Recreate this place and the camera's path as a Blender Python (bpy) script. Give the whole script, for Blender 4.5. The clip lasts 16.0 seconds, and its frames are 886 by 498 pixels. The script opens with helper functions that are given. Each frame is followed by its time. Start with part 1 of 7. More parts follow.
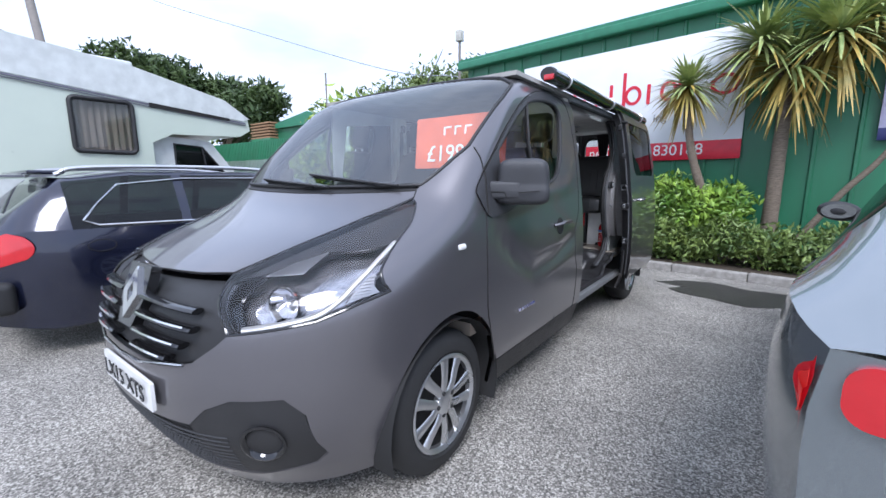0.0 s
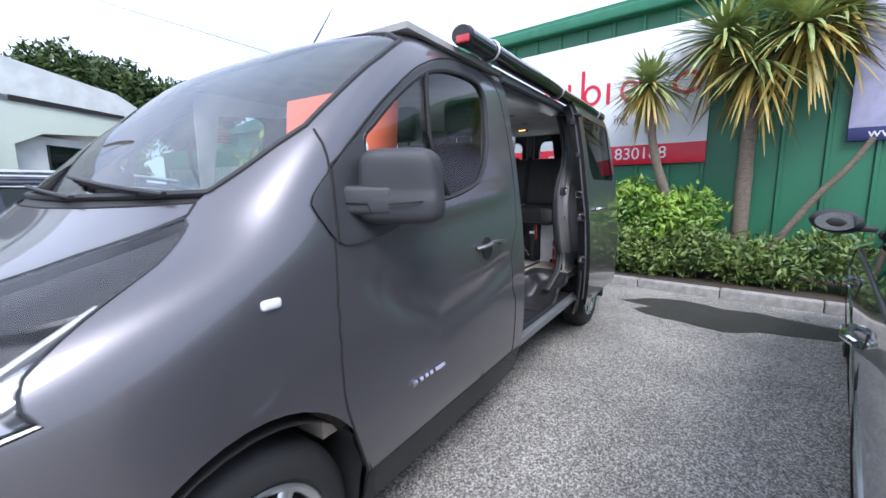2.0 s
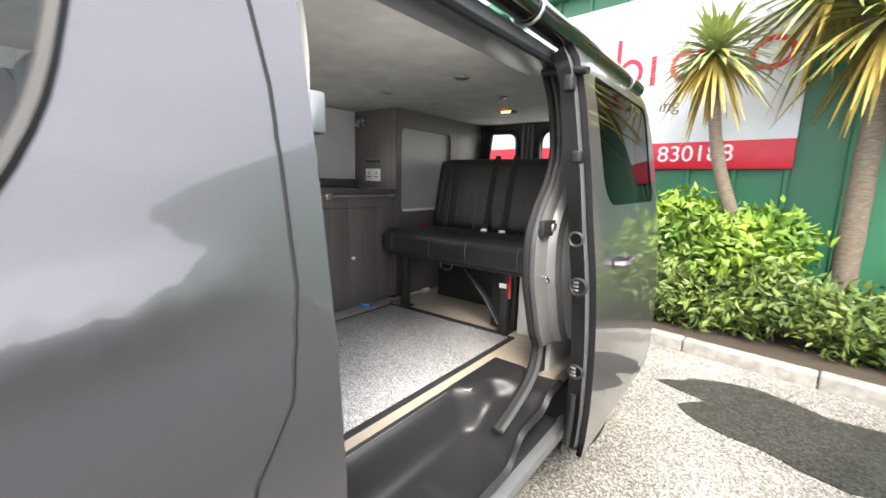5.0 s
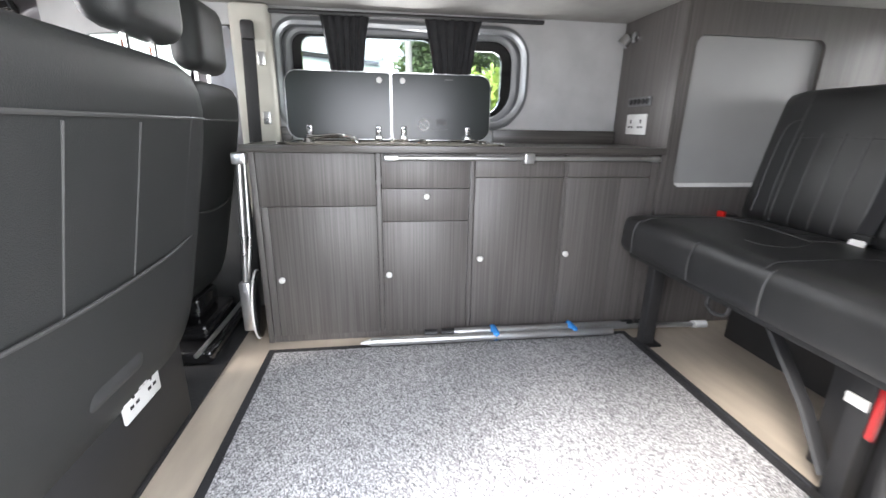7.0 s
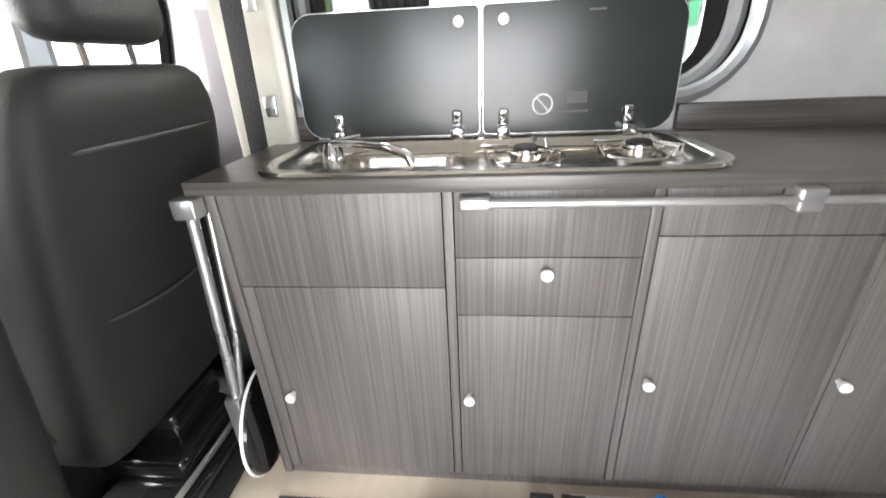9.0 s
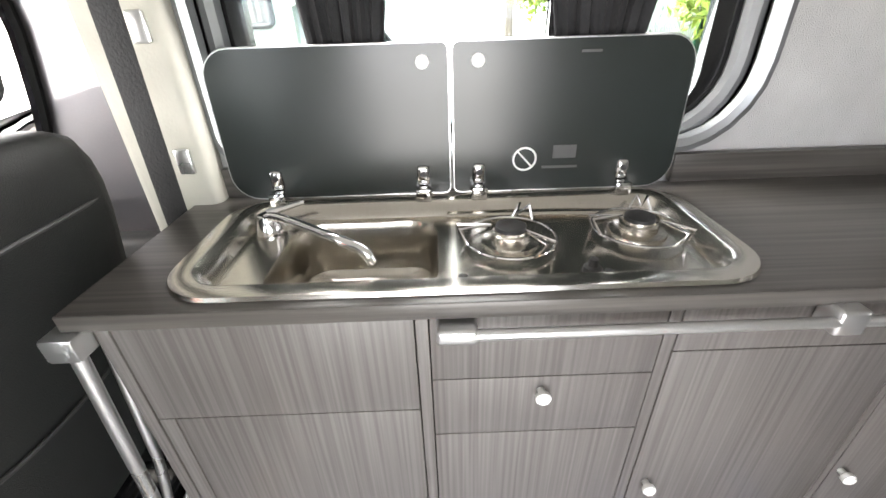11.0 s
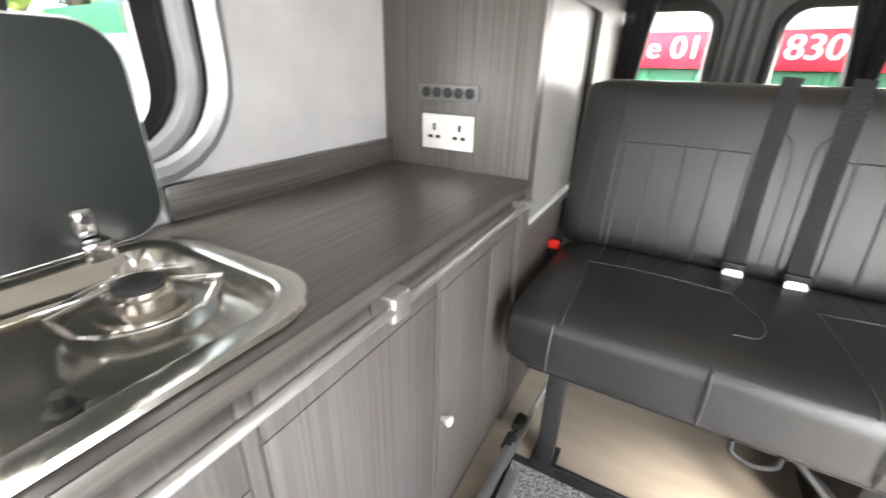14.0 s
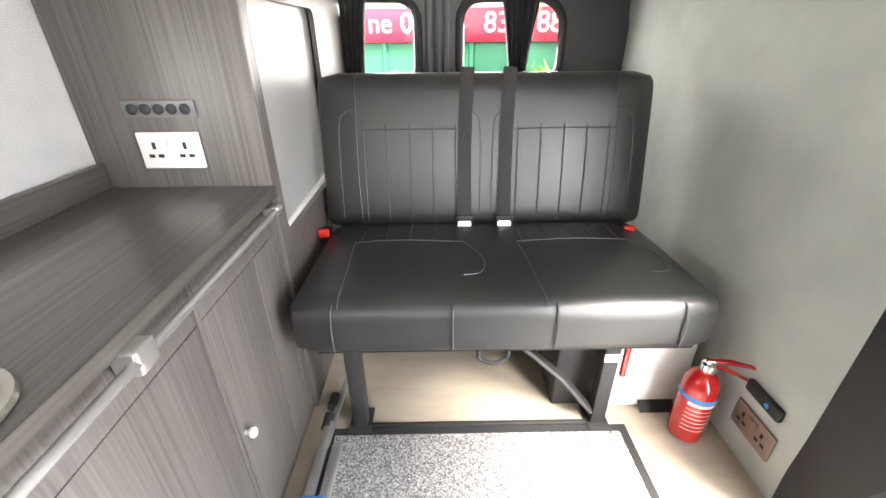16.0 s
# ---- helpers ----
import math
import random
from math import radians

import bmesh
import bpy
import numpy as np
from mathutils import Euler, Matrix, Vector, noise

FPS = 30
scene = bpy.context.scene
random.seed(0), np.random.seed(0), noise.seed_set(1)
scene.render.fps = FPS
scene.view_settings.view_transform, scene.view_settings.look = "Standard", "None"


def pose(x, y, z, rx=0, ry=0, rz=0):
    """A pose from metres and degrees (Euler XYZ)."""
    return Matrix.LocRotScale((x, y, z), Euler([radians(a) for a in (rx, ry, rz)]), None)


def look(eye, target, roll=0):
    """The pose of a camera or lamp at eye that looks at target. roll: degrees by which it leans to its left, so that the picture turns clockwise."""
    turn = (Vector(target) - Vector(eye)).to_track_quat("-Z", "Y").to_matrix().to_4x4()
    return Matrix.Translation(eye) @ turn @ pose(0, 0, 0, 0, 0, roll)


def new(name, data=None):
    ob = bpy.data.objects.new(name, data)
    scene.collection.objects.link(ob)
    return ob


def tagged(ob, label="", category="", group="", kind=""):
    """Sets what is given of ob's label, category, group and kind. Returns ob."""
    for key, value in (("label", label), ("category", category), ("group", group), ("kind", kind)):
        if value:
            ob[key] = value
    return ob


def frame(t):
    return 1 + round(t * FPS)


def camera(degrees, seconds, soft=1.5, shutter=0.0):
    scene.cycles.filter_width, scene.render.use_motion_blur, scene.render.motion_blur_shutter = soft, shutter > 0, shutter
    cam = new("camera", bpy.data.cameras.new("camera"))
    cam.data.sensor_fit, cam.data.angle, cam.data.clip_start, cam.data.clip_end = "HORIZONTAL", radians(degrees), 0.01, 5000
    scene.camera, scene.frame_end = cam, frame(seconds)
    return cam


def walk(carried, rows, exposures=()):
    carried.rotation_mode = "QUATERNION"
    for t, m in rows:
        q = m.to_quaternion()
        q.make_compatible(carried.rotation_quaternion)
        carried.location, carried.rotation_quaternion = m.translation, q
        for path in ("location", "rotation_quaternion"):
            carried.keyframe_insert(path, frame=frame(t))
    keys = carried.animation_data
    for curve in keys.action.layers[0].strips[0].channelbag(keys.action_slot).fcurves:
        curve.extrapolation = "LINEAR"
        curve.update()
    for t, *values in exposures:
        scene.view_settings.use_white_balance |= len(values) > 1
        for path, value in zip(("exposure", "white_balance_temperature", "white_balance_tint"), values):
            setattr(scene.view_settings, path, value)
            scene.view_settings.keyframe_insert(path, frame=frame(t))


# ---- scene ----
cam = camera(94.4, 16.0, shutter=0.3)
PATH = [
    (0, (0.983, -0.469, 1.346), (-0.202, 1.108, 1.013), -0.1),
    (0.5, (0.957, -0.314, 1.337), (-0.195, 1.288, 1.013), -0.3),
    (1, (0.915, -0.118, 1.338), (-0.211, 1.506, 1.026), -0.5),
    (1.5, (0.892, 0.147, 1.334), (-0.209, 1.789, 1.028), -0.5),
    (2, (0.856, 0.421, 1.33), (-0.221, 2.08, 1.035), -0.5),
    (2.5, (0.757, 0.703, 1.336), (-0.289, 2.383, 1.045), -0.2),
    (3, (0.704, 0.951, 1.327), (-0.307, 2.655, 1.051), -0.2),
    (3.2, (0.696, 1.066, 1.332), (-0.303, 2.777, 1.057), -0.1),
    (5.3, (0.481, 2.355, 1.473), (-0.815, 3.835, 1.113), 2.1),
    (5.5, (0.452, 2.473, 1.471), (-0.934, 3.861, 1.081), 2.0),
    (6, (0.349, 2.759, 1.469), (-1.277, 3.837, 1.029), 1.6),
    (6.5, (0.263, 3.018, 1.446), (-1.569, 3.66, 0.968), 0.6),
    (7, (0.097, 3.101, 1.469), (-1.801, 3.369, 0.9), 0.9),
    (7.5, (-0.086, 3.113, 1.451), (-2.002, 3.247, 0.891), -0.1),
    (8, (-0.241, 3.094, 1.472), (-2.136, 3.194, 0.84), -0.4),
    (8.5, (-0.431, 3.121, 1.465), (-2.29, 3.169, 0.729), 0.3),
    (9, (-0.768, 3.137, 1.58), (-2.575, 2.94, 0.746), -2.8),
    (11.3, (-1.01, 3.104, 1.725), (-2.738, 3.158, 0.718), -2.2),
    (11.5, (-1.007, 3.107, 1.717), (-2.739, 3.228, 0.725), -2.1),
    (12, (-1.001, 3.14, 1.694), (-2.711, 3.5, 0.721), -1.4),
    (12.5, (-1.012, 3.181, 1.683), (-2.639, 3.845, 0.729), 0.0),
    (13, (-1.037, 3.203, 1.677), (-2.517, 4.165, 0.736), 1.9),
    (13.5, (-1.064, 3.22, 1.679), (-2.352, 4.442, 0.759), 2.8),
    (14, (-1.151, 3.264, 1.647), (-2.032, 4.864, 0.833), 1.5),
    (14.5, (-1.119, 3.337, 1.664), (-1.547, 5.119, 0.863), 1.9),
    (15, (-1.073, 3.311, 1.68), (-1.214, 5.113, 0.822), 0.1),
    (15.5, (-1.045, 3.258, 1.717), (-1.079, 5.047, 0.822), -0.8),
    (16, (-1.032, 3.218, 1.731), (-1.011, 4.994, 0.81), -0.4),
]
EXPOSURE = [(0.0, 0.45, 5700, 15), (1.8, 0.55, 5750, 15), (3.2, 1.05, 5900, 14), (5.3, 1.8, 7000, 11), (6.0, 1.85, 6500, 11), (7.0, 2.85, 6500, 13), (8.0, 3.45, 6900, 13), (9.0, 3.45, 6800, 12), (11.3, 3.5, 6900, 12), (13.0, 3.55, 6900, 12), (14.5, 4.0, 7000, 12), (16.0, 4.1, 7000, 12)]
walk(cam, [(t, look(eye, target, roll)) for t, eye, target, roll in PATH], EXPOSURE)

# ---- light: bright overcast sky, a very soft sun behind the cloud ----
world = bpy.data.worlds.new("overcast")
scene.world = world
world.use_nodes = True
wn, wl = world.node_tree.nodes, world.node_tree.links
wn.clear()
w_out, w_bg, w_sky = wn.new("ShaderNodeOutputWorld"), wn.new("ShaderNodeBackground"), wn.new("ShaderNodeTexSky")
w_sky.sky_type, w_sky.sun_disc = "NISHITA", False
w_sky.sun_elevation, w_sky.sun_rotation = radians(52), radians(200)
w_tc, w_noise, w_ramp, w_mix = wn.new("ShaderNodeTexCoord"), wn.new("ShaderNodeTexNoise"), wn.new("ShaderNodeValToRGB"), wn.new("ShaderNodeMixRGB")
w_map = wn.new("ShaderNodeMapping")
w_map.inputs["Scale"].default_value = (1.0, 1.0, 3.2)
w_noise.inputs["Scale"].default_value, w_noise.inputs["Detail"].default_value = 2.2, 5
w_ramp.color_ramp.elements[0].position, w_ramp.color_ramp.elements[0].color = 0.3, (4.7, 5.4, 6.6, 1)
w_ramp.color_ramp.elements[1].position, w_ramp.color_ramp.elements[1].color = 0.72, (8.0, 8.3, 8.9, 1)
w_mix.inputs[0].default_value = 0.88
w_bg.inputs["Strength"].default_value = 0.15
wl.new(w_tc.outputs["Generated"], w_map.inputs["Vector"])
wl.new(w_map.outputs[0], w_noise.inputs["Vector"])
wl.new(w_noise.outputs["Fac"], w_ramp.inputs["Fac"])
wl.new(w_sky.outputs[0], w_mix.inputs[1])
wl.new(w_ramp.outputs[0], w_mix.inputs[2])
wl.new(w_mix.outputs[0], w_bg.inputs["Color"])
wl.new(w_bg.outputs[0], w_out.inputs["Surface"])
sun = new("sun", bpy.data.lights.new("sun", "SUN"))
sun.data.energy, sun.data.angle, sun.data.color = 2.8, radians(25), (1.0, 0.96, 0.9)
sun.matrix_world = look((6, -6, 12), (0, 2, 0))


def fill_lamp(name, eye, target, w, h, power):
    """An added area lamp at an opening of the van, standing in for skylight."""
    o = new(name, bpy.data.lights.new(name, "AREA"))
    o.data.shape, o.data.size, o.data.size_y, o.data.energy, o.data.color = "RECTANGLE", w, h, power, (0.97, 0.99, 1.0)
    o.matrix_world = look(eye, target)
    return o


# added lamps: they brighten the inside beyond what the sky itself gives
fill_lamp("opening_fill", (-0.17, 3.11, 1.28), (-1.6, 3.11, 1.18), 0.78, 1.05, 2.6)
fill_lamp("windscreen_fill", (-0.978, 1.62, 1.66), (-0.978, 3.5, 1.35), 1.2, 0.5, 3.0)
fill_lamp("side_window_fill", (-1.895, 3.2, 1.70), (-0.9, 3.3, 1.45), 0.85, 0.30, 1.7)
fill_lamp("rear_window_fill", (-0.70, 5.29, 1.72), (-0.75, 3.5, 1.35), 0.42, 0.28, 0.6)
fill_lamp("rear_window_fill", (-1.31, 5.29, 1.72), (-1.1, 3.5, 1.35), 0.36, 0.28, 0.38)


# ---- materials ----
def mat(name, col, rough=0.5, metal=0.0, col2=None, scale=8.0, stretch=(1, 1, 1), bump=0.0, bscale=150.0, coat=0.0, spec=0.5, lo=0.35, hi=0.7, detail=4.0, rvar=0.08):
    m = bpy.data.materials.new(name)
    m.use_nodes = True
    n, l = m.node_tree.nodes, m.node_tree.links
    b = n["Principled BSDF"]
    b.inputs["Roughness"].default_value, b.inputs["Metallic"].default_value = rough, metal
    b.inputs["Specular IOR Level"].default_value = spec
    if coat:
        b.inputs["Coat Weight"].default_value, b.inputs["Coat Roughness"].default_value = coat, 0.03
    col2 = col2 or tuple(c * 0.82 for c in col)
    tc, mp = n.new("ShaderNodeTexCoord"), n.new("ShaderNodeMapping")
    mp.inputs["Scale"].default_value = stretch
    l.new(tc.outputs["Object"], mp.inputs["Vector"])
    tex, ramp = n.new("ShaderNodeTexNoise"), n.new("ShaderNodeValToRGB")
    tex.inputs["Scale"].default_value, tex.inputs["Detail"].default_value = scale, detail
    ramp.color_ramp.elements[0].position, ramp.color_ramp.elements[0].color = lo, (*col2, 1)
    ramp.color_ramp.elements[1].position, ramp.color_ramp.elements[1].color = hi, (*col, 1)
    l.new(mp.outputs[0], tex.inputs["Vector"])
    l.new(tex.outputs["Fac"], ramp.inputs["Fac"])
    l.new(ramp.outputs[0], b.inputs["Base Color"])
    big, rr = n.new("ShaderNodeTexNoise"), n.new("ShaderNodeMapRange")
    big.inputs["Scale"].default_value = 3.0
    l.new(tc.outputs["Object"], big.inputs["Vector"])
    rr.inputs["To Min"].default_value, rr.inputs["To Max"].default_value = max(0.0, rough - rvar), min(1.0, rough + rvar)
    l.new(big.outputs["Fac"], rr.inputs["Value"])
    l.new(rr.outputs[0], b.inputs["Roughness"])
    if bump:
        bt, bn = n.new("ShaderNodeTexNoise"), n.new("ShaderNodeBump")
        bt.inputs["Scale"].default_value, bt.inputs["Detail"].default_value = bscale, 3
        bn.inputs["Strength"].default_value, bn.inputs["Distance"].default_value = bump, 0.01
        l.new(mp.outputs[0], bt.inputs["Vector"])
        l.new(bt.outputs["Fac"], bn.inputs["Height"])
        l.new(bn.outputs[0], b.inputs["Normal"])
    return m


def chips(name, light, dark, warm, scale, rough=0.85, bump=0.6):
    """Loose-looking speckle: every grain its own tone, with broad worn and dirty areas."""
    m = bpy.data.materials.new(name)
    m.use_nodes = True
    n, l = m.node_tree.nodes, m.node_tree.links
    b = n["Principled BSDF"]
    b.inputs["Roughness"].default_value = rough
    tc, vo, ramp, big, r2, mix, bn = (n.new("ShaderNode" + k) for k in ("TexCoord", "TexVoronoi", "ValToRGB", "TexNoise", "ValToRGB", "MixRGB", "Bump"))
    vo.inputs["Scale"].default_value = scale
    sep = n.new("ShaderNodeSeparateColor")
    l.new(tc.outputs["Object"], vo.inputs["Vector"])
    l.new(vo.outputs["Color"], sep.inputs[0])
    l.new(sep.outputs[0], ramp.inputs["Fac"])
    ramp.color_ramp.elements[0].color, ramp.color_ramp.elements[1].color = (*dark, 1), (*light, 1)
    e = ramp.color_ramp.elements.new(0.55)
    e.color = (*warm, 1)
    big.inputs["Scale"].default_value, big.inputs["Detail"].default_value = 1.3, 6
    l.new(tc.outputs["Object"], big.inputs["Vector"])
    r2.color_ramp.elements[0].position, r2.color_ramp.elements[0].color = 0.3, (0.7, 0.69, 0.67, 1)
    r2.color_ramp.elements[1].position, r2.color_ramp.elements[1].color = 0.65, (1.08, 1.06, 1.02, 1)
    l.new(big.outputs["Fac"], r2.inputs["Fac"])
    mix.blend_type, mix.inputs[0].default_value = "MULTIPLY", 1.0
    l.new(ramp.outputs[0], mix.inputs[1])
    l.new(r2.outputs[0], mix.inputs[2])
    l.new(mix.outputs[0], b.inputs["Base Color"])
    bn.inputs["Strength"].default_value, bn.inputs["Distance"].default_value = bump, 0.006
    l.new(sep.outputs[1], bn.inputs["Height"])
    l.new(bn.outputs[0], b.inputs["Normal"])
    return m


def glass(name, tint=(0.8, 0.85, 0.85), keep=0.9, ior=1.52):
    """Thin pane: see-through with a mirror-like surface."""
    m = bpy.data.materials.new(name)
    m.use_nodes = True
    n, l = m.node_tree.nodes, m.node_tree.links
    n.clear()
    out, mix, tr, gl, fr = (n.new("ShaderNode" + k) for k in ("OutputMaterial", "MixShader", "BsdfTransparent", "BsdfGlossy", "Fresnel"))
    tr.inputs[0].default_value = (*(c * keep for c in tint), 1)
    gl.inputs["Roughness"].default_value = 0.01
    fr.inputs["IOR"].default_value = ior
    l.new(fr.outputs[0], mix.inputs[0])
    l.new(tr.outputs[0], mix.inputs[1])
    l.new(gl.outputs[0], mix.inputs[2])
    l.new(mix.outputs[0], out.inputs[0])
    return m


def lamp_mat(name, col, power):
    m = mat(name, col)
    b = m.node_tree.nodes["Principled BSDF"]
    b.inputs["Emission Color"].default_value, b.inputs["Emission Strength"].default_value = (*col, 1), power
    return m


M_PAINT = mat("van paint", (0.165, 0.158, 0.168), 0.36, 0.7, (0.135, 0.13, 0.138), 900, coat=1.0, rvar=0.03)
M_HEAD = mat("headlight bowl", (0.74, 0.74, 0.76), 0.16, 0.8, (0.42, 0.42, 0.44), 14, (1, 1, 3))
M_BLACKGLOSS = mat("gloss black", (0.01, 0.01, 0.011), 0.12, coat=0.5)
M_BLACKSTEP = mat("moulded black step plastic", (0.02, 0.02, 0.021), 0.42, bump=0.1, bscale=300)
M_HEADGREY = mat("smoked headlight panel", (0.10, 0.10, 0.105), 0.25, 0.2, (0.075, 0.075, 0.08), 12)
M_BLACK = mat("black plastic", (0.022, 0.022, 0.023), 0.5, bump=0.15, bscale=500)
M_MIRROR = mat("mirror cap plastic", (0.045, 0.046, 0.05), 0.48, bump=0.25, bscale=600)
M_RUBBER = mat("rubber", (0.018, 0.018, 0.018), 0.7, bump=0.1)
M_CHROME = mat("chrome", (0.85, 0.85, 0.86), 0.08, 1.0)
M_DARKMIRROR = mat("mirror in shade", (0.3, 0.32, 0.33), 0.05, 1.0)
M_ALLOY = mat("alloy", (0.62, 0.63, 0.64), 0.28, 0.9, rvar=0.05)
M_STEEL = mat("stainless steel", (0.60, 0.57, 0.52), 0.2, 1.0, (0.54, 0.51, 0.46), 60, (1, 20, 1), rvar=0.06)
M_GLASS = glass("clear glass")
M_SCREEN = glass("windscreen glass", (0.75, 0.9, 0.9), 0.75, 2.4)
M_TINT = glass("tinted glass", (0.5, 0.62, 0.58), 0.35)
M_LENS = glass("lamp lens", (0.95, 0.95, 0.97), 0.92)
M_RED = mat("red lens", (0.55, 0.008, 0.015), 0.12, coat=1.0)
M_ORANGE = mat("orange card", (0.75, 0.13, 0.045), 0.6)
M_WHITE = mat("white plastic", (0.78, 0.78, 0.76), 0.35)
M_CREAM = mat("cream trim", (0.50, 0.485, 0.43), 0.6, bump=0.1)
M_INK = mat("black ink", (0.01, 0.01, 0.012), 0.6)
M_TARMAC = chips("tarmac chippings", (0.58, 0.56, 0.52), (0.075, 0.072, 0.067), (0.24, 0.23, 0.21), 140)
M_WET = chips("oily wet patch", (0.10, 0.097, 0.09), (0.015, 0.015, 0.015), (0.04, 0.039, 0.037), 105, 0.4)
M_KERB = mat("concrete kerb", (0.36, 0.345, 0.32), 0.85, 0, (0.24, 0.23, 0.21), 14, bump=0.5, bscale=90)
M_SOIL = mat("soil", (0.06, 0.045, 0.03), 0.95, bump=0.6, bscale=30)
M_CLAD = mat("green cladding", (0.026, 0.17, 0.082), 0.42, 0.0, (0.03, 0.14, 0.072), 3, (1, 1, 0.3), rvar=0.1)
M_CLADTRIM = mat("green trim", (0.03, 0.19, 0.10), 0.4)
M_SIGN = mat("sign board", (0.74, 0.76, 0.78), 0.4, 0, (0.68, 0.70, 0.73), 2)
M_SIGNRED = mat("sign red", (0.62, 0.012, 0.035), 0.4)
M_SIGNGREY = mat("sign grey", (0.12, 0.12, 0.13), 0.5)
M_LILAC = mat("lilac sign", (0.55, 0.53, 0.72), 0.4)
M_NAVY = mat("navy", (0.03, 0.035, 0.14), 0.4)
M_BARK = mat("palm bark", (0.23, 0.185, 0.14), 0.9, 0, (0.12, 0.095, 0.07), 20, (1, 1, 6), bump=0.8, bscale=40)
M_FROND = mat("palm leaf", (0.44, 0.49, 0.19), 0.4, 0, (0.19, 0.26, 0.08), 6)
M_FROND_Y = mat("yellowed palm leaf", (0.5, 0.33, 0.07), 0.5, 0, (0.28, 0.24, 0.06), 6)
M_LEAF = mat("shrub leaf", (0.26, 0.40, 0.05), 0.42, 0, (0.09, 0.19, 0.025), 3, lo=0.38, hi=0.62)
M_LEAF2 = mat("low hedge leaf", (0.20, 0.27, 0.06), 0.5, 0, (0.06, 0.11, 0.025), 4)
M_TREE = mat("tree leaf", (0.085, 0.13, 0.035), 0.6, 0, (0.035, 0.065, 0.018), 0.6)
M_TREE2 = mat("bush leaf", (0.17, 0.23, 0.06), 0.6, 0, (0.07, 0.11, 0.03), 0.9)
M_TREE3 = mat("spring leaf", (0.36, 0.46, 0.07), 0.5, 0, (0.20, 0.29, 0.05), 0.9)
M_MH = mat("motorhome gelcoat", (0.52, 0.58, 0.49), 0.3, 0, (0.48, 0.54, 0.46), 1.5, coat=0.4)
M_MHROOF = mat("motorhome roof", (0.62, 0.65, 0.63), 0.35)
M_STRIPE = mat("grey stripe", (0.17, 0.17, 0.21), 0.4)
M_BLUEPAINT = mat("dark blue paint", (0.012, 0.015, 0.035), 0.22, 0.3, coat=1.0)
M_SILVER = mat("blue silver paint", (0.235, 0.265, 0.28), 0.26, 0.7, (0.215, 0.245, 0.26), 700, coat=1.0, rvar=0.02)
M_CURTAIN = mat("curtain", (0.42, 0.33, 0.28), 0.9, 0, (0.3, 0.23, 0.2), 4, (1, 14, 0.3))
M_FABRIC = mat("black curtain cloth", (0.012, 0.012, 0.014), 0.95, 0, (0.02, 0.02, 0.022), 30, bump=0.3)
M_OAK = mat("dark ash laminate upright grain", (0.128, 0.118, 0.113), 0.40, 0, (0.074, 0.067, 0.063), 170, (1.0, 1.0, 0.012), bump=0.1, bscale=160, lo=0.34, hi=0.70, detail=8)
M_OAK_TOP = mat("dark ash laminate lengthwise grain", (0.095, 0.087, 0.08), 0.3, 0, (0.045, 0.041, 0.038), 110, (1.0, 0.018, 1.0), lo=0.34, hi=0.68, detail=8, rvar=0.05)
M_GAP = mat("dark joint", (0.012, 0.011, 0.01), 0.8)
M_CARPET = mat("grey lining carpet", (0.50, 0.515, 0.48), 0.95, 0, (0.42, 0.435, 0.405), 5, bump=0.45, bscale=420)
M_CARPETW = mat("pale lining carpet", (0.52, 0.52, 0.52), 0.95, 0, (0.44, 0.44, 0.44), 7, bump=0.45, bscale=420)
M_CEIL = mat("headlining", (0.38, 0.372, 0.35), 0.9, bump=0.15, bscale=300)
M_LINO = mat("beige vinyl floor", (0.42, 0.36, 0.29), 0.45, 0, (0.36, 0.31, 0.25), 5, (1, 4, 1), rvar=0.06)
M_RUG = chips("speckled rug", (0.68, 0.69, 0.72), (0.10, 0.10, 0.11), (0.36, 0.36, 0.375), 290, 0.98, 0.9)
M_LEATHER = mat("black leather", (0.018, 0.0185, 0.019), 0.38, 0, (0.013, 0.0135, 0.014), 10, spec=0.9, bump=0.12, bscale=350, rvar=0.06)
M_LEATHER2 = mat("cab seat vinyl", (0.024, 0.0255, 0.0255), 0.45, 0, (0.027, 0.028, 0.028), 8, spec=0.35, bump=0.2, bscale=450)
M_STITCH = mat("grey piping", (0.06, 0.06, 0.06), 0.45)
M_SEAL = mat("shiny grey seal", (0.09, 0.092, 0.095), 0.3)
M_DARKTRIM = mat("dark door metal", (0.05, 0.051, 0.053), 0.4)
M_SHELL = mat("grey moulded plastic", (0.045, 0.046, 0.047), 0.5, bump=0.2, bscale=500)
# body paint of the door pillar, lightened in colour as if under direct sky
M_PAINT_LIT = mat("van paint lightened as sky-lit", (0.33, 0.32, 0.315), 0.35, 0.4, (0.29, 0.28, 0.275), 12, coat=0.6)
M_REARGLASS = glass("clear rear glass", (0.85, 0.87, 0.86), 0.95, 1.12)
M_BELT = mat("belt webbing", (0.02, 0.02, 0.022), 0.7, bump=0.3, bscale=200)
M_RUBBERMAT = mat("black floor covering", (0.014, 0.014, 0.015), 0.75, bump=0.3, bscale=120)
M_LID = mat("smoked black glass lid", (0.016, 0.021, 0.02), 0.25, 0, (0.014, 0.017, 0.016), 3, spec=0.5)
M_BUCKLE = mat("red buckle", (0.75, 0.02, 0.015), 0.4)
M_EXT = mat("extinguisher red", (0.5, 0.01, 0.012), 0.2, coat=0.8)
M_BLUE = mat("blue tape", (0.04, 0.28, 0.75), 0.5)
M_ALU = mat("brushed aluminium", (0.7, 0.7, 0.7), 0.3, 0.9)
M_BROWN = mat("brown metal plate", (0.30, 0.22, 0.18), 0.35, 0.4)
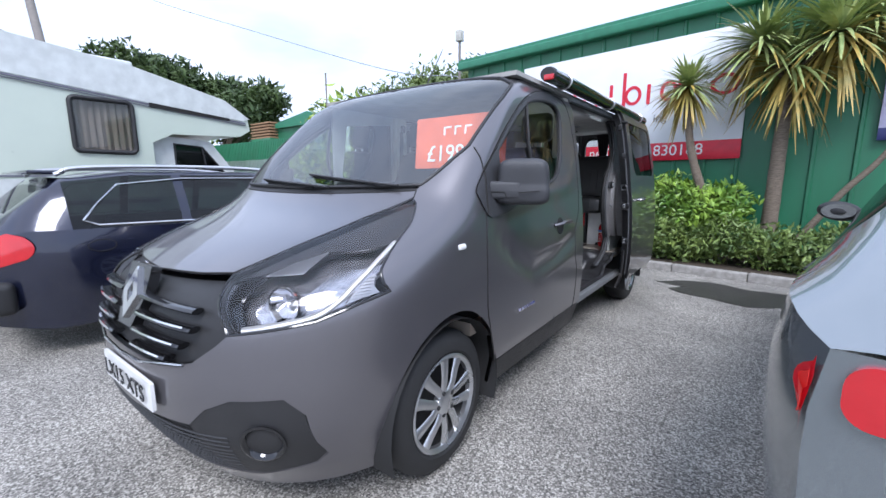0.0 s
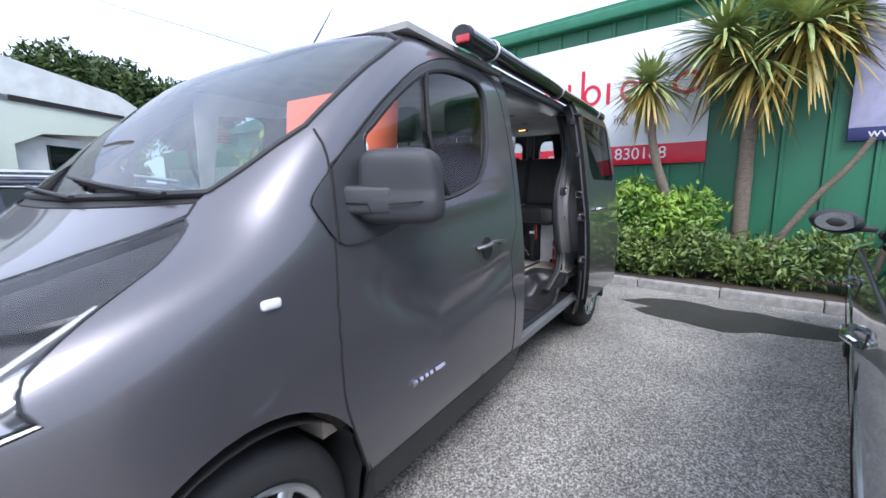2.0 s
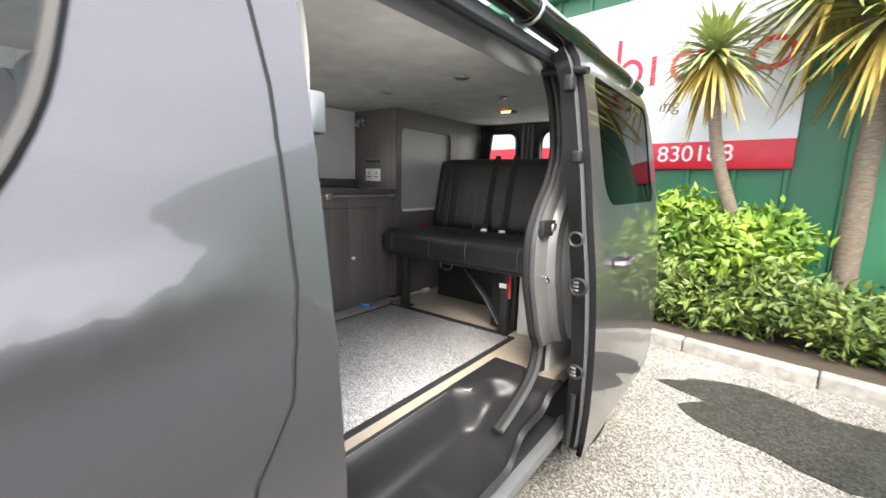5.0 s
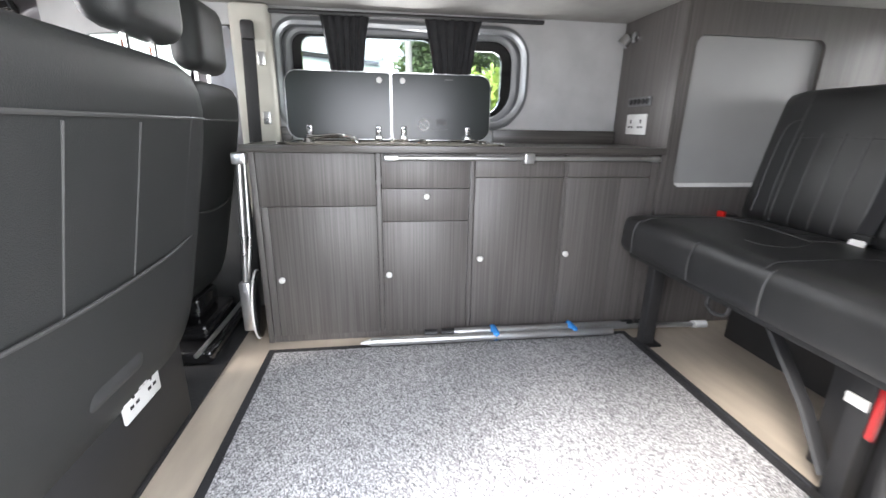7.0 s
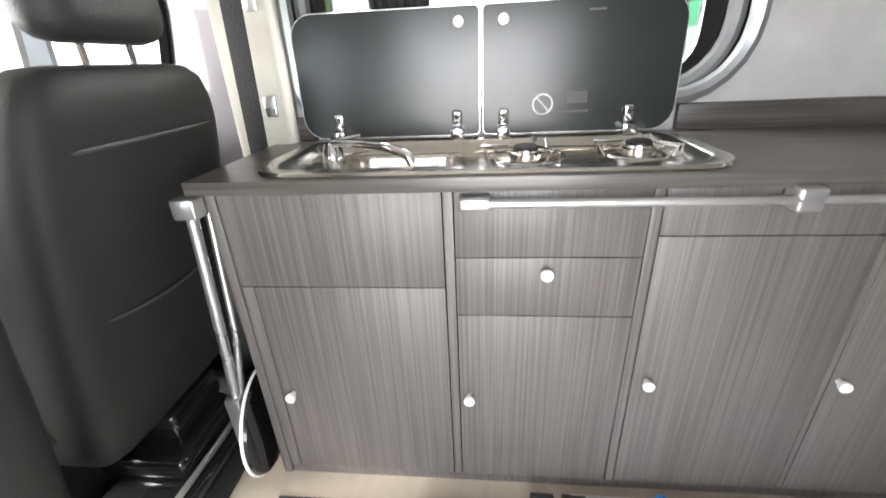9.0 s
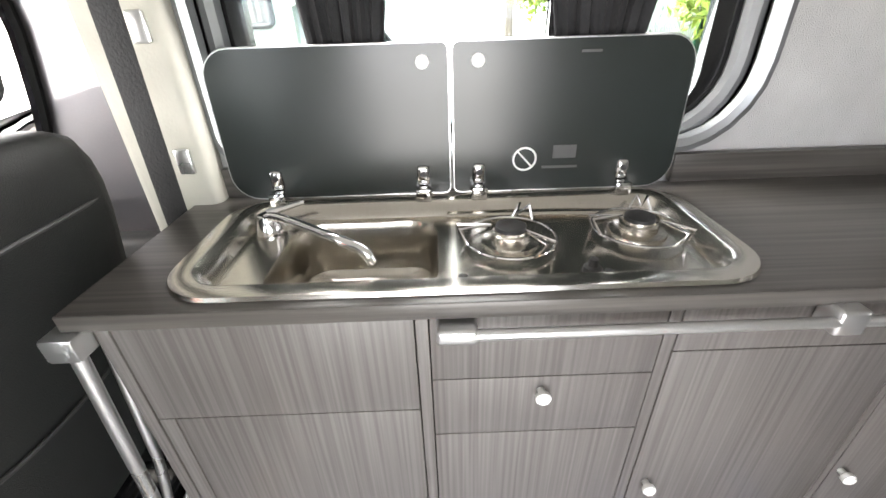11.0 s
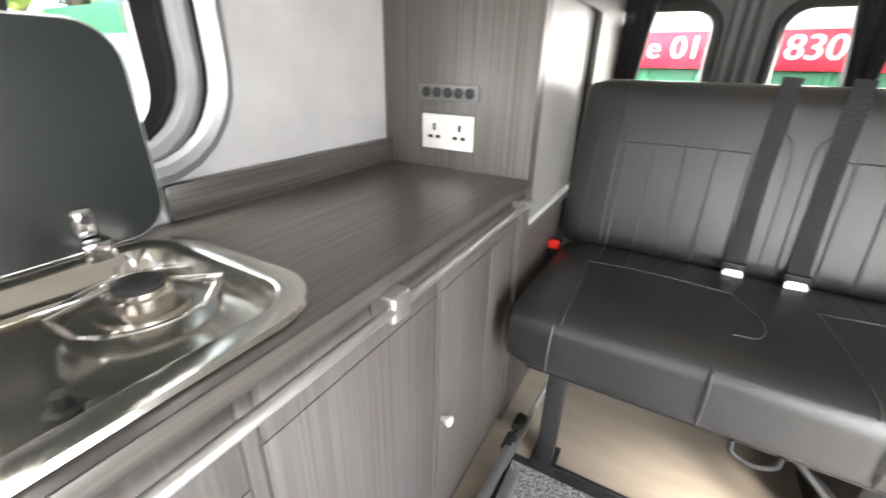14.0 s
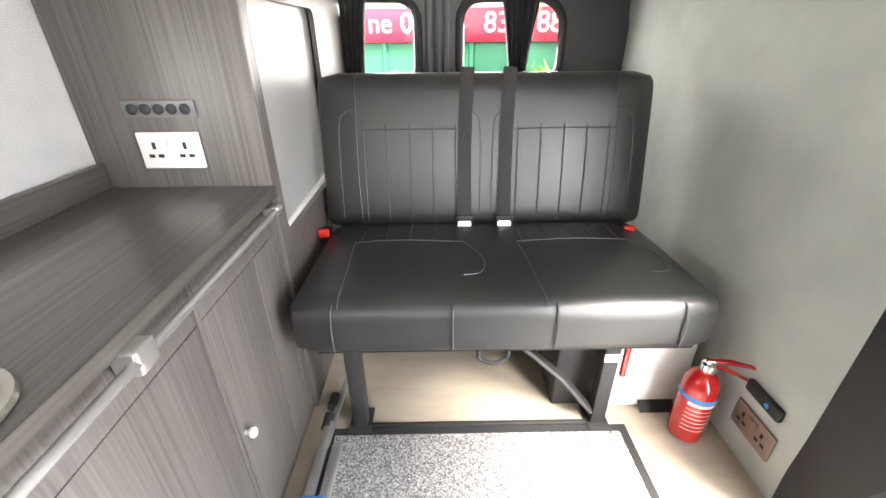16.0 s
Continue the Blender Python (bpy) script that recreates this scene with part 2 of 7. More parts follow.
M_FRAME = mat("grey metal frame", (0.30, 0.31, 0.32), 0.32, 0.6)
M_DOORIN = mat("grey door shell", (0.20, 0.20, 0.205), 0.4, 0.3)
M_GREYTRIM = mat("grey seal", (0.16, 0.165, 0.17), 0.4, 0.1)
M_WOOD = mat("pallet wood", (0.35, 0.22, 0.12), 0.85, 0, (0.22, 0.13, 0.07), 5, (1, 8, 8))
M_POLE = mat("weathered pole", (0.22, 0.2, 0.18), 0.8)
M_LINE = mat("cable", (0.25, 0.27, 0.3), 0.7)
M_AMBER = lamp_mat("amber lamp", (1.0, 0.45, 0.12), 2.2)


# ---- shaping helpers ----
def part(name, bm, material, parent=None, label="", smooth=True, recalc=True):
    if recalc:
        bmesh.ops.recalc_face_normals(bm, faces=bm.faces[:])
    me = bpy.data.meshes.new(name)
    bm.to_mesh(me)
    bm.free()
    me.materials.append(material)
    if smooth:
        me.shade_smooth()
        me.set_sharp_from_angle(angle=radians(38))
    ob = new(name, me)
    if parent:
        ob.parent = parent
    if label:
        tagged(ob, label)
    return ob


def thing(name, label, category, group="", kind="", m=None):
    ob = new(name)
    ob.empty_display_size = 0.1
    if m is not None:
        ob.matrix_world = m
    return tagged(ob, label, category, group, kind)


def box(x0, x1, y0, y1, z0, z1, bev=0.003, seg=2, bm=None, m=None):
    b = bmesh.new()
    bmesh.ops.create_cube(b, size=1)
    sx, sy, sz = abs(x1 - x0), abs(y1 - y0), abs(z1 - z0)
    bmesh.ops.transform(b, verts=b.verts[:], matrix=Matrix.Translation(((x0 + x1) / 2, (y0 + y1) / 2, (z0 + z1) / 2)) @ Matrix.Diagonal((sx, sy, sz, 1)))
    bev = min(bev, 0.45 * min(sx, sy, sz))
    if bev > 0:
        bmesh.ops.bevel(b, geom=b.edges[:], offset=bev, segments=seg, affect="EDGES", profile=0.5, clamp_overlap=True)
    if m is not None:
        bmesh.ops.transform(b, verts=b.verts[:], matrix=m)
    return merge(bm, b)


def merge(bm, b):
    if bm is None:
        return b
    tmp = bpy.data.meshes.new("tmp")
    b.to_mesh(tmp)
    b.free()
    bm.from_mesh(tmp)
    bpy.data.meshes.remove(tmp)
    return bm


def curve_points(pts, n=8):
    """A smooth line through a few points."""
    pts = [Vector(p) for p in pts]
    if len(pts) < 3:
        return pts
    ext = [2 * pts[0] - pts[1], *pts, 2 * pts[-1] - pts[-2]]
    out = []
    for i in range(1, len(ext) - 2):
        p0, p1, p2, p3 = ext[i - 1:i + 3]
        for k in range(n):
            t = k / n
            out.append(0.5 * (2 * p1 + (p2 - p0) * t + (2 * p0 - 5 * p1 + 4 * p2 - p3) * t * t + (3 * p1 - p0 - 3 * p2 + p3) * t ** 3))
    return [*out, pts[-1]]


def tube(pts, r, seg=8, closed=False, bm=None, flat=1.0, up=(0, 0, 1)):
    """A round or flattened bar along a line; r may be a list."""
    bm = bm or bmesh.new()
    pts = [Vector(p) for p in pts]
    rs = r if isinstance(r, (list, tuple)) else [r] * len(pts)
    rings, last = [], None
    for i, p in enumerate(pts):
        a = pts[i - 1] if (i > 0 or closed) else p
        b = pts[(i + 1) % len(pts)] if (i < len(pts) - 1 or closed) else p
        d = (b - a).normalized() if (b - a).length > 1e-9 else Vector((0, 0, 1))
        if last is None:
            u = Vector(up)
            if abs(d.dot(u)) > 0.95:
                u = Vector((1, 0, 0))
            last = d.cross(u).normalized()
        side = (last - d * last.dot(d)).normalized()
        last = side
        nrm = side.cross(d)
        rings.append([bm.verts.new(p + (side * math.cos(k * math.tau / seg) + nrm * math.sin(k * math.tau / seg) * flat) * rs[i]) for k in range(seg)])
    for i in range(len(rings) - (0 if closed else 1)):
        a, b = rings[i], rings[(i + 1) % len(rings)]
        for k in range(seg):
            bm.faces.new((a[k], a[(k + 1) % seg], b[(k + 1) % seg], b[k]))
    if not closed:
        bm.faces.new(rings[0][::-1])
        bm.faces.new(rings[-1])
    return bm


def lathe(prof, seg=32, m=None, bm=None, caps=True):
    """Turned shape: (radius, height) pairs about z."""
    b = bmesh.new()
    rings = [[b.verts.new((r * math.cos(k * math.tau / seg), r * math.sin(k * math.tau / seg), z)) for k in range(seg)] for r, z in prof]
    for a, c in zip(rings, rings[1:]):
        for k in range(seg):
            b.faces.new((a[k], a[(k + 1) % seg], c[(k + 1) % seg], c[k]))
    if caps:
        b.faces.new(rings[0][::-1])
        b.faces.new(rings[-1])
    if m is not None:
        bmesh.ops.transform(b, verts=b.verts[:], matrix=m)
    return merge(bm, b)


def rrect(x0, x1, y0, y1, r, n=6):
    """A rectangle with rounded corners, as 2D points; r: one radius or four, from (x1, y1) round."""
    rs = r if isinstance(r, (list, tuple)) else [r] * 4
    out = []
    for (cx, cy, sx, sy), a0, q in zip(((x1, y1, -1, -1), (x0, y1, 1, -1), (x0, y0, 1, 1), (x1, y0, -1, 1)), (0, 90, 180, 270), rs):
        q = max(q, 1e-4)
        for k in range(n + 1):
            a = radians(a0 + 90 * k / n)
            out.append((cx + sx * q + q * math.cos(a), cy + sy * q + q * math.sin(a)))
    return out


def plate(loops, c0, c1, put, bm=None, bev=0.0):
    """A flat board: outline loops[0] with holes, from c0 to c1; put(a, b, c) gives the place."""
    from mathutils.geometry import delaunay_2d_cdt
    b = bmesh.new()
    vs, es = [], []
    for lp in loops:
        o = len(vs)
        vs += [Vector(p) for p in lp]
        es += [(o + i, o + (i + 1) % len(lp)) for i in range(len(lp))]
    v2, _, f2, *_ = delaunay_2d_cdt(vs, es, [], 0, 1e-6)
    keep = [f for f in f2 if inside_loops(sum((v2[i] for i in f), Vector((0, 0))) / len(f), loops)]
    for c in (c0, c1):
        idx = {}
        for f in keep:
            for i in f:
                if i not in idx:
                    idx[i] = b.verts.new(put(v2[i].x, v2[i].y, c))
            b.faces.new([idx[i] for i in f])
    for lp in loops:
        r0, r1 = [b.verts.new(put(*p, c0)) for p in lp], [b.verts.new(put(*p, c1)) for p in lp]
        for i in range(len(lp)):
            j = (i + 1) % len(lp)
            b.faces.new((r0[i], r0[j], r1[j], r1[i]))
    bmesh.ops.remove_doubles(b, verts=b.verts[:], dist=1e-5)
    return merge(bm, b)


def inside_loops(p, loops):
    odd = False
    for lp in loops:
        for (x0, y0), (x1, y1) in zip(lp, [*lp[1:], lp[0]]):
            if (y0 > p[1]) != (y1 > p[1]) and p[0] < (x1 - x0) * (p[1] - y0) / (y1 - y0) + x0:
                odd = not odd
    return odd


def yz(x_of=0):
    return lambda a, b, c: (c, a, b)


def xz(a, b, c):
    return (a, c, b)


def xy(a, b, c):
    return (a, b, c)


def text_part(name, words, size, material, m, parent, depth=0.002, align="CENTER", stretch=1.0):
    cu = bpy.data.curves.new(name, "FONT")
    cu.body, cu.size, cu.extrude, cu.align_x, cu.align_y = words, size, depth, align, "CENTER"
    tmp = bpy.data.objects.new("tmp", cu)
    scene.collection.objects.link(tmp)
    me = bpy.data.meshes.new_from_object(tmp.evaluated_get(bpy.context.evaluated_depsgraph_get()))
    bpy.data.objects.remove(tmp)
    me.transform(m @ Matrix.Diagonal((stretch, 1, 1, 1)))
    me.materials.clear()
    me.materials.append(material)
    ob = new(name, me)
    ob.parent = parent
    return ob


def leaf_cloud(name, material, parent, centres, count, size, seed, flat=0.5, shell=0.55):
    """Many small bent leaves in clumps: centres are (x, y, z, rx, ry, rz)."""
    rng = np.random.default_rng(seed)
    c = np.array(centres)
    w = c[:, 3] * c[:, 4] + c[:, 4] * c[:, 5] + c[:, 3] * c[:, 5]
    pick = rng.choice(len(c), count, p=w / w.sum())
    d = rng.normal(size=(count, 3))
    d /= np.linalg.norm(d, axis=1)[:, None]
    r = (shell + (1 - shell) * rng.random(count)) * (1 + 0.12 * rng.normal(size=count))
    p = c[pick, :3] + d * c[pick, 3:] * r[:, None]
    a = rng.normal(size=(count, 3)) + d * 0.6 + np.array([0, 0, 0.2])
    a /= np.linalg.norm(a, axis=1)[:, None]
    b = np.cross(a, d + rng.normal(size=(count, 3)) * flat)
    b /= np.linalg.norm(b, axis=1)[:, None] + 1e-9
    nn = np.cross(a, b)
    s = size * (0.6 + 0.8 * rng.random(count))[:, None]
    v = np.stack([p - a * s, p + b * s * 0.42 + nn * s * 0.1, p + a * s - nn * s * 0.18, p - b * s * 0.42 + nn * s * 0.1], 1).reshape(-1, 3)
    me = bpy.data.meshes.new(name)
    q = np.arange(count * 4).reshape(-1, 4)
    me.from_pydata(v.tolist(), [], q.tolist())
    me.materials.append(material)
    ob = new(name, me)
    if parent:
        ob.parent = parent
    return ob


def panel(loops, out=0.0, step=0.06, thick=0.012, name="panel", material=None, parent=None, label=""):
    """A piece of the van's skin: loops of (s, z), outline and holes, laid on the skin."""
    from mathutils.geometry import delaunay_2d_cdt
    fine = []
    for lp in loops:
        q = []
        for (a, b), (c, d) in zip(lp, [*lp[1:], lp[0]]):
            k = max(1, int(math.hypot(c - a, (d - b) * 1.5) / (step * 0.5)))
            q += [(a + (c - a) * i / k, b + (d - b) * i / k) for i in range(k)]
        fine.append(q)
    vs, es = [], []
    for lp in fine:
        o = len(vs)
        vs += [Vector(p) for p in lp]
        es += [(o + i, o + (i + 1) % len(lp)) for i in range(len(lp))]
    s0, s1 = min(v.x for v in vs), max(v.x for v in vs)
    z0, z1 = min(v.y for v in vs), max(v.y for v in vs)
    zs = step * 0.4
    for i in range(int((s1 - s0) / step) + 1):
        for j in range(int((z1 - z0) / zs) + 1):
            p = (s0 + (i + 0.5 * (j % 2)) * step, z0 + j * zs)
            if inside_loops(p, fine):
                vs.append(Vector(p))
    v2, _, f2, *_ = delaunay_2d_cdt(vs, es, [], 0, 1e-6)
    used = [f for f in f2 if inside_loops(sum((v2[i] for i in f), Vector((0, 0))) / len(f), fine)]
    verts, norms, faces, at = [], [], [], {}

    def put(p, o):
        verts.append(tuple(skin(p[0], p[1], o)))
        norms.append(tuple(skin_normal(p[0], p[1])))
        return len(verts) - 1
    for f in used:
        for i in f:
            if i not in at:
                at[i] = put(v2[i], out)
        a, b_, c = (Vector(verts[at[i]]) for i in f[:3])
        ids = [at[i] for i in f]
        faces.append(ids if (b_ - a).cross(c - a).dot(Vector(norms[ids[0]])) > 0 else ids[::-1])
    if thick:
        for lp in fine:
            ring = []
            for p in lp:
                ring.append((put(p, out), put(p, out - thick)))
            for k in range(len(ring)):
                (a, b_), (c, d) = ring[k], ring[(k + 1) % len(ring)]
                faces.append((a, b_, d, c))
    me = bpy.data.meshes.new(name)
    me.from_pydata(verts, [], faces)
    me.materials.append(material)
    me.shade_smooth()
    me.normals_split_custom_set_from_vertices(norms)
    ob = new(name, me)
    if parent:
        ob.parent = parent
    return tagged(ob, label) if label else ob


def seam(loop, r=0.0035, out=0.001, closed=True, bm=None):
    pts = []
    n = len(loop)
    for i in range(n if closed else n - 1):
        (a, b), (c, d) = loop[i], loop[(i + 1) % n]
        k = max(1, int(math.hypot(c - a, d - b) / 0.03))
        pts += [skin(a + (c - a) * t / k, b + (d - b) * t / k, out) for t in range(k)]
    if not closed:
        pts.append(skin(*loop[-1], out))
    return tube(pts, r, 6, closed, bm)
# ---- the van's outer skin: horizontal slices, each a squarish oval nose that runs out into a straight side ----
VX = -0.978
PZ = (0.20, 0.30, 0.45, 0.62, 0.80, 0.90, 0.97, 1.03, 1.10, 1.17, 1.24, 1.50, 1.75, 1.88, 1.95, 2.00, 2.03)
PN = (0.16, 0.07, 0.00, 0.00, 0.03, 0.06, 0.12, 0.25, 0.43, 0.66, 0.80, 1.08, 1.36, 1.52, 1.64, 1.88, 2.40)
PC = (0.85, 0.90, 0.95, 0.95, 0.92, 0.88, 0.84, 0.76, 0.66, 0.52, 0.44, 0.28, 0.26, 0.26, 0.28, 0.32, 0.32)
PW = (0.90, 0.93, 0.965, 0.975, 0.975, 0.972, 0.968, 0.964, 0.958, 0.95, 0.94, 0.905, 0.86, 0.83, 0.79, 0.70, 0.52)
PE = 2.7


TZ = np.arange(0.05, 2.20, 0.005)
KER = np.exp(-0.5 * (np.arange(-24, 25) * 0.005 / 0.035) ** 2)


def smooth_line(values):
    """The profile line with its corners rounded off."""
    line = np.interp(TZ, PZ, values)
    return np.convolve(np.pad(line, 24, mode="edge"), KER / KER.sum(), "valid")


TN, TC, TW = smooth_line(PN), smooth_line(PC), smooth_line(PW)


def nose(z):
    return float(np.interp(z, TZ, TN))


def depth(z):
    return float(np.interp(z, TZ, TC))


def half(z):
    return float(np.interp(z, TZ, TW))


def sz_front(x, z):
    r = min(1.0, abs(x) / half(z))
    return math.copysign(math.asin(r ** (PE / 2)) * 0.95, x), z


def sz_side(y, z, side=1):
    n, c = nose(z), depth(z)
    k = (y - n) / c
    s = 1.4923 + (y - n - c) if k >= 1 else math.acos(max(0.0, 1 - max(k, 0)) ** (PE / 2)) * 0.95
    return side * s, z


def door_relief(y, z):
    """The pressed line across the cab door and the shoulder under its window."""
    fade = min(1.0, max(0.0, (y - 1.24) / 0.16)) * min(1.0, max(0.0, (2.50 - y) / 0.18))
    line = float(np.interp(y, (1.2, 1.5, 1.75, 2.1, 2.6), (1.16, 0.93, 0.82, 0.86, 1.0)))
    return fade * (-0.019 * math.exp(-((z - line) / 0.055) ** 2) + 0.015 * math.exp(-((z - 1.20 - 0.10 * (y - 1.3)) / 0.05) ** 2))


def skin(s, z, out=0.0):
    a, n, c, w = abs(s), nose(z), depth(z), half(z)
    if s < 0:
        w += 0.14 * max(0.0, z - 1.2)
    if a >= 1.4923:
        x, y = w, n + c + a - 1.4923
    else:
        f = a / 0.95
        x, y = w * max(0.0, math.sin(f)) ** (2 / PE), n + c * (1 - max(0.0, math.cos(f)) ** (2 / PE))
    if 1.2 < y < 2.6:
        x += door_relief(y, z)
    p = Vector((VX + math.copysign(x, s), y, z))
    return p + skin_normal(s, z) * out if out else p


def skin_normal(s, z):
    e = 0.004
    z0, z1 = max(0.2, z - e), min(2.03, z + e)
    n = (skin(s + e, z) - skin(s - e, z)).cross(skin(s, z1) - skin(s, z0))
    return n.normalized() if n.length > 0 else Vector((0, 0, 1))


# ---- the camper van: outside ----
def dense(pts, gap=0.05):
    out = [pts[0]]
    for a, b in zip(pts, pts[1:]):
        k = max(1, int(math.hypot(b[0] - a[0], b[1] - a[1]) / gap))
        out += [(a[0] + (b[0] - a[0]) * i / k, a[1] + (b[1] - a[1]) * i / k) for i in range(1, k + 1)]
    return out


def fr(*pts):
    return [sz_front(x, z) for x, z in dense(pts)]


def sd(*pts, side=1):
    return [sz_side(y, z, side) for y, z in dense(pts)]


def smooth_path(pts):
    return [(v.x, v.y) for v in curve_points([(a, b, 0) for a, b in pts], 3)]


def rounded(loop):
    return [(v.x, v.y) for v in curve_points([(a, b, 0) for a, b in loop[::2] + loop[:1]], 3)][:-1]


def both(half_pts):
    """Mirror an outline that starts and ends on the centre line."""
    return half_pts + [(-s, z) for s, z in reversed(half_pts) if abs(s) > 1e-6]


def arch(cy, r, a0, a1, n=14, cz=0.335, tall=1.0):
    return [(cy + r * math.cos(radians(a0 + (a1 - a0) * k / n)), cz + tall * r * math.sin(radians(a0 + (a1 - a0) * k / n))) for k in range(n + 1)]


van = thing("camper_van", "dark grey metallic camper van with its side door slid open", "van")
light_low = fr((0.602, 0.832), (0.725, 0.852), (0.822, 0.872), (0.894, 0.918), (0.930, 0.944))
light_rear = fr((0.914, 0.972), (0.888, 1.02), (0.862, 1.085), (0.822, 1.17), (0.77, 1.245))
light_top = fr((0.745, 1.262), (0.616, 1.18), (0.53, 1.085), (0.463, 1.005))
grille_low = fr((0.0, 0.69), (0.2, 0.692), (0.36, 0.70), (0.477, 0.727), (0.56, 0.79), (0.602, 0.832))
bumper_half = grille_low + light_low[1:] + sd(*arch(0.93, 0.39, 117, 196, tall=1.128)) + sd((0.56, 0.21)) + fr((0.6, 0.20), (0.0, 0.20))
mouth = fr((0.0, 0.475), (0.455, 0.50), (0.53, 0.57), (0.62, 0.612), (0.765, 0.617), (0.81, 0.55), (0.822, 0.37), (0.785, 0.33), (0.61, 0.275), (0.3, 0.262), (0.0, 0.255))
panel([both(bumper_half), both(mouth)], name="front_bumper", material=M_PAINT, parent=van, thick=0.02)
panel([both(mouth)], out=-0.014, name="lower_grille", material=M_BLACK, parent=van, thick=0)
bm = bmesh.new()
for j in range(10):
    z = 0.285 + 0.02 * j
    tube([skin(s * 0.02, z, -0.006) for s in range(-26, 27)], 0.0045, 5, bm=bm)
for i in range(-24, 25):
    tube([skin(i * 0.021 + 0.0105 * (j % 2), 0.285 + 0.01 * j, -0.006) for j in range(19)], 0.003, 4, bm=bm)
part("grille_mesh", bm, M_BLACK, van)
for sgn in (1, -1):
    pod = [(sgn * s, z) for s, z in fr((0.455, 0.505), (0.53, 0.575), (0.62, 0.615), (0.765, 0.617), (0.808, 0.55), (0.82, 0.375), (0.785, 0.333), (0.62, 0.28), (0.52, 0.29), (0.48, 0.4))]
    p = panel([pod], out=-0.004, name="fog_lamp_surround", material=M_BLACK, parent=van, thick=0.01)
    s, z = sz_front(0.70, 0.452)
    q = skin(sgn * s, z, -0.004)
    nn = skin_normal(sgn * s, z)
    mm = Matrix.Translation(q) @ nn.to_track_quat("Z", "Y").to_matrix().to_4x4()
    part("fog_lamp", lathe([(0.074, -0.002), (0.078, 0.006), (0.07, 0.009), (0.06, 0.002), (0.05, -0.03), (0.001, -0.032)], 28, mm, caps=False), M_BLACKGLOSS, p)

grille = both(grille_low + fr((0.463, 1.003), (0.3, 0.993), (0.0, 0.98)))
panel([grille], out=-0.03, name="grille", material=M_BLACK, parent=van, thick=0.0)
for z, x1, rad, name in ((0.905, 0.46, 0.011, "grille_bar"), (0.845, 0.47, 0.012, "grille_bar"), (0.785, 0.43, 0.012, "grille_bar"), (0.73, 0.36, 0.012, "grille_bar")):
    for sgn in (1, -1):
        a, b = sz_front(0.10, z)[0] * sgn, sz_front(x1, z)[0] * sgn
        line = [a + (b - a) * k / 12 for k in range(13)]
        bar = part(name, tube([skin(s, z - 0.02 * abs(s), -0.002) for s in line], 0.024, 8, flat=0.5), M_BLACKGLOSS, van)
        if z < 0.9:
            part("chrome_strip", tube([skin(s, z + 0.004 - 0.02 * abs(s), 0.022) for s in line[1:-1]], 0.006, 6), M_CHROME, bar, "chrome strip")
bm = bmesh.new()
for k in range(2):
    tube([skin(sz_front(sx, zz)[0], zz, 0.016) for sx, zz in ((-0.455, 0.72), (-0.2, 0.682), (0.0, 0.675), (0.2, 0.682), (0.455, 0.72))], 0.006, 6, bm=bm)
part("chrome_strip", bm, M_CHROME, van, "chrome strip below the grille")
badge_m = Matrix.Translation(skin(0, 0.90, 0.0)) @ skin_normal(0.001, 0.86).to_track_quat("Z", "Y").to_matrix().to_4x4()
badge = part("emblem_backing", plate([[(-0.105, 0.12), (0.105, 0.12), (0.12, 0.0), (0.07, -0.13), (-0.07, -0.13), (-0.12, 0.0)]], -0.03, 0.006, lambda a, b, c: badge_m @ Vector((a, b, c))), M_BLACKGLOSS, van)
part("emblem", plate([[(0, 0.105), (0.075, 0), (0, -0.105), (-0.075, 0)], [(0, 0.045), (-0.032, 0), (0, -0.045), (0.032, 0)]], 0.004, 0.018, lambda a, b, c: badge_m @ Vector((a, b, c))), M_CHROME, badge, "plain chrome diamond")
plate_m = Matrix.Translation((VX + 0.06, skin(0, 0.58).y - 0.012, 0.58)) @ pose(0, 0, 0, 90, 0, 0)
number_plate = part("number_plate", plate([rrect(-0.26, 0.26, -0.0555, 0.0555, 0.008)], 0, 0.012, lambda a, b, c: plate_m @ Vector((a, b + 0.0, c)) + Vector((0, abs(a) ** 2 * 0.16, 0))), M_WHITE, van, "white plate with black characters")
text_part("registration", "LX15 XTS", 0.092, M_INK, plate_m @ Matrix.Translation((0, 0, 0.0115)), number_plate, 0.002, stretch=1.12)

